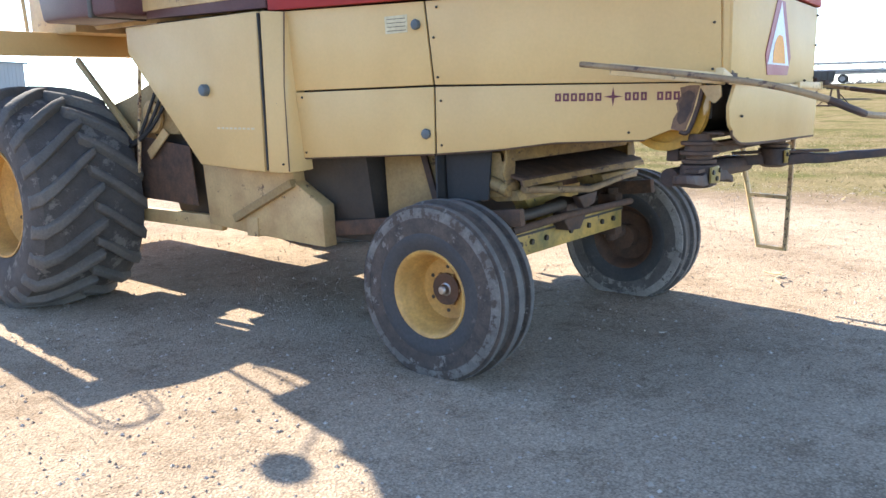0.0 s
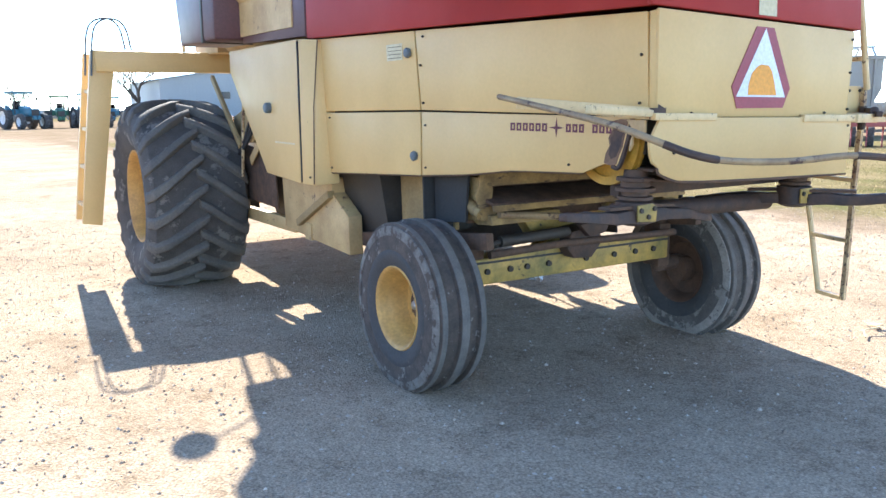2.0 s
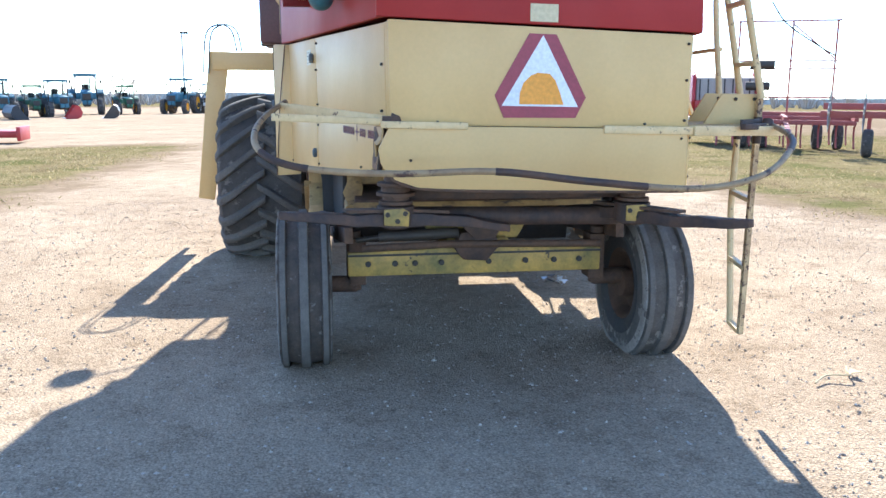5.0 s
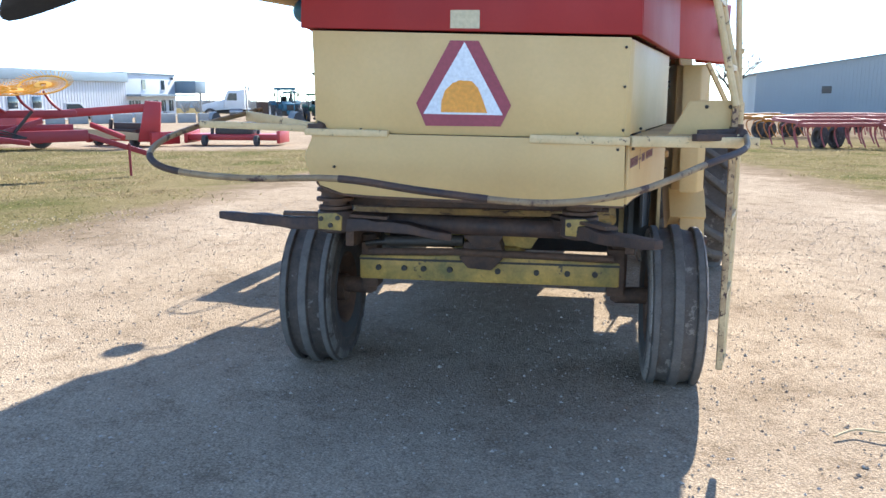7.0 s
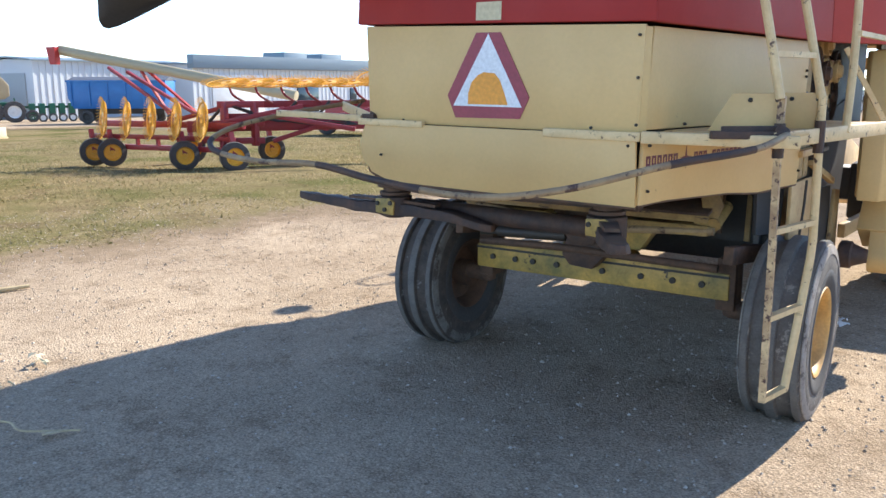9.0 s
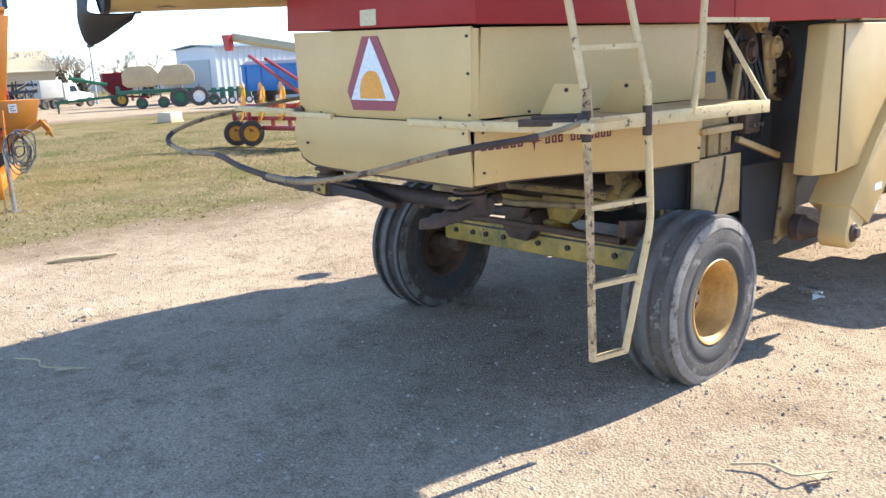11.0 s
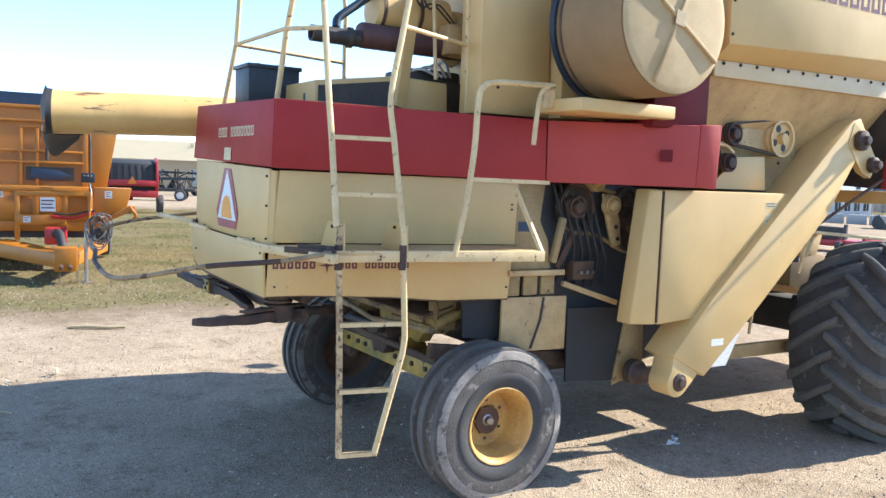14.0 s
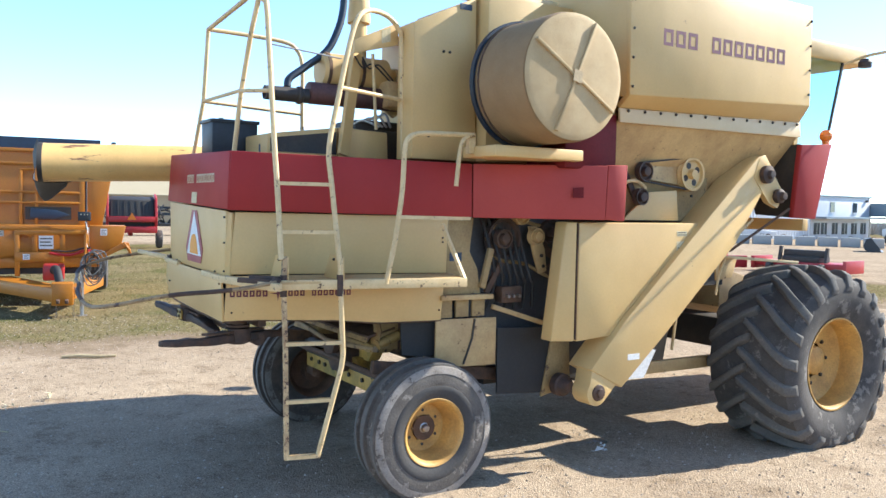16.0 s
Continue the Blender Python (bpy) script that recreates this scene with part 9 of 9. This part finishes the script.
def pebbles():
    """Loose stones over the lane near the machine, and clods at the verge."""
    rnd = random.Random(2)
    v, f = [], []
    base = [(-1, 0, 0), (1, 0, 0), (0, -1, 0), (0, 1, 0), (0, 0, 1)]
    tri = [(0, 2, 4), (2, 1, 4), (1, 3, 4), (3, 0, 4)]
    for k in range(60000):
        a = rnd.uniform(0, 6.283)
        r = 8.5 * math.sqrt(rnd.random())
        x, y = r * math.cos(a) - 0.2, r * math.sin(a) - 0.6
        s = 0.003 + 0.010 * rnd.random() ** 3 + (0.010 if rnd.random() < 0.006 else 0)
        turn = rnd.uniform(0, 6.283)
        i = len(v)
        for p in base:
            q = (p[0] * s * rnd.uniform(0.7, 1.3), p[1] * s * rnd.uniform(0.7, 1.3), p[2] * s * rnd.uniform(0.5, 0.9))
            v.append((x + q[0] * math.cos(turn) - q[1] * math.sin(turn), y + q[0] * math.sin(turn) + q[1] * math.cos(turn), q[2] - 0.004 + 0.012 * noise.noise(Vector((x * 0.7, y * 0.7, 0)))))
        f += [tuple(i + j for j in t) for t in tri]
    me = bpy.data.meshes.new("gravel")
    me.from_pydata(v, [], f)
    m = bpy.data.materials.new("loose_stones")
    m.use_nodes = True
    n, l = m.node_tree.nodes, m.node_tree.links
    geo, ramp = n.new("ShaderNodeNewGeometry"), n.new("ShaderNodeValToRGB")
    ramp.color_ramp.elements[0].color, ramp.color_ramp.elements[1].color = (0.20, 0.15, 0.11, 1), (0.50, 0.42, 0.34, 1)
    e = ramp.color_ramp.elements.new(0.5)
    e.color = (0.34, 0.275, 0.205, 1)
    l.new(geo.outputs["Random Per Island"], ramp.inputs[0])
    l.new(ramp.outputs[0], n["Principled BSDF"].inputs["Base Color"])
    n["Principled BSDF"].inputs["Roughness"].default_value = 0.9
    me.materials.append(m)
    tagged(new("gravel", me), "loose pale stones scattered over the lane", "gravel", kind="stuff")


pebbles()


def grass_tufts():
    rnd = random.Random(8)
    v, f = [], []
    for k in range(230000):
        if rnd.random() < 0.62:
            x, y = rnd.uniform(-26, -4.5), rnd.uniform(-8, 24)
        else:
            x, y = rnd.uniform(4.0, 26), rnd.uniform(-3, 28)
        g = grassy(x, y) + 0.9 * noise.noise(Vector((x * 0.5, y * 0.5, 3))) + 0.35 * noise.noise(Vector((x * 1.7, y * 1.7, 9)))
        if g < rnd.uniform(0.35, 0.95):
            continue
        z = fall(x, y) - 0.01
        h = rnd.uniform(0.008, 0.032) * (2.2 if rnd.random() < 0.12 else 1.0)
        a = rnd.uniform(0, 6.283)
        lean = rnd.uniform(-0.06, 0.06), rnd.uniform(-0.06, 0.06)
        w = rnd.uniform(0.006, 0.016)
        i = len(v)
        v += [(x - w * math.cos(a), y - w * math.sin(a), z), (x + w * math.cos(a), y + w * math.sin(a), z), (x + lean[0], y + lean[1], z + h)]
        f.append((i, i + 1, i + 2))
    me = bpy.data.meshes.new("grass")
    me.from_pydata(v, [], f)
    m = bpy.data.materials.new("grass_blades")
    m.use_nodes = True
    n, l = m.node_tree.nodes, m.node_tree.links
    geo, ramp = n.new("ShaderNodeNewGeometry"), n.new("ShaderNodeValToRGB")
    ramp.color_ramp.elements[0].color, ramp.color_ramp.elements[1].color = (0.105, 0.105, 0.036, 1), (0.44, 0.35, 0.20, 1)
    e = ramp.color_ramp.elements.new(0.45)
    e.color = (0.25, 0.20, 0.095, 1)
    l.new(geo.outputs["Random Per Island"], ramp.inputs[0])
    l.new(ramp.outputs[0], n["Principled BSDF"].inputs["Base Color"])
    n["Principled BSDF"].inputs["Roughness"].default_value = 0.9
    thin, mix = n.new("ShaderNodeBsdfTranslucent"), n.new("ShaderNodeMixShader")
    l.new(ramp.outputs[0], thin.inputs["Color"])
    mix.inputs[0].default_value = 0.65
    l.new(n["Principled BSDF"].outputs[0], mix.inputs[1])
    l.new(thin.outputs[0], mix.inputs[2])
    l.new(mix.outputs[0], n["Material Output"].inputs["Surface"])
    me.materials.append(m)
    tagged(new("grass", me), "short patchy spring grass mixed with dry stems", "grass", kind="stuff")


grass_tufts()
